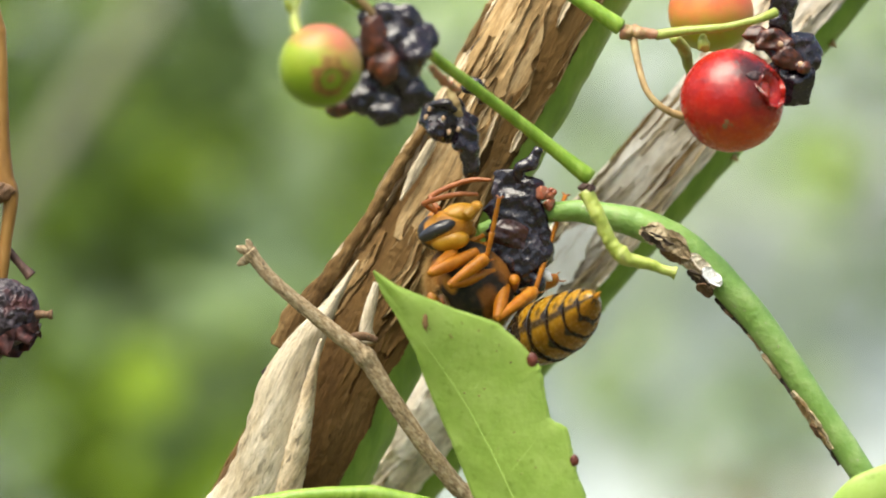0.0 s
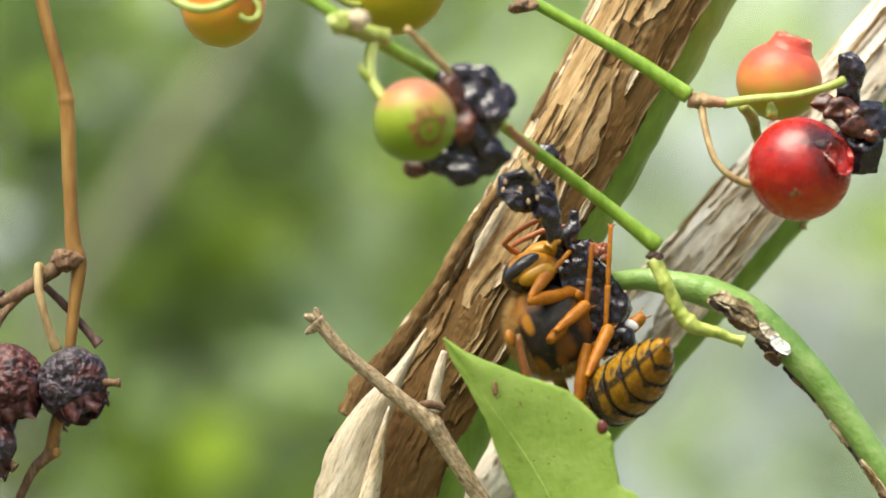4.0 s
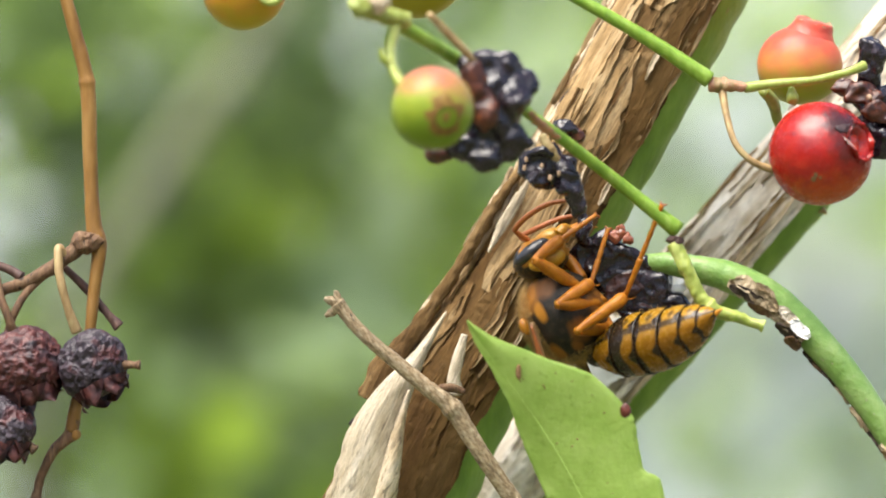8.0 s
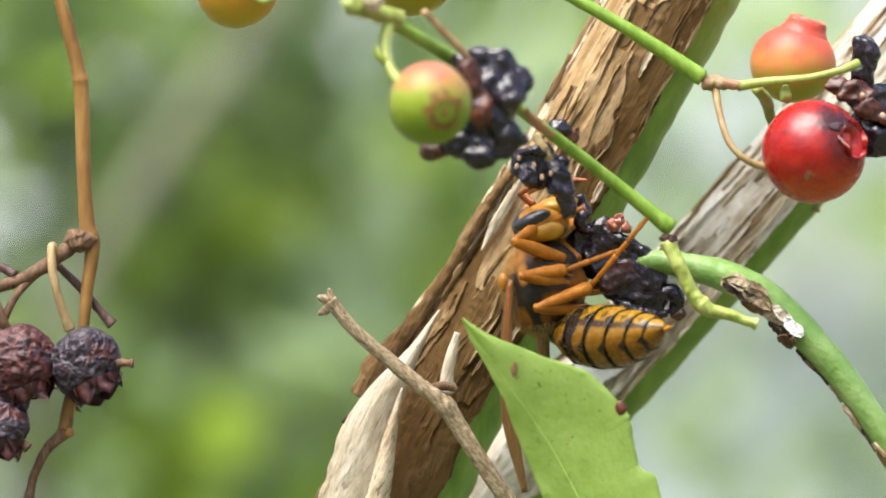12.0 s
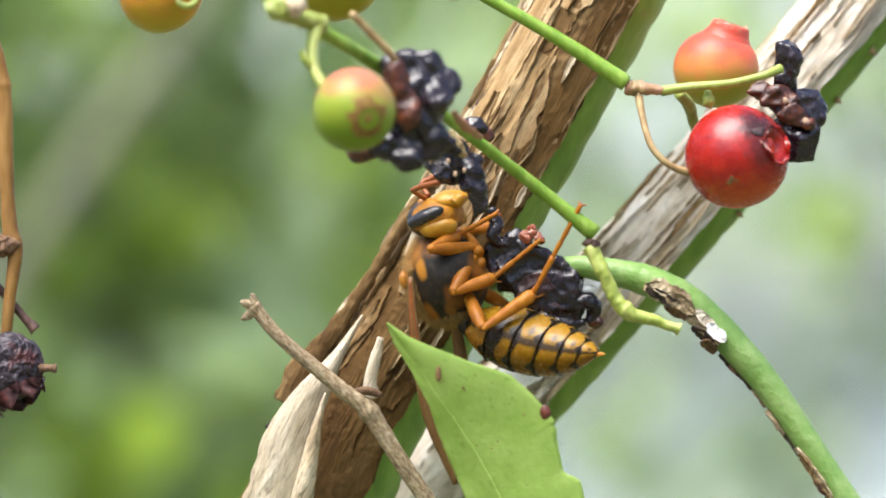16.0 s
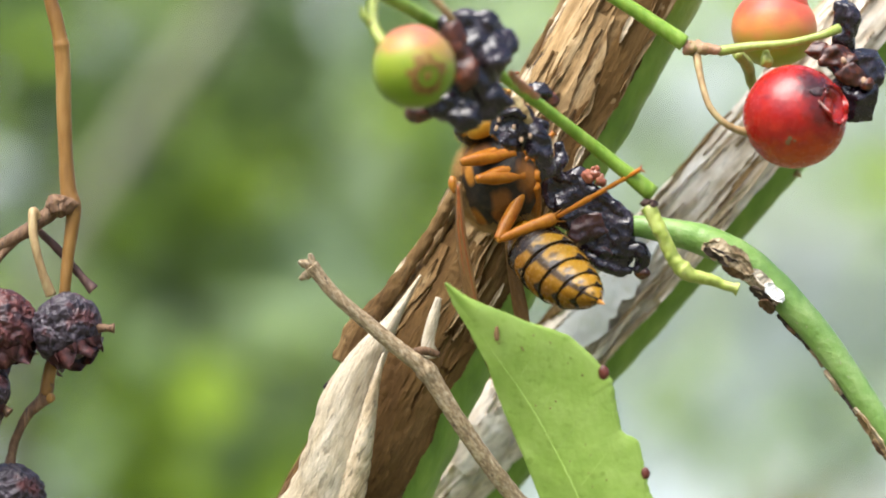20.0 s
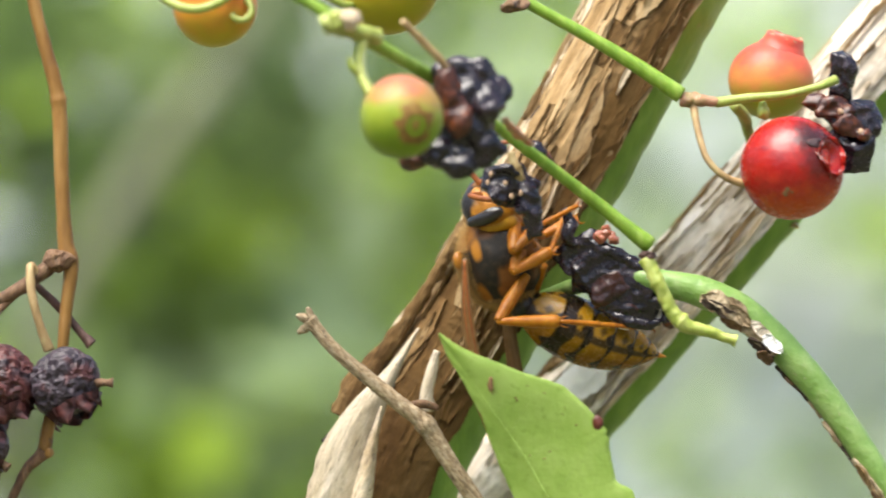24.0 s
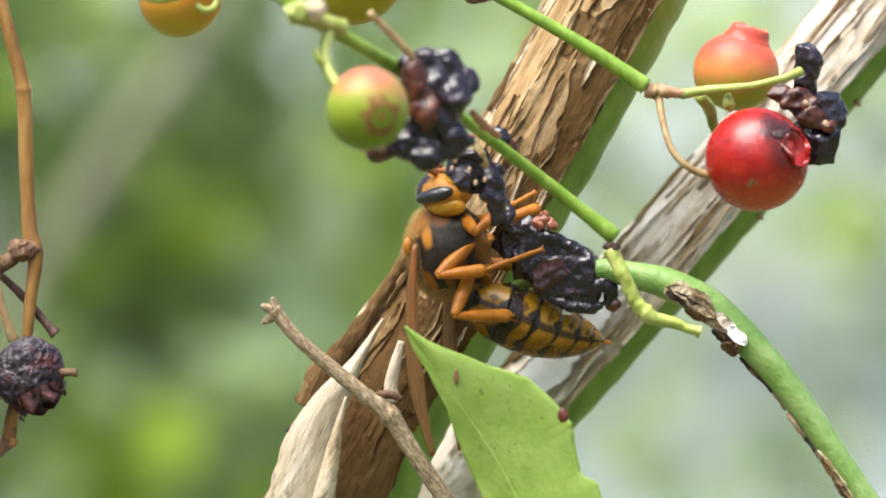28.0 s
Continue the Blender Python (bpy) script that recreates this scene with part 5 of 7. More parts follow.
    part("bud", ball((0, 0, 0), 1.35 * MM, 4, 3, 0.4, 1.0, 0.1, 0.4, scale=(1.1, 0.8, 0.75)), STUB_GREEN, bud, local=True)
    part("bud", ball((0.0014, -0.0006, 0.0002), 0.9 * MM, 4, 6, 0.4, 1.0, 0.1, 0.4), BARK_PALE, bud, local=True)
    part("stalk", tube([(-0.00675, -0.03650, 0.02117), (-0.00475, -0.03500, 0.02073), (-0.00314, -0.03400, 0.02046)], 0.8 * MM, 14, 10, 0.25, 0.8, 3), STUB_GREEN, bud)

    tip = thing("flower_bud", (0.05864, -0.01400, 0.01079), "small cream-coloured withered bud beside the stem", "bud")
    part("bud", ball((0, 0, 0), 1.5 * MM, 4, 8, 0.4, 1.2, 0.1, 0.4, scale=(1.3, 0.7, 0.7)), BARK_PALE, tip, local=True)
    part("stalk", tube([(0.05885, -0.01400, 0.01100), (0.06324, -0.01200, 0.01193), (0.06948, -0.00800, 0.00965)], 0.4 * MM, 14, 8), STUB_GREEN, tip)
    # the near green berry swings on its own stalk; its origin is the stalk's top
    g = thing("green_berry", (-0.00425, -0.03500, 0.01911), "unripe green berry with a pink blush and brown calyx scar", "berry", "berries")
    c = Vector((-0.00096, -0.03700, 0.01262)) - Vector((-0.00425, -0.03500, 0.01911))
    pole = (0.36, -0.90, -0.24)
    sk = part("skin", dented(3.72 * MM, pole, 0.42, 0.06, 5, 2), GREEN_BERRY, g, local=True)
    sk.location = c
    s = part("calyx_scar", turned(cap(3.60 * MM, 0.52, 0.55, 2.0, 0.12 * MM, hole=0.27), pole), STAR, g, "brown star-shaped calyx scar", local=True)
    s.location = c
    s = part("calyx_scar", turned(cap(3.52 * MM, 0.13, 0.5, 6.0, 0.06 * MM), pole), STAR, g, local=True)
    s.location = c
    part("stalk", tube([(-0.00415, -0.03450, 0.02024), (-0.00464, -0.03550, 0.01844), (-0.00453, -0.03650, 0.01640), (-0.00362, -0.03750, 0.01461)], [0.6 * MM, 0.5 * MM, 0.42 * MM, 0.5 * MM], 24, 10, 0.12, 0.8, 5), STUB_GREEN, g)
    part("bract", tube([(-0.00474, -0.03650, 0.01655), (-0.00534, -0.03690, 0.01714), (-0.00554, -0.03700, 0.01794)], [0.4 * MM, 0.3 * MM, 0.15 * MM], 12, 8, 0.2, 0.6, 3), STUB_GREEN, g)


def crumple(name, size, kind):
    t = bpy.data.textures.new(name, kind)
    t.noise_scale = size
    return t


FOLDS = crumple("folds", 2.3 * MM, "CLOUDS")
FOLDS.noise_depth, FOLDS.noise_type = 1, "HARD_NOISE"
CREASES = crumple("creases", 1.5 * MM, "CLOUDS")
CREASES.noise_depth, CREASES.noise_type = 1, "HARD_NOISE"


WIDE_FOLDS = crumple("wide_folds", 4.2 * MM, "CLOUDS")
WIDE_FOLDS.noise_depth, WIDE_FOLDS.noise_type = 1, "HARD_NOISE"


def facets(centre, r, seed, scale, count=20):
    """A collapsed skin: a body of flat facets that meet in sharp folds."""
    rng = random.Random(seed)
    bm = bmesh.new()
    for _ in range(count):
        d = Vector((rng.gauss(0, 1), rng.gauss(0, 1), rng.gauss(0, 1))).normalized() * r * rng.uniform(1.05, 1.45)
        bm.verts.new(Vector(centre) + Vector((d.x * scale[0], d.y * scale[1], d.z * scale[2])))
    bmesh.ops.convex_hull(bm, input=bm.verts)
    bmesh.ops.delete(bm, geom=[v for v in bm.verts if not v.link_faces], context="VERTS")
    bmesh.ops.recalc_face_normals(bm, faces=bm.faces)
    return bm


def shrivelled(root, lobes, seed, mats, fold=2.4, crease=0.7, voxel=0.14, folds=None, plump=False, ridges=()):
    """A collapsed, wrinkled berry: lobes of one material grow together into one skin that is crumpled into ridges.
    lobes: (centre mm, radius mm, scale, material); plump: round lobes in place of collapsed ones; ridges: (line mm, radius mm) of folds that stand up."""
    for mi in sorted({q[3] for q in lobes}):
        balls = [ball(Vector(c) * MM, r * MM, 4, seed * 10 + k, 0.3, 1.4, 0.06, 0.6, scale=sc) if plump else facets(Vector(c) * MM, r * MM, seed * 100 + k, sc)
                 for k, (c, r, sc, m) in enumerate(lobes) if m == mi]
        if mi == 0:
            balls += [tube([Vector(p) * MM for p in line], [0.6 * rr * MM, rr * MM, rr * MM, 0.6 * rr * MM], 40, 12, 0.12, 1.2, seed + k) for k, (line, rr) in enumerate(ridges)]
        ob = part("skin" if mi == 0 else "pulp", merge(*balls), mats[mi], root, "" if mi == 0 else "dark red pulp", local=True)
        g = ob.modifiers.new("grown", "REMESH")
        g.voxel_size, g.use_smooth_shade = voxel * MM, True
        for tex, amount in ((folds or FOLDS, fold), (CREASES, crease)):
            d = ob.modifiers.new("crumple", "DISPLACE")
            d.texture, d.strength, d.mid_level, d.texture_coords = tex, -amount * MM, 0.35, "LOCAL"
        e = ob.modifiers.new("softened", "SMOOTH")
        e.factor, e.iterations = 0.5, 3


def build_shrivelled():
    mats = [SHRIVEL, SHRIVEL_RED, ROT]
    a = thing("shrivelled_berry", (0.00351, -0.02900, 0.01219), "black shrivelled berry with red pulp showing, glistening", "berry", "shrivelled berries")
    shrivelled(a, [((-1.9, 0.2, 4.2), 1.15, (1, 0.8, 0.95), 0), ((-0.3, 0, 4.7), 1.2, (1, 0.8, 0.9), 0), ((1.4, 0, 4.0), 1.3, (1, 0.8, 0.95), 0), ((3.2, 0.2, 2.5), 1.25, (1, 0.8, 1), 0), ((1.9, -0.6, 1.1), 1.75, (1, 0.8, 1.1), 0),
                   ((0.9, -0.5, -0.8), 1.5, (1, 0.8, 1.2), 0), ((-1.5, -1.5, 2.5), 1.4, (0.9, 0.6, 1.4), 1), ((-0.6, -1.6, 0.0), 1.4, (1.0, 0.6, 1.4), 1), ((-4.4, 0.2, -3.7), 1.25, (1.2, 0.8, 0.8), 1), ((-2.5, -0.4, -3.0), 1.5, (1, 0.8, 1), 0),
                   ((-0.4, -0.2, -4.1), 1.55, (1.1, 0.8, 0.9), 0), ((1.8, 0, -2.8), 1.5, (1, 0.8, 1.1), 0), ((-2.6, 0.4, 0.6), 1.2, (0.9, 0.8, 1.5), 0), ((0.5, 0.3, 1.6), 2.9, (1, 0.6, 1.35), 0), ((-0.6, 0.2, -2.4), 2.4, (1.3, 0.6, 0.9), 0),
                   ((3.3, 0, -2.9), 0.8, (1.2, 0.8, 0.7), 0)], 3, mats, 0.35, 0.08, plump=True)
    part("stalk", tube([(-0.00199, -0.03300, 0.02080), (-0.00047, -0.03200, 0.01932), (0.00156, -0.03100, 0.01722), (0.00233, -0.03000, 0.01583)], [0.34 * MM, 0.38 * MM, 0.36 * MM, 0.4 * MM], 20, 10, 0.1, 0.9, 3), TAN_STALK, a)
    part("stalk", tube([(0.00720, -0.02700, 0.01209), (0.00842, -0.02400, 0.01087), (0.00989, -0.01900, 0.00993)], [0.3 * MM, 0.42 * MM, 0.3 * MM], 20, 12, 0.5, 0.5, 6, flat=0.6), PINK_STALK, a, "pinkish papery stalk end")
    b = thing("shrivelled_berry", (0.03969, -0.00500, 0.01338), "black crumpled dried berry with dark red pulp", "berry", "shrivelled berries")
    shrivelled(b, [((0.6, 0, 4.8), 1.35, (0.9, 0.8, 1.15), 0), ((0.3, 0.2, 3.1), 1.2, (0.9, 0.8, 1.3), 0), ((-2.0, -0.2, 1.8), 0.95, (1.4, 0.7, 0.8), 1), ((-0.5, -0.9, 1.1), 1.3, (1.5, 0.6, 0.8), 1), ((1.5, 0.1, -0.2), 2.1, (1.15, 0.7, 1), 0),
                   ((3.0, 0, -0.7), 1.3, (0.9, 0.8, 1.2), 0), ((1.6, 0.1, -2.3), 2.1, (1.15, 0.7, 1), 0), ((1.2, -1.5, -0.5), 1.1, (1.4, 0.5, 0.9), 1), ((2.4, -1.6, -1.4), 0.7, (1, 0.6, 0.8), 1)], 21, mats, 0.5, 0.25)
    for k, (x, z) in enumerate(((0.2, 0.9), (2.1, -1.0))):
        sd = part("seed", ball((0, 0, 0), 0.28 * MM, 3, k, 0.2, 0.4, scale=(1, 0.7, 1.1)), SEED, b, local=True)
        sd.location = Vector((x, -2.0, z)) * MM
    # small remnant below the stalk
    c = thing("berry_remnant", (0.00933, -0.01200, 0.00963), "dark purple torn berry skin with pale seeds hanging from a stalk", "berry", "shrivelled berries")
    shrivelled(c, [((0.2, 0, -1.8), 1.7, (1.2, 0.7, 1.1), 0), ((2.0, -0.2, -2.6), 1.4, (0.7, 0.7, 1.5), 0), ((2.6, 0, -4.9), 0.85, (0.7, 0.7, 2.0), 0), ((-0.6, -0.5, -3.0), 1.2, (1, 0.7, 0.9), 0),
                   ((2.0, 0.2, 1.6), 0.9, (1.6, 0.8, 0.7), 0), ((3.2, 0.3, 0.9), 0.5, (1, 0.8, 1.3), 1)], 33, mats, 0.5, 0.2, ridges=[([(0.8, -0.2, -0.8), (2.2, -0.4, -2.6), (3.0, -0.3, -4.6), (3.5, 0, -6.2)], 0.85), ([(-1.6, -0.9, -1.0), (-0.4, -1.2, -0.5), (1.0, -1.1, -1.0)], 0.4)])
    for k, (x, y, z) in enumerate(((-0.2, -1.5, -1.9), (0.6, -1.5, -3.0), (-1.6, -0.8, -1.3), (-1.8, -0.7, -2.1), (1.4, -1.4, -2.6))):
        s = part("seed", ball((0, 0, 0), 0.2 * MM, 3, k, 0.2, 0.4, scale=(1, 0.7, 1.4)), SEED, c, local=True)
        s.location = Vector((x, y, z)) * MM
    part("stalk", tube([(0.00911, -0.01300, 0.01066), (0.00984, -0.01300, 0.00940), (0.01053, -0.01260, 0.00820), (0.01111, -0.01220, 0.00732)], [0.3 * MM, 0.55 * MM, 0.5 * MM, 0.2 * MM], 24, 12, 0.5, 0.5, 2, flat=0.5), TAN_STALK, c, "pale papery stalk")
    # the eaten berry that is held
    d = thing("eaten_berry", (0.01704, -0.00500, -0.00256), "black collapsed berry skin being eaten, glossy and wrinkled", "berry", "shrivelled berries")
    shrivelled(d, [((-2.4, 0, 2.2), 2.0, (1.15, 0.6, 0.95), 0), ((-0.6, 0, 0.9), 2.4, (1.2, 0.55, 1.0), 0), ((1.6, 0.1, -0.9), 2.6, (1.1, 0.5, 1.05), 0), ((3.2, 0, -2.6), 1.8, (1.05, 0.6, 1.0), 0),
                   ((0.3, -0.40, -0.9), 1.55, (1.25, 0.55, 0.95), 3), ((2.2, -0.40, -2.4), 1.1, (1.2, 0.55, 0.9), 3), ((5.6, -0.4, -4.0), 0.55, (1, 0.8, 1), 1)], 57, mats + [MAROON], 0.5, 0.3, 0.10, WIDE_FOLDS, False,
               [([(-3.6, -0.3, 3.5), (-1.2, -0.5, 3.0), (1.4, -0.6, 2.0), (3.3, -0.5, 0.4), (4.2, -0.3, -1.8)], 0.55), ([(3.4, -0.6, -2.4), (4.7, -0.6, -1.9), (5.5, -0.5, -2.6), (5.1, -0.4, -4.0)], 0.7),
                ([(-0.4, -0.4, -3.0), (1.8, -0.5, -3.9), (3.4, -0.5, -4.3), (4.6, -0.4, -4.0)], 0.5), ([(-4.2, 0, 6.6), (-3.7, -0.2, 5.2), (-3.9, -0.4, 4.0), (-3.2, -0.4, 3.0)], 0.6)])
    for k, (x, z, q) in enumerate(((-0.9, 4.0, 0.6), (-0.3, 4.3, 0.5), (0.3, 3.8, 0.55), (-0.6, 4.7, 0.35), (-0.2, 4.9, 0.3))):
        part("pulp", ball((x * MM, -0.8 * MM, z * MM), q * MM, 3, k, 0.5, 0.45, 0.15, 0.25), PULP, d, "pink crumb of pulp", local=True)
    for k, (x, y, z, q) in enumerate(((4.9, -0.3, -0.9, 0.6), (1.4, 0.2, -4.4, 0.45))):
        part("pale_flesh", ball((x * MM, y * MM, z * MM), q * MM, 3, k + 8, 0.3, 0.5, scale=(1.3, 0.6, 0.8)), BARK_SUNNY, d, "white shred of flesh", local=True)
    return a, c, d


def dried_berry(base, r, mat, seed, label, calyx_dir, knob=None):
    ob = thing("dried_berry", base, label, "berry", "dried berries on the vine")
    part("skin", ball((0, 0, 0), r, 6, seed, 0.20, 3.2, 0.075, 0.85, scale=(1.02, 0.95, 0.98), ridged=True), mat, ob, local=True)
    calyx(crown(r * 0.97, 0.80, 8, 1.7 * MM, 0.02, seed, 1.2), calyx_dir, DRIED_PURPLE, ob)
    if knob:
        part("style", tube([Vector(knob) * (r * 0.9), Vector(knob) * (r * 1.25), Vector(knob) * (r * 1.42)], [0.45 * MM, 0.36 * MM, 0.5 * MM], 12, 10, 0.25, 0.6, seed), DRY_STALK, ob, "short dry style", local=True)
    return ob


def build_vine():
    v = thing("dry_vine", (-0.03861, 0.00000, -0.02485), "dry ochre-brown vine with withered fruit stalks", "vine")
    part("stem", tube([(-0.03720, 0.00000, 0.03100), (-0.03565, 0.00000, 0.02359), (-0.03410, 0.00000, 0.01770), (-0.03361, 0.00000, 0.01449), (-0.03339, 0.00000, 0.00753), (-0.03306, 0.00000, 0.00218), (-0.03256, 0.00000, 0.00010), (-0.03306, 0.00000, -0.00420), (-0.03340, 0.00000, -0.00760), (-0.03386, 0.00100, -0.01175), (-0.03466, 0.00000, -0.01452), (-0.03519, 0.00000, -0.01735)],
                      [0.6 * MM, 0.62 * MM, 0.7 * MM, 0.72 * MM, 0.68 * MM, 0.85 * MM, 0.62 * MM, 0.55 * MM, 0.5 * MM, 0.6 * MM, 0.65 * MM], 110, 16, 0.06, 1.5, 3, swell=((0.24, 0.16, 0.012),)), VINE_BROWN, v)
    part("stem_tip", tube([(-0.03487, 0.00000, -0.01575), (-0.03530, 0.00000, -0.01762), (-0.03669, 0.00000, -0.01896), (-0.03775, 0.00000, -0.02084), (-0.03840, 0.00000, -0.02298), (-0.03861, 0.00000, -0.02485)], [0.6 * MM, 0.68 * MM, 0.5 * MM, 0.42 * MM, 0.45 * MM, 0.7 * MM], 40, 12, 0.2, 0.8, 5),
         DRY_STALK, v)
    part("bud_scar", ball((-0.03474, -0.00030, -0.01761), 0.5 * MM, 3, 3, 0.3, 0.5), VINE_BROWN, v)
    part("joint", ball((-0.03389, -0.00060, 0.00068), 1.15 * MM, 4, 8, 0.5, 0.9, 0.2, 0.4, scale=(1.2, 0.9, 1)), DRY_STALK, v, "ragged brown joint")
    part("branch", tube([(-0.03350, 0.00000, 0.00084), (-0.03540, -0.00040, -0.00060), (-0.03764, -0.00050, -0.00221), (-0.04034, 0.00000, -0.00345), (-0.04516, 0.00000, -0.00479)], [0.75 * MM, 0.7 * MM, 0.65 * MM, 0.6 * MM, 0.5 * MM], 40, 12, 0.16, 0.9, 6), DRY_STALK, v)
    part("branch", tube([(-0.03981, 0.00000, -0.00264), (-0.04144, 0.00040, -0.00184), (-0.04467, 0.00060, -0.00078)], [0.5 * MM, 0.45 * MM, 0.4 * MM], 20, 10, 0.15, 0.8, 7), DARK_STALK, v)
    part("stalk", tube([(-0.03560, -0.00050, -0.00114), (-0.03631, -0.00120, 0.00004), (-0.03615, -0.00200, -0.00263), (-0.03540, -0.00200, -0.00556), (-0.03458, -0.00150, -0.00786)], [0.42 * MM, 0.45 * MM, 0.42 * MM, 0.4 * MM, 0.55 * MM], 40, 10, 0.08, 0.9, 8), TAN_STALK, v,
         "bent pinkish-brown stalk")
    part("stalk", tube([(-0.03600, 0.00080, -0.00168), (-0.03398, 0.00100, -0.00361), (-0.03183, 0.00100, -0.00612), (-0.03065, 0.00100, -0.00736)], [0.35 * MM, 0.42 * MM, 0.4 * MM, 0.6 * MM], 30, 10, 0.15, 0.9, 9), DARK_STALK, v)
    part("stalk", tube([(-0.03793, 0.00000, -0.00253), (-0.03950, -0.00050, -0.00424), (-0.04054, -0.00100, -0.00617), (-0.04141, 0.00000, -0.00853)], [0.45 * MM, 0.4 * MM, 0.38 * MM, 0.4 * MM], 26, 10, 0.12, 0.9, 10), DRY_STALK, v)
    part("stalk", tube([(-0.04245, -0.00050, -0.00157), (-0.04184, -0.00150, -0.00424), (-0.04106, -0.00200, -0.00637), (-0.04066, -0.00160, -0.00765)], [0.4 * MM, 0.4 * MM, 0.4 * MM, 0.5 * MM], 26, 10, 0.12, 0.9, 11), DRY_STALK, v)
    dried_berry((-0.03316, -0.00200, -0.01095), 3.25 * MM, DRIED_BLUE, 3, "wrinkled blue-black dried berry on a bent stalk", (0.42, -0.2, -0.88), (1, -0.1, 0.0))
    dried_berry((-0.03963, -0.00100, -0.01108), 3.6 * MM, DRIED_PURPLE, 7, "wrinkled dark purple dried berry", (0.35, -0.1, -0.9))
    dried_berry((-0.04158, -0.00200, -0.01661), 3.0 * MM, DRIED_BLUE, 12, "black withered berry under the purple one", (0.1, -0.2, -1), (0.75, -0.2, -0.55))
    dried_berry((-0.03839, 0.00000, -0.02699), 3.2 * MM, DRIED_BLUE, 17, "black withered berry at the tip of the vine", (0.0, -0.2, -1))


# ---------------------------------------------------------------- hornet
def gaster_skin():
    """Orange-yellow plates with a scalloped black band at the front of each; u round the body, v along one plate."""
    m = material("banded_gaster", [(0.14, 0.052, 0.003), (0.22, 0.090, 0.004), (0.31, 0.140, 0.006)], 0.26, 1.6, bump=0.15, fine=0.2, sss=0.08, spec=0.35, sss_radius=(0.8, 0.4, 0.1))
    n, l = m.node_tree.nodes, m.node_tree.links
    b = n["Principled BSDF"]
    orange = b.inputs["Base Color"].links[0].from_socket
    uv = n.new("ShaderNodeUVMap")
    sep = n.new("ShaderNodeSeparateXYZ")
    l.new(uv.outputs[0], sep.inputs[0])

    def op(kind, x, y=None, z=None):
        o = n.new("ShaderNodeMath")
        o.operation = kind
        for i, q in enumerate((x, y, z)):
            if q is None:
                continue
            if isinstance(q, (int, float)):
                o.inputs[i].default_value = q
            else:
                l.new(q, o.inputs[i])
        return o.outputs[0]
    ang = op("MULTIPLY", sep.outputs[0], 2 * math.pi * 5)
    scallop = op("MULTIPLY", op("COSINE", ang), 0.085)
    nz = n.new("ShaderNodeTexNoise")
    nz.inputs["Scale"].default_value = 900.0
    co = n.new("ShaderNodeTexCoord")
    l.new(co.outputs["Object"], nz.inputs["Vector"])
    wob = op("MULTIPLY_ADD", nz.outputs["Fac"], 0.10, -0.05)
    width = op("MAXIMUM", op("MULTIPLY_ADD", op("ABSOLUTE", op("SUBTRACT", op("FLOOR", sep.outputs[1]), 1.0)), -0.36, 0.52), 0.09)
    edge = op("ADD", op("ADD", scallop, wob), width)
    band = op("SUBTRACT", edge, op("FRACT", sep.outputs[1]))
    f1 = n.new("ShaderNodeMapRange")
    f1.inputs[1].default_value, f1.inputs[2].default_value = -0.03, 0.05
    l.new(band, f1.inputs[0])
    rim = n.new("ShaderNodeMapRange")
    rim.inputs[1].default_value, rim.inputs[2].default_value = 0.94, 0.99
    l.new(op("FRACT", sep.outputs[1]), rim.inputs[0])
    lobe = op("POWER", op("ABSOLUTE", op("COSINE", op("MULTIPLY_ADD", sep.outputs[0], 2 * math.pi * 3, 0.6))), 6.0)
    wedge = n.new("ShaderNodeMapRange")
    wedge.inputs[1].default_value, wedge.inputs[2].default_value = -0.04, 0.06
    l.new(op("ADD", op("SUBTRACT", op("FRACT", sep.outputs[1]), 0.92), op("MULTIPLY", op("ADD", lobe, wob), 0.24)), wedge.inputs[0])
    # a dark seam between back and belly plates, and a dark smudge on each belly plate
    fold = op("ABSOLUTE", op("SUBTRACT", sep.outputs[0], 0.75))
    seam = n.new("ShaderNodeMapRange")
    seam.inputs[1].default_value, seam.inputs[2].default_value = 0.028, 0.012
    l.new(op("ABSOLUTE", op("ADD", op("SUBTRACT", fold, 0.145), op("MULTIPLY", wob, 0.12))), seam.inputs[0])
    smudge = n.new("ShaderNodeMapRange")
    smudge.inputs[1].default_value, smudge.inputs[2].default_value = 0.05, 0.02
    l.new(op("ADD", op("ABSOLUTE", op("SUBTRACT", fold, 0.085)), op("MULTIPLY", op("ABSOLUTE", op("SUBTRACT", op("FRACT", sep.outputs[1]), 0.52)), 0.22)), smudge.inputs[0])
    f1_all = op("MAXIMUM", f1.outputs[0], op("MAXIMUM", op("MULTIPLY", seam.outputs[0], 0.9), op("MULTIPLY", smudge.outputs[0], 0.75)))
    fac = op("MAXIMUM", f1_all, op("MAXIMUM", op("MULTIPLY", rim.outputs[0], 0.7), wedge.outputs[0]))
    # the belly side is yellower
    under = n.new("ShaderNodeMapRange")
    under.inputs[1].default_value, under.inputs[2].default_value = -0.1, -0.75
    l.new(op("SINE", op("MULTIPLY", sep.outputs[0], 2 * math.pi)), under.inputs[0])
    belly = n.new("ShaderNodeMix")
    belly.data_type = "RGBA"
    l.new(under.outputs[0], belly.inputs[0])
    l.new(orange, belly.inputs[6])
    belly.inputs[7].default_value = (0.32, 0.165, 0.009, 1)
    orange = belly.outputs[2]
    mx = n.new("ShaderNodeMix")
    mx.data_type = "RGBA"
    l.new(fac, mx.inputs[0])
    l.new(orange, mx.inputs[6])
    mx.inputs[7].default_value = (0.022, 0.013, 0.006, 1)
    l.new(mx.outputs[2], b.inputs["Base Color"])
    return m


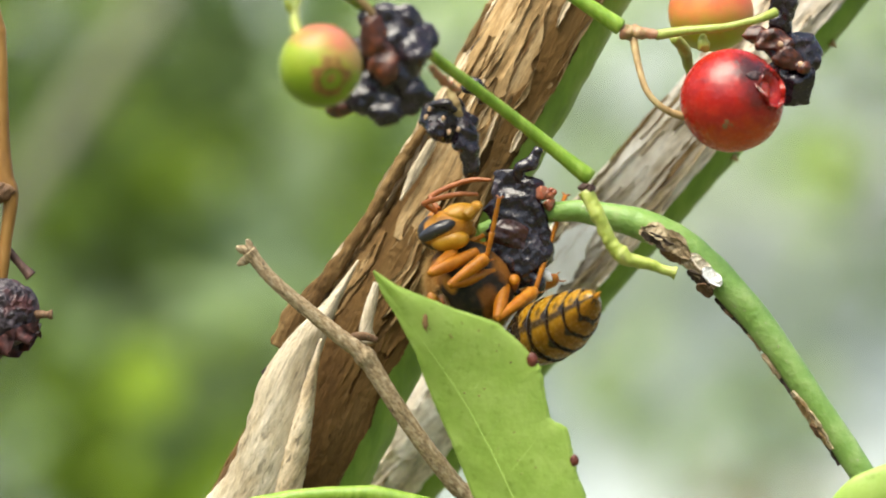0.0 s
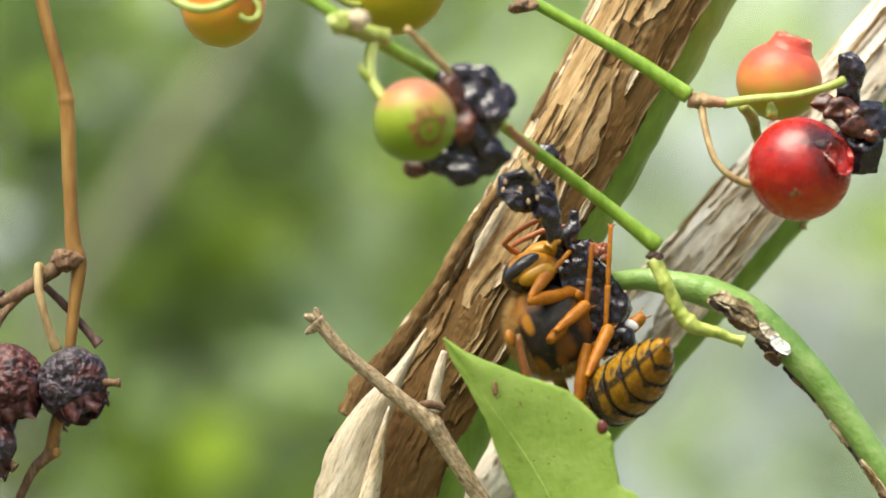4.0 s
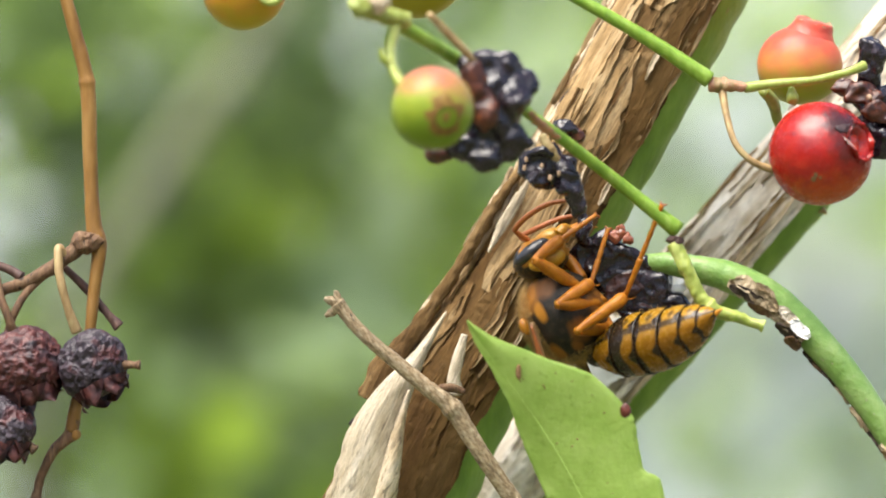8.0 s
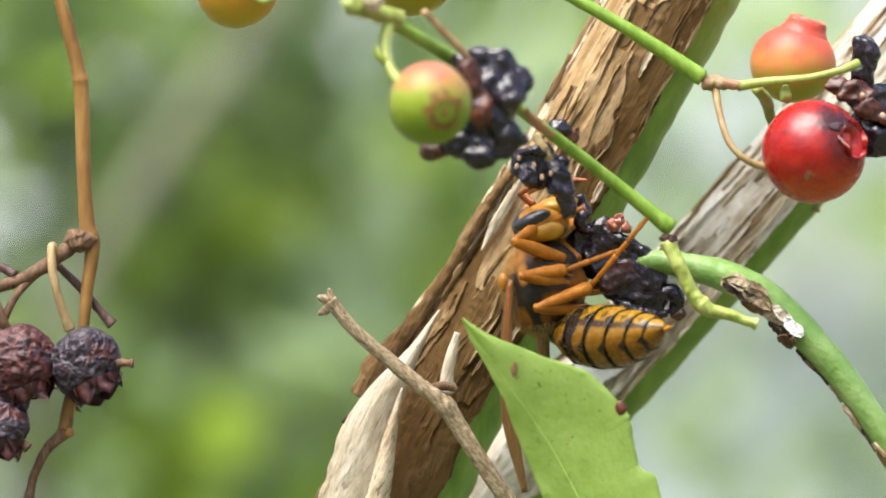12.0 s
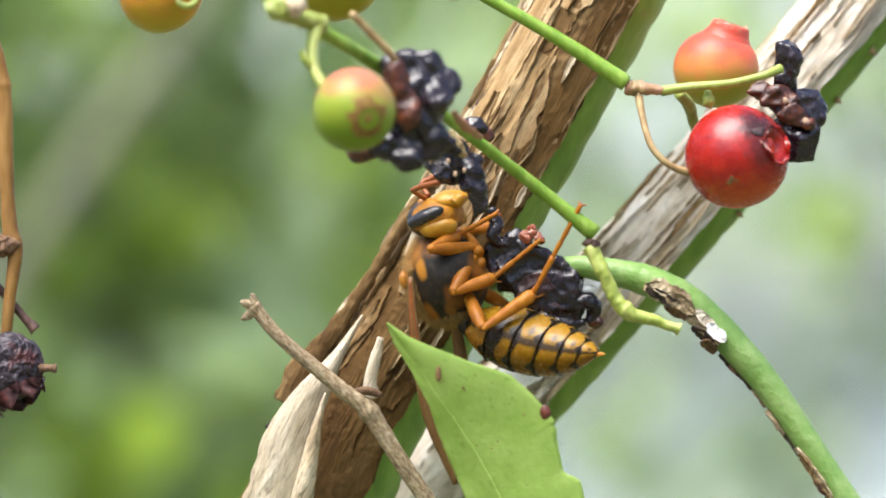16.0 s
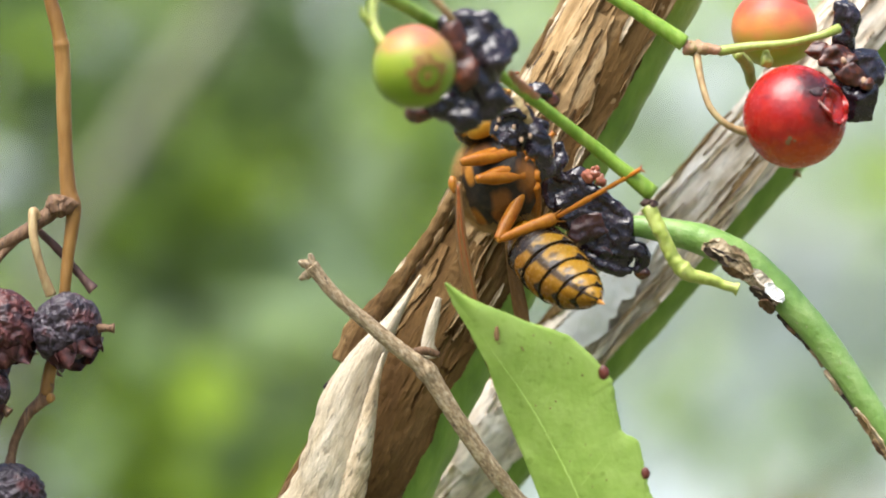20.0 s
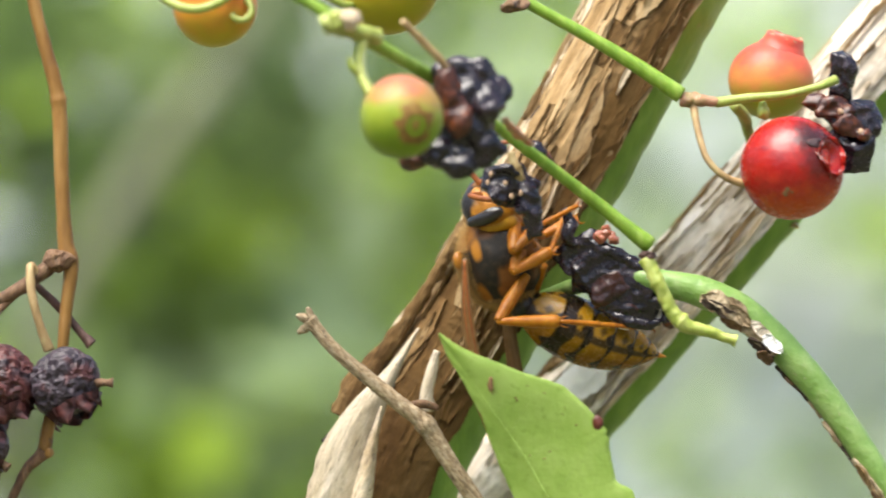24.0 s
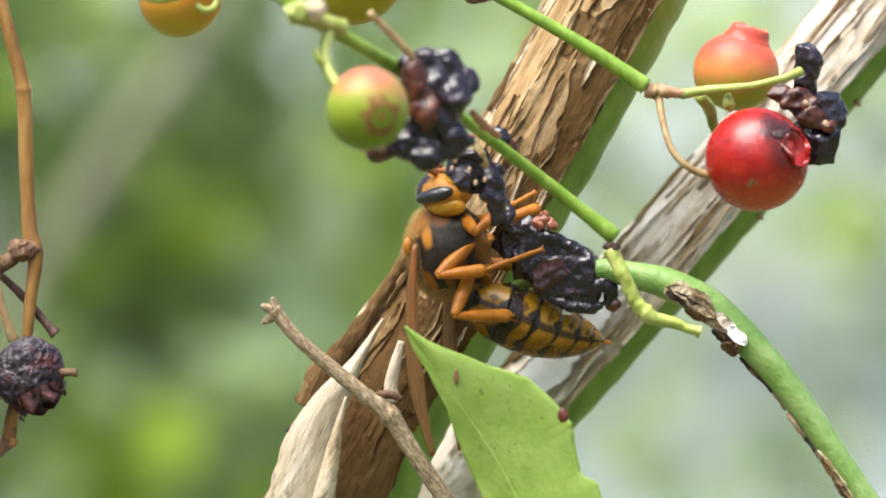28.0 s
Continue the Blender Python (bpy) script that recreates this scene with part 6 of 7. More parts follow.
def gaster_plate(index, x0, x1, r0, r1, z0, z1, segs=48, n=10, flat=0.95):
    """One plate of the hind body from x0 back to x1; the rear rim stands proud of the next plate."""
    bm = bmesh.new()
    uv = bm.loops.layers.uv.new("UVMap")
    rings = []
    for i in range(n + 1):
        f = i / n
        x = x0 + (x1 - x0) * f
        r = r0 + (r1 - r0) * f + 0.12 * MM * math.sin(math.pi * f) + (0.05 * MM if i == n else 0)
        z = z0 + (z1 - z0) * f
        rings.append([bm.verts.new((x, r * math.cos(2 * math.pi * k / segs), z + flat * r * math.sin(2 * math.pi * k / segs))) for k in range(segs)])
    rings.append([bm.verts.new((v.co.x + 0.25 * MM, v.co.y * 0.93, z1 + (v.co.z - z1) * 0.93)) for v in rings[-1]])
    for i in range(n + 1):
        for k in range(segs):
            f = bm.faces.new((rings[i][k], rings[i + 1][k], rings[i + 1][(k + 1) % segs], rings[i][(k + 1) % segs]))
            for lp, (kk, ii) in zip(f.loops, ((k, i), (k, i + 1), (k + 1, i + 1), (k + 1, i))):
                lp[uv].uv = (kk / segs, index + min(ii / n, 0.995))
    bmesh.ops.recalc_face_normals(bm, faces=bm.faces)
    return bm


def hairs(surface, count, length, rng, keep):
    """Short fine hairs on an ellipsoid (half axes in metres), each a thin three-sided spike."""
    bm = bmesh.new()
    made = 0
    while made < count:
        d = Vector((rng.gauss(0, 1), rng.gauss(0, 1), rng.gauss(0, 1))).normalized()
        if not keep(d):
            continue
        p = Vector((d.x * surface[0], d.y * surface[1], d.z * surface[2]))
        nrm = Vector((d.x / surface[0], d.y / surface[1], d.z / surface[2])).normalized()
        nrm = (nrm + Vector((rng.gauss(-0.25, 0.3), rng.gauss(0, 0.3), rng.gauss(0, 0.3)))).normalized()
        s = nrm.orthogonal().normalized() * 0.013 * MM
        t = nrm.cross(s).normalized() * 0.013 * MM
        tip = bm.verts.new(p + nrm * length * rng.uniform(0.5, 1.2))
        base = [bm.verts.new(p + s), bm.verts.new(p - s * 0.5 + t * 0.87), bm.verts.new(p - s * 0.5 - t * 0.87)]
        for i in range(3):
            bm.faces.new((base[i], base[(i + 1) % 3], tip))
        made += 1
    return bm


NECK = Vector((4.1, 0, -0.3)) * MM
WAIST = Vector((-4.4, 0, -0.9)) * MM
COXA = {"front": Vector((2.4, 1.3, -2.8)) * MM, "mid": Vector((0.2, 1.6, -3.0)) * MM, "hind": Vector((-2.3, 1.6, -2.7)) * MM}
THIGH = {"front": 5.2 * MM, "mid": 4.6 * MM, "hind": 5.2 * MM}
SHIN = {"front": 4.0 * MM, "mid": 4.5 * MM, "hind": 5.8 * MM}
FOOT = {"front": 4.3 * MM, "mid": 5.6 * MM, "hind": 9.6 * MM}


def build_hornet():
    """Built round the middle of its thorax: x forward, y to its left, z to its back."""
    rng = random.Random(9)
    h = thing("hornet", (0, 0, 0), "yellow and black hornet clinging to a shrivelled berry, feeding", "insect")
    part("thorax", ball((0, 0, 0), 1 * MM, 5, 3, 0.06, 2.0, scale=(4.5, 3.6, 3.95)), THORAX_SKIN, h, "hairy black-brown thorax", local=True)
    for s in (-1, 1):
        part("wing_base", ball((0.8 * MM, s * 3.0 * MM, 2.8 * MM), 1 * MM, 3, 9, 0.1, 1.0, scale=(0.9, 0.5, 0.5)), CHITIN_ORANGE, h, local=True)
    fz = part("hair", hairs((4.5 * MM, 3.6 * MM, 3.95 * MM), 7000, 0.8 * MM, rng, lambda d: d.z > 0.35 or d.x < -0.75), FUZZ, h, "short golden hair", local=True)
    fz["kind"] = "stuff"
    for s in (-1, 1):
        wing = part("wing", ribbon([Vector((0.9, s * 3.75, 1.7)) * MM, Vector((-4.5, s * 4.1, 2.6)) * MM, Vector((-12, s * 3.9, 3.2)) * MM, Vector((-19, s * 3.2, 2.8)) * MM],
                                   [0.3 * MM, 0.6 * MM, 0.85 * MM, 0.3 * MM], 0.15 * MM, 0.05 * MM, 40, 6, 0.03 * MM), WING, h, "folded amber wing", local=True)
        for k in (-0.6, 0.2):
            part("vein", tube([Vector((0.7, s * 3.8, 1.75)) * MM, Vector((-4.5, s * 4.2, 2.65 + 0.6 * k)) * MM, Vector((-12, s * 4.0, 3.25 + 0.8 * k)) * MM],
                              [0.16 * MM, 0.10 * MM, 0.05 * MM], 24, 6), ANTENNA, wing, local=True)

    head = part("head", ball((1.75 * MM, 0, 0), 1 * MM, 5, 4, 0.04, 2.0, scale=(1.9, 2.95, 2.7)), HEAD_SKIN, h, "orange-yellow head with black markings", local=True)
    head.location = NECK
    part("clypeus", ball((3.1 * MM, 0, -1.5 * MM), 1 * MM, 4, 5, 0.04, 1.5, scale=(1.0, 1.75, 1.7)), CHITIN_YELLOW, head, "bright yellow face plate", local=True)
    part("brow", ball((3.0 * MM, 0, 0.9 * MM), 1 * MM, 4, 5, 0.04, 1.5, scale=(0.7, 0.85, 0.7)), CHITIN_ORANGE, head, local=True)
    for s in (-1, 1):
        part("eye", ball((2.15 * MM, s * 2.2 * MM, 0.35 * MM), 1 * MM, 4, 2, 0.05, 1.5, scale=(0.78, 0.9, 1.9), turn=Euler((0, radians(-16), 0))), EYE, head, "dark elongated compound eye", local=True)
        part("cheek", ball((1.0 * MM, s * 2.05 * MM, -0.6 * MM), 1 * MM, 4, 3, 0.05, 1.5, scale=(1.0, 0.98, 1.85)), CHITIN_YELLOW, head, local=True)
        part("jaw", tube([Vector((3.0, s * 1.4, -2.5)) * MM, Vector((3.4, s * 1.2, -3.1)) * MM, Vector((3.4, s * 0.5, -3.6)) * MM], [0.62 * MM, 0.5 * MM, 0.2 * MM], 14, 10, 0.08, 0.8), CHITIN_YELLOW, head,
             "yellow jaw", local=True)
        part("antenna", tube([Vector((3.7, s * 0.7, 0.5)) * MM, Vector((4.6, s * 1.6, 1.2)) * MM, Vector((4.9, s * 2.2, 1.0)) * MM, Vector((5.3, s * 3.4, -0.6)) * MM, Vector((5.5, s * 4.0, -2.6)) * MM,
                              Vector((5.2, s * 3.9, -4.4)) * MM], [0.27 * MM, 0.24 * MM, 0.27 * MM, 0.27 * MM, 0.25 * MM, 0.16 * MM], 44, 8, 0.04, 0.6, swell=((0.3, 0.15, 0.02),)), ANTENNA, head, "rust-coloured antenna", local=True)
    hh = part("hair", hairs((1.9 * MM, 2.95 * MM, 2.7 * MM), 500, 0.4 * MM, rng, lambda d: d.x < 0.3), FUZZ, head, local=True)
    hh["kind"], hh.location = "stuff", (1.75 * MM, 0, 0)

    skin = gaster_skin()
    g = part("hind_body", ball((-0.4 * MM, 0, 0), 1 * MM, 4, 3, 0.03, 2.0, scale=(1.2, 1.35, 1.3)), CHITIN_BLACK, h, "banded orange and black hind body", local=True)
    g.location = WAIST
    xs = [-0.6, -3.6, -6.4, -8.9, -11.0, -12.6, -14.0]
    rs = [1.4, 2.95, 3.15, 2.9, 2.35, 1.55, 0.25]
    zs = [0.0, -0.25, -0.45, -0.75, -1.25, -1.8, -2.5]
    for i in range(6):
        part("plate", gaster_plate(i, xs[i] * MM, xs[i + 1] * MM, rs[i] * MM * (0.97 if i else 1), rs[i + 1] * MM, zs[i] * MM, zs[i + 1] * MM), skin, g, local=True)
    hg = part("hair", hairs((6.0 * MM, 3.25 * MM, 3.1 * MM), 260, 0.35 * MM, rng, lambda d: abs(d.x) < 0.8), FUZZ, g, local=True)
    hg["kind"], hg.location = "stuff", (-6.6 * MM, 0, -0.5 * MM)
    part("sting_tip", tube([Vector((-13.7, 0, -2.3)) * MM, Vector((-14.3, 0, -2.6)) * MM, Vector((-14.8, 0, -2.8)) * MM], [0.3 * MM, 0.2 * MM, 0.05 * MM], 8, 8), CHITIN_ORANGE, g, local=True)

    legs = {}
    for s, side in ((-1, "r"), (1, "l")):
        for k in ("front", "mid", "hind"):
            f, t, e = THIGH[k], SHIN[k], FOOT[k]
            thigh = part("thigh", tube([(0, 0, -0.3 * MM), (0, 0, 0.25 * f), (0, 0, 0.65 * f), (0, 0, f)], [0.5 * MM, 0.62 * MM, 0.66 * MM, 0.42 * MM], 26, 12, 0.05, 1.0), LEG_ORANGE, h, "orange leg segment", local=True)
            shin = part("shin", tube([(0, 0, -0.1 * MM), (0, 0, 0.15 * t), (0, 0, 0.55 * t), (0, 0, 0.9 * t), (0, 0, t)], [0.28 * MM, 0.40 * MM, 0.60 * MM, 0.66 * MM, 0.45 * MM], 26, 12, 0.05, 1.0), LEG_ORANGE, h,
                        "swollen orange leg segment", local=True)
            sp = bmesh.new()
            for q in (-1, 1):
                tube([(q * 0.2 * MM, 0, t * 0.95), (q * 0.5 * MM, 0.1 * MM, t * 1.06), (q * 0.6 * MM, 0.12 * MM, t * 1.14)], [0.1 * MM, 0.07 * MM, 0.02 * MM], 6, 6, bm=sp)
            part("spur", sp, LEG_ORANGE, shin, local=True)
            fb = bmesh.new()
            z = 0.0
            for q, w in ((0.42, 0.30), (0.17, 0.27), (0.13, 0.26), (0.11, 0.27), (0.17, 0.24)):
                tube([(0, 0, e * z), (0, 0, e * (z + q * 0.6)), (0, 0, e * (z + q))], [0.2 * MM, w * 0.9 * MM, w * MM], 8, 9, 0.05, 0.5, bm=fb)
                z += q
            foot = part("foot", fb, LEG_ORANGE, h, "slender jointed orange foot", local=True)
            for q in (-1, 1):
                part("claw", tube([(0, 0, e), (q * 0.28 * MM, 0.1 * MM, e + 0.2 * MM), (q * 0.45 * MM, 0.35 * MM, e + 0.2 * MM)], [0.13 * MM, 0.09 * MM, 0.02 * MM], 8, 7), ANTENNA, foot, local=True)
            legs[k + side] = (thigh, shin, foot, k, s)
    return h, head, g, legs


def body_pose(at, angle, turn, tip=0.0):
    """A pose seen from the viewer's side. angle: of the forward way, anticlockwise from the right; turn: degrees by which the
    belly is turned from the profile towards the viewer; tip: degrees by which the front leans towards the viewer."""
    a, w, k = radians(angle), radians(turn), radians(tip)
    toward = Vector((0, -1, 0))
    x = Vector((math.cos(a), 0, math.sin(a))) * math.cos(k) + toward * math.sin(k)
    belly = Vector((math.sin(a), 0, -math.cos(a))) * math.cos(w) + toward * math.sin(w)
    z = -(belly - x * belly.dot(x)).normalized()
    y = z.cross(x)
    m = Matrix((x, y, z)).transposed().to_4x4()
    m.translation = Vector(at)
    return m


def aim(at, to, hint):
    """A pose at at whose z looks to to."""
    z = (to - at).normalized()
    x = (hint - z * hint.dot(z)).normalized()
    m = Matrix((x, z.cross(x), z)).transposed().to_4x4()
    m.translation = at
    return m


def between(table, t, k):
    """Entry k of the table's rows at t seconds, easing from row to row."""
    for a, b in zip(table, table[1:]):
        if t <= b[0]:
            f = max(0.0, (t - a[0]) / (b[0] - a[0]))
            return Vector(a[k]).lerp(Vector(b[k]), f * f * (3 - 2 * f))
    return Vector(table[-1][k])


def motions():
    # seconds; thorax place; its angle, turn and tip; head angle, turn, tip; hind body angle, turn, tip and, where it hangs aside, its place
    rows = [
        (0, (0.01079, -0.00550, -0.00838), 122.3, 18, 0, 100, 12, 8, -163.3, 28, -47.4, (0.01440, -0.00550, -0.01393)),
        (1, (0.01150, -0.00550, -0.00757), 126.2, 18, 0, 105, 12, 42, -131.0, 30, -47.4, (0.01705, -0.00550, -0.01600)),
        (2, (0.01265, -0.00550, -0.00729), 116.1, 22, 0, 100, 22, 58, -118.4, 34, -44.7, (0.01630, -0.00550, -0.01591)),
        (3, (0.01193, -0.00550, -0.00634), 113.5, 20, 0, 108, 10, 8, -128.1, 34, -48.0, (0.01592, -0.00550, -0.01618)),
        (5.5, (0.01195, -0.00550, -0.00601), 111, 25, 0, 108, 5, -12, -176, 12, -35.4),
        (6, (0.01195, -0.00550, -0.00601), 111, 25, 0, 108, 5, -12, -176, 12, -35.4),
        (7, (0.01140, -0.00550, -0.00640), 120.8, 22, 0, 108, 8, 0, -193.3, 12, -39.4),
        (8, (0.01142, -0.00550, -0.00622), 117.3, 25, 0, 110, 5, -12, -172.7, 12, -32.9),
        (9, (0.01073, -0.00550, -0.00611), 113.1, 25, 0, 110, 5, -12, -178.9, 12, -29.8),
        (10, (0.01037, -0.00550, -0.00512), 107.5, 25, 0, 110, 5, -12, -172.1, 12, -29),
        (11, (0.01026, -0.00550, -0.00389), 95.5, 26, 0, 102, 10, -5, 166.3, 24, -37.1),
        (12, (0.01019, -0.00550, -0.00362), 96.1, 26, 0, 98, 10, 0, 168.5, 24, -44.9),
        (13, (0.01009, -0.00550, -0.00400), 96, 26, 0, 104, 12, -8, -187.2, 22, -40),
        (13.5, (0.01009, -0.00550, -0.00400), 96, 26, 0, 104, 12, -8, -187.2, 22, -40),
        (15.5, (0.00823, -0.00380, -0.00238), 104.4, 30, 0, 100, 15, 8, 157.1, 40, -22.8),
        (16, (0.00823, -0.00380, -0.00238), 104.4, 30, 0, 100, 15, 8, 157.1, 40, -22.8),
        (17, (0.00731, -0.00380, -0.00179), 108.9, 30, 0, 122, 15, 15, 152.8, 42, -27.3),
        (18, (0.00649, -0.00380, 0.00029), 114.3, 32, 0, 118, 15, 0, 139.3, 45, -15.8),
        (19, (0.00589, -0.00380, 0.00025), 113, 32, 0, 115, 15, 0, 143.7, 42, -25),
        (20, (0.00749, -0.00380, 0.00275), 103.2, 34, 0, 115, 15, -10, 128.3, 52, -37.1),
        (20.5, (0.00749, -0.00380, 0.00275), 103.2, 34, 0, 115, 15, -10, 122.3, 52, -41.1),
        (21, (0.00801, -0.00380, 0.00371), 95.2, 34, 0, 100, 15, -10, 105.3, 60, -56.3),
        (21.5, (0.00801, -0.00380, 0.00371), 95.2, 34, 0, 100, 15, -10, 105.3, 60, -56.3),
        (23.5, (0.00705, -0.00380, 0.00046), 93.2, 30, 0, 104, 15, 15, 150, 42, -30),
        (24, (0.00804, -0.00380, 0.00051), 102.6, 28, 0, 106, 14, 42, 151.4, 40, 16.72),
        (25, (0.00642, -0.00380, -0.00034), 93.8, 26, 0, 104, 14, 48, 161.1, 40, 16.4),
        (26, (0.00626, -0.00380, 0.00057), 96.7, 26, 0, 102, 14, 42, 149.9, 34, 27.76),
        (27, (0.00547, -0.00380, 0.00061), 99.7, 26, 0, 96, 20, 25, 156.4, 32, 14.24),
        (28, (0.00656, -0.00380, 0.00057), 96.8, 26, 0, 96, 20, 25, 152.9, 32, 16.8),
    ]
    # seconds; knee, ankle and tip of the right front, mid and hind leg
    joints = [
        (0, (0.00693, -0.01010, -0.00712), (0.00908, -0.00790, -0.00530), (0.01178, -0.00490, -0.00375), (0.00877, -0.01010, -0.00818), (0.01233, -0.00915, -0.00557), (0.01355, -0.00915, 0.00023), (0.01324, -0.01010, -0.01135), (0.01541, -0.00790, -0.00981), (0.01896, -0.00490, -0.00244)),
        (1, (0.01046, -0.01010, -0.00759), (0.01235, -0.00804, -0.00472), (0.01463, -0.00559, -0.00198), (0.01309, -0.01010, -0.00812), (0.01499, -0.00790, -0.00525), (0.01474, -0.00790, 0.00082), (0.01608, -0.01010, -0.01234), (0.01694, -0.00790, -0.00896), (0.01693, -0.00490, -0.00263)),
        (2, (0.01225, -0.01010, -0.00825), (0.01389, -0.00790, -0.00538), (0.01526, -0.00615, -0.00169), (0.01488, -0.01010, -0.00825), (0.01600, -0.00790, -0.00644), (0.01549, -0.00790, 0.00043), (0.01750, -0.01010, -0.01194), (0.01678, -0.00790, -0.00908), (0.01556, -0.00490, -0.00275)),
        (3, (0.01114, -0.01010, -0.00499), (0.01235, -0.00790, -0.00343), (0.01375, -0.00490, -0.00133), (0.01377, -0.01010, -0.00721), (0.01567, -0.00790, -0.00502), (0.01516, -0.00790, 0.00058), (0.01728, -0.01010, -0.01185), (0.01709, -0.00790, -0.00872), (0.01587, -0.00490, -0.00186)),
        (5.5, (0.00926, -0.01010, -0.00210), (0.01140, -0.00823, 0.00074), (0.01429, -0.00646, 0.00344), (0.01094, -0.01010, -0.00473), (0.01441, -0.00807, -0.00264), (0.01719, -0.00516, 0.00133), (0.01174, -0.01010, -0.00757), (0.01630, -0.00841, -0.00437), (0.02068, -0.01140, 0.00418)),
        (6, (0.00926, -0.01010, -0.00210), (0.01140, -0.00823, 0.00074), (0.01429, -0.00646, 0.00344), (0.01094, -0.01010, -0.00473), (0.01441, -0.00807, -0.00264), (0.01719, -0.00516, 0.00133), (0.01174, -0.01010, -0.00757), (0.01630, -0.00841, -0.00437), (0.02068, -0.01140, 0.00418)),
        (7, (0.00951, -0.01010, -0.00238), (0.01165, -0.00790, -0.00049), (0.01352, -0.00711, 0.00332), (0.01140, -0.01010, -0.00606), (0.01451, -0.00790, -0.00376), (0.01619, -0.00617, 0.00131), (0.01346, -0.01010, -0.00859), (0.01757, -0.00800, -0.00503), (0.02036, -0.01140, 0.00437)),
        (8, (0.00848, -0.01010, -0.00097), (0.01084, -0.00790, 0.00077), (0.01410, -0.00618, 0.00305), (0.01059, -0.01010, -0.00513), (0.01369, -0.00790, -0.00324), (0.01543, -0.00594, 0.00173), (0.01249, -0.01010, -0.00760), (0.01706, -0.00841, -0.00439), (0.02032, -0.01140, 0.00400)),
        (9, (0.00775, -0.01010, -0.00085), (0.01015, -0.00790, 0.00073), (0.01370, -0.00734, 0.00312), (0.00991, -0.01010, -0.00437), (0.01348, -0.00790, -0.00275), (0.01586, -0.00570, 0.00185), (0.01133, -0.01010, -0.00716), (0.01610, -0.00861, -0.00417), (0.02048, -0.01140, 0.00396)),
        (10, (0.00714, -0.01010, 0.00024), (0.00960, -0.00790, 0.00178), (0.01340, -0.00790, 0.00384), (0.00904, -0.01010, -0.00375), (0.01323, -0.00866, -0.00281), (0.01686, -0.00711, 0.00120), (0.01015, -0.01010, -0.00617), (0.01514, -0.00828, -0.00376), (0.02046, -0.01140, 0.00385)),
        (11, (0.00769, -0.01010, -0.00082), (0.00930, -0.00790, 0.00108), (0.01320, -0.00790, 0.00357), (0.00806, -0.01010, -0.00418), (0.01195, -0.00800, -0.00314), (0.01653, -0.00800, 0.00110), (0.00996, -0.01010, -0.00613), (0.01496, -0.00792, -0.00403), (0.02028, -0.01140, 0.00380)),
        (12, (0.00716, -0.01010, 0.00054), (0.00930, -0.00790, 0.00176), (0.01373, -0.00790, 0.00371), (0.00785, -0.01010, -0.00262), (0.01214, -0.00875, -0.00209), (0.01757, -0.00875, -0.00008), (0.00927, -0.01010, -0.00562), (0.01442, -0.00815, -0.00368), (0.02043, -0.01140, 0.00372)),
        (13, (0.00728, -0.01010, -0.00021), (0.01036, -0.00814, 0.00148), (0.01419, -0.00684, 0.00303), (0.00749, -0.01010, -0.00384), (0.01186, -0.01010, -0.00268), (0.01696, -0.01010, 0.00075), (0.00997, -0.01010, -0.00647), (0.01529, -0.00959, -0.00420), (0.02061, -0.01140, 0.00376)),
        (13.5, (0.00728, -0.01010, -0.00021), (0.01036, -0.00814, 0.00148), (0.01419, -0.00684, 0.00303), (0.00749, -0.01010, -0.00384), (0.01186, -0.01010, -0.00268), (0.01696, -0.01010, 0.00075), (0.00997, -0.01010, -0.00647), (0.01529, -0.00959, -0.00420), (0.02061, -0.01140, 0.00376)),
        (15.5, (0.00655, -0.00840, 0.00032), (0.00874, -0.00620, 0.00138), (0.01261, -0.00620, 0.00350), (0.00872, -0.00840, -0.00374), (0.01261, -0.00652, -0.00237), (0.01721, -0.00652, 0.00139), (0.01152, -0.01000, -0.00712), (0.01585, -0.00920, -0.00412), (0.02045, -0.01140, 0.00420)),
        (16, (0.00655, -0.00840, 0.00032), (0.00874, -0.00620, 0.00138), (0.01261, -0.00620, 0.00350), (0.00872, -0.00840, -0.00374), (0.01261, -0.00652, -0.00237), (0.01721, -0.00652, 0.00139), (0.01152, -0.01000, -0.00712), (0.01585, -0.00920, -0.00412), (0.02045, -0.01140, 0.00420)),
        (17, (0.00638, -0.00840, -0.00058), (0.00981, -0.00840, 0.00190), (0.01235, -0.00540, 0.00345), (0.00791, -0.00840, -0.00417), (0.01174, -0.00692, -0.00228), (0.01671, -0.00692, 0.00095), (0.01134, -0.01000, -0.00723), (0.01576, -0.00920, -0.00381), (0.02032, -0.01140, 0.00418)),
        (18, (0.00557, -0.00840, 0.00302), (0.00824, -0.00620, 0.00499), (0.01112, -0.00511, 0.00802), (0.00625, -0.00840, -0.00194), (0.01054, -0.00779, -0.00068), (0.01567, -0.00779, 0.00323), (0.01032, -0.01000, -0.00564), (0.01531, -0.00920, -0.00301), (0.02022, -0.01140, 0.00393)),
        (19, (0.00416, -0.00840, 0.00260), (0.00702, -0.00675, 0.00488), (0.01012, -0.00505, 0.00739), (0.00758, -0.00840, -0.00120), (0.01106, -0.00620, 0.00049), (0.01373, -0.00514, 0.00532), (0.01006, -0.01000, -0.00558), (0.01487, -0.00920, -0.00311), (0.02022, -0.01140, 0.00414)),
        (20, (0.00414, -0.00840, 0.00471), (0.00754, -0.00643, 0.00558), (0.00939, -0.00343, 0.00752), (0.00557, -0.00840, 0.00313), (0.00935, -0.00620, 0.00420), (0.01275, -0.00320, 0.00742), (0.00753, -0.00840, -0.00257), (0.01317, -0.00840, -0.00040), (0.01971, -0.01140, 0.00342)),
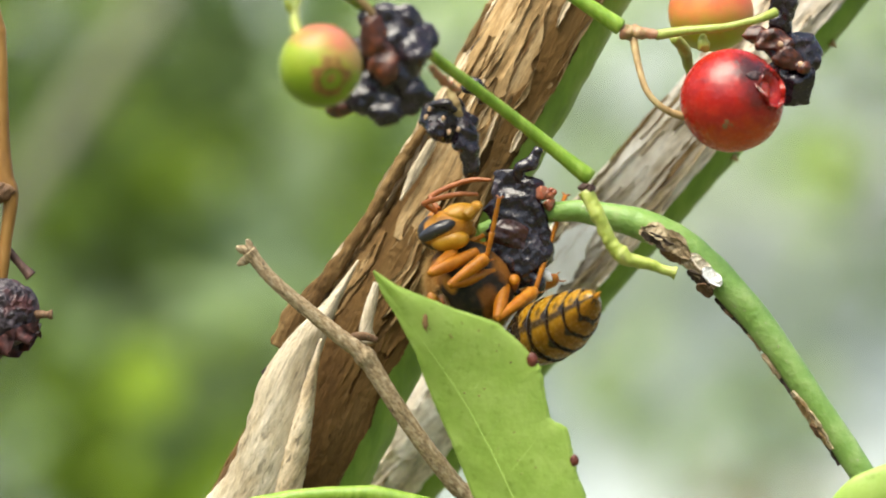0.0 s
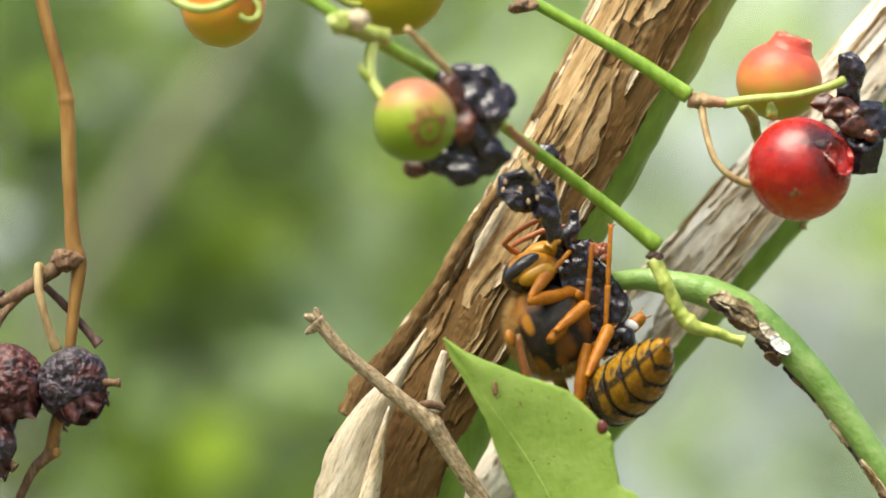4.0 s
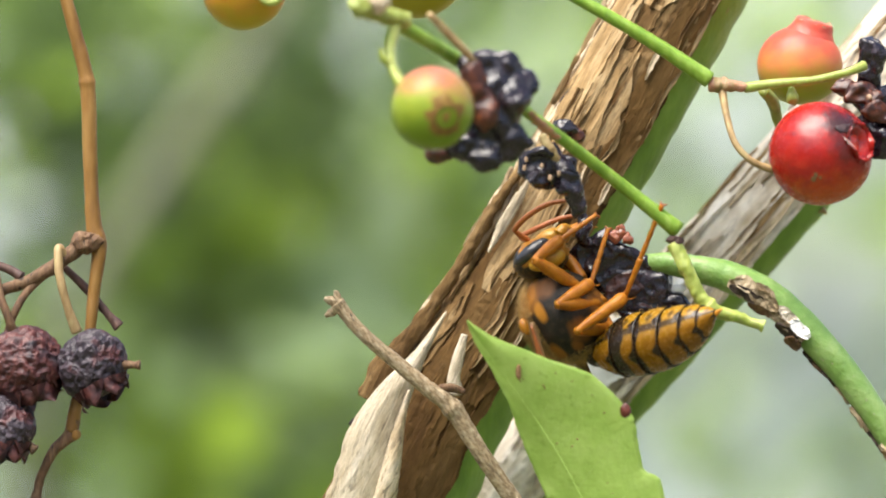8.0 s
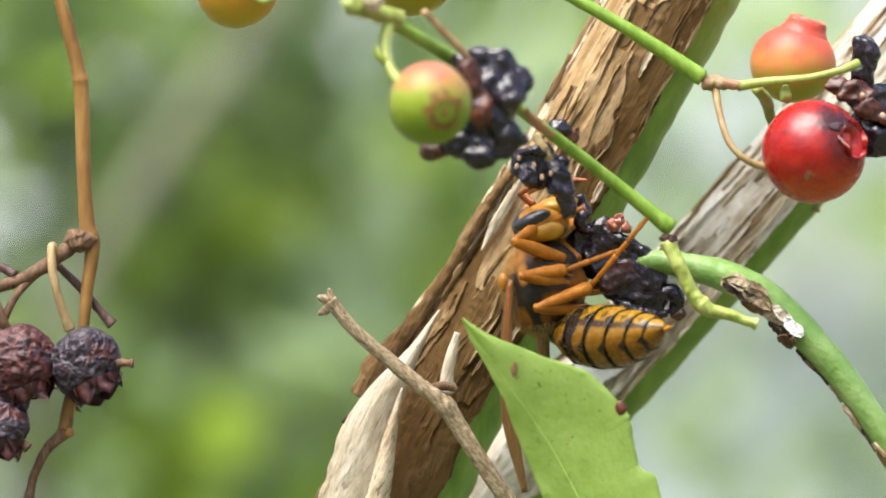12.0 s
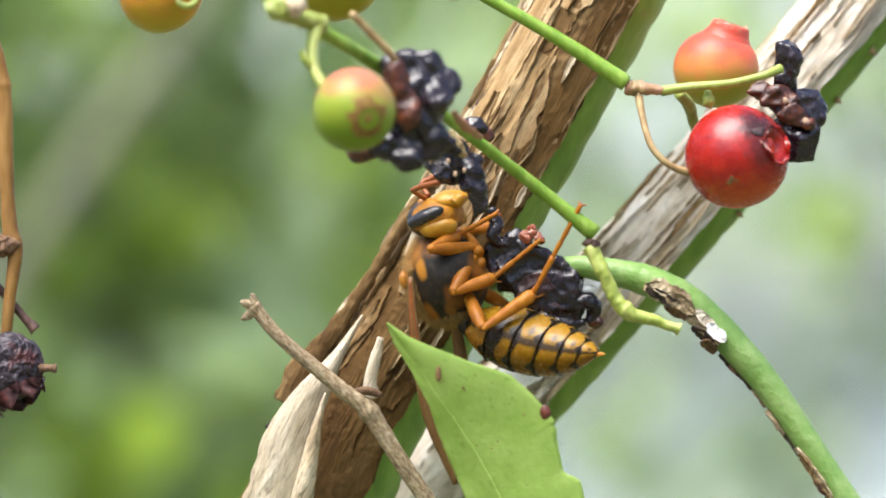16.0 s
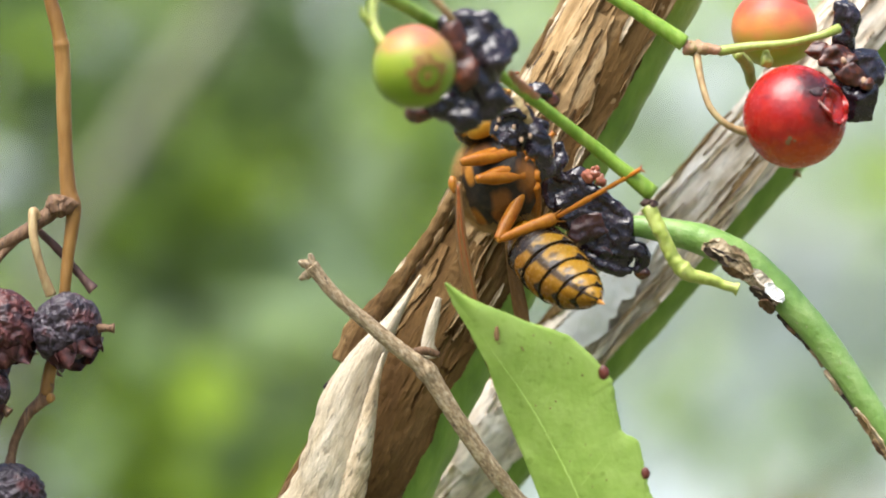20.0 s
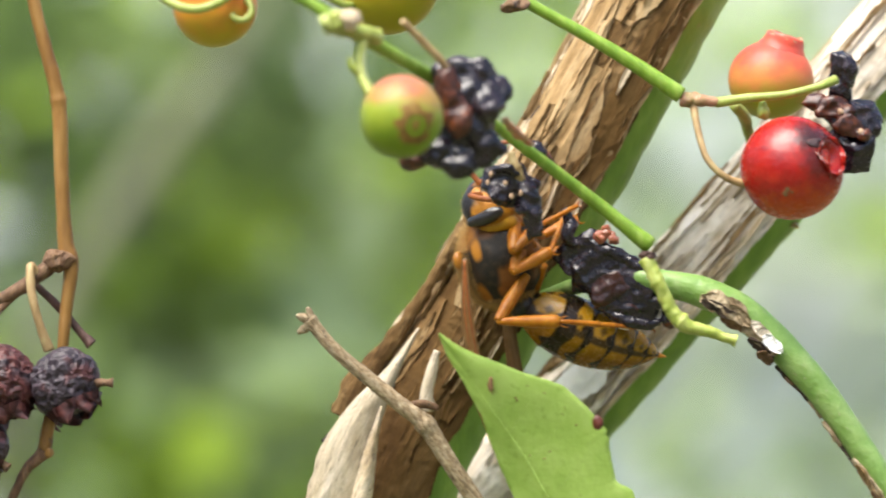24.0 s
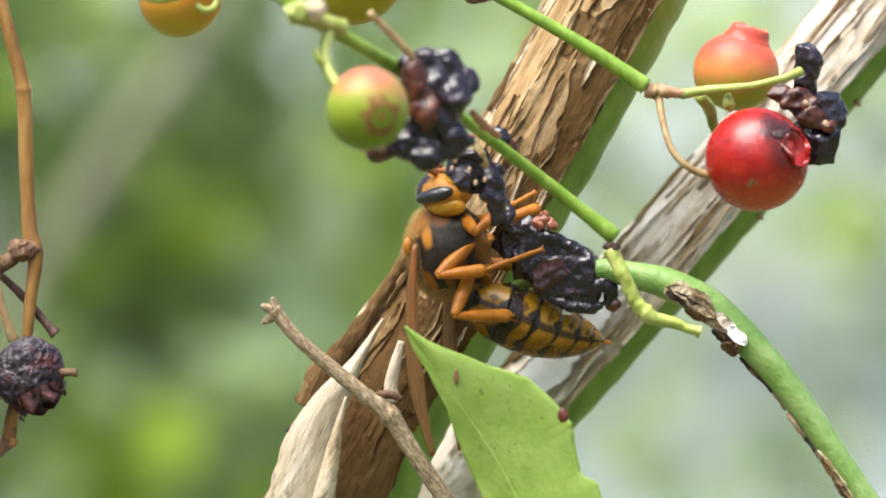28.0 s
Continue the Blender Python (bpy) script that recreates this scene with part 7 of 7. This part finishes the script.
        (20.5, (0.00414, -0.00840, 0.00471), (0.00754, -0.00643, 0.00558), (0.00939, -0.00343, 0.00752), (0.00557, -0.00840, 0.00313), (0.00935, -0.00620, 0.00420), (0.01275, -0.00320, 0.00742), (0.00753, -0.00840, -0.00257), (0.01317, -0.00840, -0.00040), (0.01971, -0.01140, 0.00342)),
        (21, (0.00543, -0.00840, 0.00561), (0.00889, -0.00650, 0.00483), (0.01271, -0.00650, 0.00726), (0.00570, -0.00840, 0.00429), (0.00968, -0.00641, 0.00350), (0.01346, -0.00341, 0.00431), (0.00531, -0.00840, -0.00199), (0.00968, -0.00620, 0.00017), (0.01613, -0.00320, 0.00324)),
        (21.5, (0.00543, -0.00840, 0.00561), (0.00889, -0.00650, 0.00483), (0.01271, -0.00650, 0.00726), (0.00570, -0.00840, 0.00429), (0.00968, -0.00641, 0.00350), (0.01346, -0.00341, 0.00431), (0.00531, -0.00840, -0.00199), (0.00968, -0.00620, 0.00017), (0.01613, -0.00320, 0.00324)),
        (24, (0.00916, -0.00840, 0.00129), (0.01132, -0.00620, 0.00341), (0.01525, -0.00620, 0.00556), (0.00915, -0.00840, -0.00066), (0.01274, -0.00642, 0.00128), (0.01388, -0.00342, 0.00416), (0.00771, -0.00840, -0.00525), (0.01441, -0.00840, -0.00527), (0.02053, -0.00540, -0.00585)),
        (25, (0.00902, -0.00840, 0.00112), (0.01087, -0.00620, 0.00323), (0.01445, -0.00536, 0.00550), (0.00726, -0.00840, -0.00315), (0.01186, -0.00840, -0.00175), (0.01663, -0.00840, 0.00192), (0.00493, -0.00840, -0.00382), (0.00732, -0.00620, -0.00729), (0.00963, -0.00320, -0.00974)),
        (26, (0.00791, -0.00840, 0.00213), (0.01007, -0.00620, 0.00410), (0.01225, -0.00341, 0.00661), (0.00737, -0.00840, -0.00277), (0.01213, -0.00840, -0.00226), (0.01693, -0.00840, 0.00074), (0.00774, -0.00840, -0.00615), (0.01306, -0.00620, -0.00603), (0.01797, -0.00320, -0.00639)),
        (27, (0.00584, -0.00840, 0.00198), (0.00888, -0.00657, 0.00389), (0.01163, -0.00412, 0.00619), (0.00584, -0.00840, -0.00203), (0.01038, -0.00840, -0.00108), (0.01502, -0.00658, 0.00155), (0.00694, -0.00840, -0.00562), (0.01232, -0.00620, -0.00549), (0.01658, -0.00320, -0.00589)),
        (28, (0.00893, -0.00840, 0.00223), (0.01108, -0.00620, 0.00398), (0.01432, -0.00393, 0.00580), (0.00539, -0.00840, -0.00183), (0.00998, -0.00840, -0.00131), (0.01526, -0.00840, 0.00064), (0.00697, -0.00840, -0.00558), (0.01176, -0.00620, -0.00560), (0.01645, -0.00320, -0.00527)),
    ]
    limbs = {k: ([], [], []) for k in HORNET[3]}
    body, head, hind = [], [], []
    for t, at, ta, tt, tp, ha, ht, hp, ga, gt, gp, *base in rows:
        m = body_pose(at, ta, tt, tp)
        body.append((t, m))
        inv = m.inverted()
        for out, joint, way in ((head, NECK, (ha, ht, hp)), (hind, WAIST, (ga, gt, gp))):
            q = inv @ body_pose(at, *way)
            q.translation = inv @ Vector(base[0]) if base and out is hind else joint
            out.append((t, q))
        for k, (thigh, shin, foot, kind, s) in HORNET[3].items():
            i = 3 * ("front", "mid", "hind").index(kind) + 1
            hip = COXA[kind].copy()
            hip.y *= s
            knee, ankle, tip = (inv @ between(joints, t, i + q) for q in range(3))
            if s > 0:
                knee, ankle, tip = knee + Vector((0.8, 8.0, 0.8)) * MM, ankle + Vector((0.0, 8.0, -0.6)) * MM, tip
                tip = ankle + inv.to_3x3() @ Vector((-0.1, 1.0, -0.1))
            way = (knee - hip).normalized()
            ankle = knee + (ankle - knee).normalized() * SHIN[kind]
            for out, q in zip(limbs[k], (aim(knee - way * THIGH[kind], knee, Vector((0, s, 0.2))), aim(knee, ankle, Vector((-0.8, 0, -0.6))), aim(ankle, tip, Vector((-0.8, 0, -0.6))))):
                out.append((t, q))
    walk(HORNET[0], body)
    walk(HORNET[1], head)
    walk(HORNET[2], hind)
    for k, paths in limbs.items():
        for ob, path in zip(HORNET[3][k], paths):
            walk(ob, path)
    # the held berry and the remnant above it are tugged about
    walk(EATEN, [(t, pose(*p) @ pose(0, 0, 0, 0, r, 0)) for t, p, r in (
        (0, (0.01522, -0.00470, -0.00298), 48),
        (1, (0.01479, -0.00470, -0.00317), 50),
        (2, (0.01474, -0.00470, -0.00276), 50),
        (3, (0.01479, -0.00470, -0.00293), 45),
        (5.5, (0.01623, -0.00470, -0.00220), 0),
        (6, (0.01623, -0.00470, -0.00228), 0),
        (7, (0.01621, -0.00470, -0.00319), 0),
        (8, (0.01703, -0.00470, -0.00283), 0),
        (9, (0.01709, -0.00470, -0.00233), 0),
        (10, (0.01738, -0.00470, -0.00107), -3),
        (11, (0.01660, -0.00470, -0.00208), 3),
        (12, (0.01729, -0.00470, -0.00194), 3),
        (13, (0.01699, -0.00470, -0.00183), 3),
        (15.5, (0.01650, -0.00520, -0.00241), 0),
        (16, (0.01653, -0.00520, -0.00253), 0),
        (17, (0.01624, -0.00520, -0.00244), 0),
        (18, (0.01649, -0.00520, -0.00142), 0),
        (19, (0.01687, -0.00520, -0.00270), 5),
        (20, (0.01624, -0.00520, -0.00072), 10),
        (20.5, (0.01627, -0.00520, -0.00071), 12),
        (21, (0.01418, -0.00520, -0.00078), 25),
        (21.5, (0.01462, -0.00520, -0.00194), 20),
        (23.5, (0.01422, -0.00520, -0.00015), 15),
        (24, (0.01829, -0.00520, -0.00140), 0),
        (25, (0.01571, -0.00520, -0.00126), 0),
        (26, (0.01677, -0.00520, -0.00185), -5),
        (27, (0.01634, -0.00520, -0.00083), -3),
        (28, (0.01605, -0.00520, -0.00091), -3),
    )])
    walk(REMNANT, [(t, pose(*p) @ pose(0, 0, 0, 0, r, 0)) for t, p, r in (
        (0.0, (0.00879, -0.01200, 0.00913), 12), (3.0, (0.00942, -0.01200, 0.00892), 6), (8.0, (0.00933, -0.01200, 0.00963), 0), (13.0, (0.00934, -0.01200, 0.00951), 4), (16.0, (0.00860, -0.01200, 0.01034), 6), (20.0, (0.00925, -0.01200, 0.00977), 4),
        (21.5, (0.00925, -0.01200, 0.00935), 8), (25.0, (0.00880, -0.01200, 0.00953), 10), (28.0, (0.00883, -0.01200, 0.00986), 10))])
    # the leaf sways a little; metres to the right and upward
    rest = Vector(LEAF_THING.location)
    walk(LEAF_THING, [(t, Matrix.Translation(rest + Vector((x, 0, z)) * 0.052 * MM)) for t, x, z in (
        (0.0, -9, -3), (0.5, 0, -1), (2.0, 3, 3), (3.0, 0, 2), (5.5, -10, -4), (6.0, 0, -1), (7.0, 3, 1), (8.0, 1, 0), (8.5, -5, -2), (9.0, 1, 0), (9.5, -8, -4), (10.5, -6, -2), (11.0, -12, -5),
        (11.5, 12, 1), (12.0, 5, 1), (13.0, 4, 1), (15.5, 7, 2), (20.0, 8, 2), (21.0, 6, 5), (23.5, 0, 6), (28.0, 2, 3))])
    g = Vector(GREEN.location)
    walk(GREEN, [(t, Matrix.Translation(g + Vector((x, 0, z)) * 0.05 * MM) @ pose(0, 0, 0, 0, r, 0)) for t, x, z, r in (
        (0.0, 0, -5, 17.0), (0.5, -10, 6, 16.0), (1.0, 0, -8, 15.0), (1.5, -6, 2, 11.0), (2.0, 0, 0, 7.5), (2.5, 0, 2, 4.5), (3.0, 0, 5, 2.0), (3.5, 0, 4, -1.0), (5.5, 0, 0, -3.5), (8.0, 0, -2, 0.0),
        (11.0, 2, 0, -1.0), (13.0, 2, 0, -4.0), (15.5, 9, 1, 0.0), (17.0, 11, 1, 0.0), (20.0, 13, 6, 0.0), (21.0, -5, 11, 0.0), (25.0, -3, 12, 0.0), (28.0, -2, 10, 0.0))])
    k = Vector(CLUSTER.location)
    walk(CLUSTER, [(t, Matrix.Translation(k + Vector((x, 0, z)) * 0.05 * MM)) for t, x, z in (
        (0.0, -6, -5), (2.0, 0, 3), (3.0, 8, 10), (5.5, 12, 8), (8.0, 14, 5), (13.0, 18, 8), (17.0, 26, 12), (20.0, 24, 12), (21.0, 14, 12), (25.0, 20, 24), (28.0, 22, 20))])


# ---------------------------------------------------------------- build
build_ground()
build_distance()
build_stems()
build_twig()
build_leaf()
build_canes()
build_vine()
build_berries()
CLUSTER, REMNANT, EATEN = build_shrivelled()
GREEN = next(o for o in scene.objects if o.name == "green_berry")
HORNET = build_hornet()
motions()
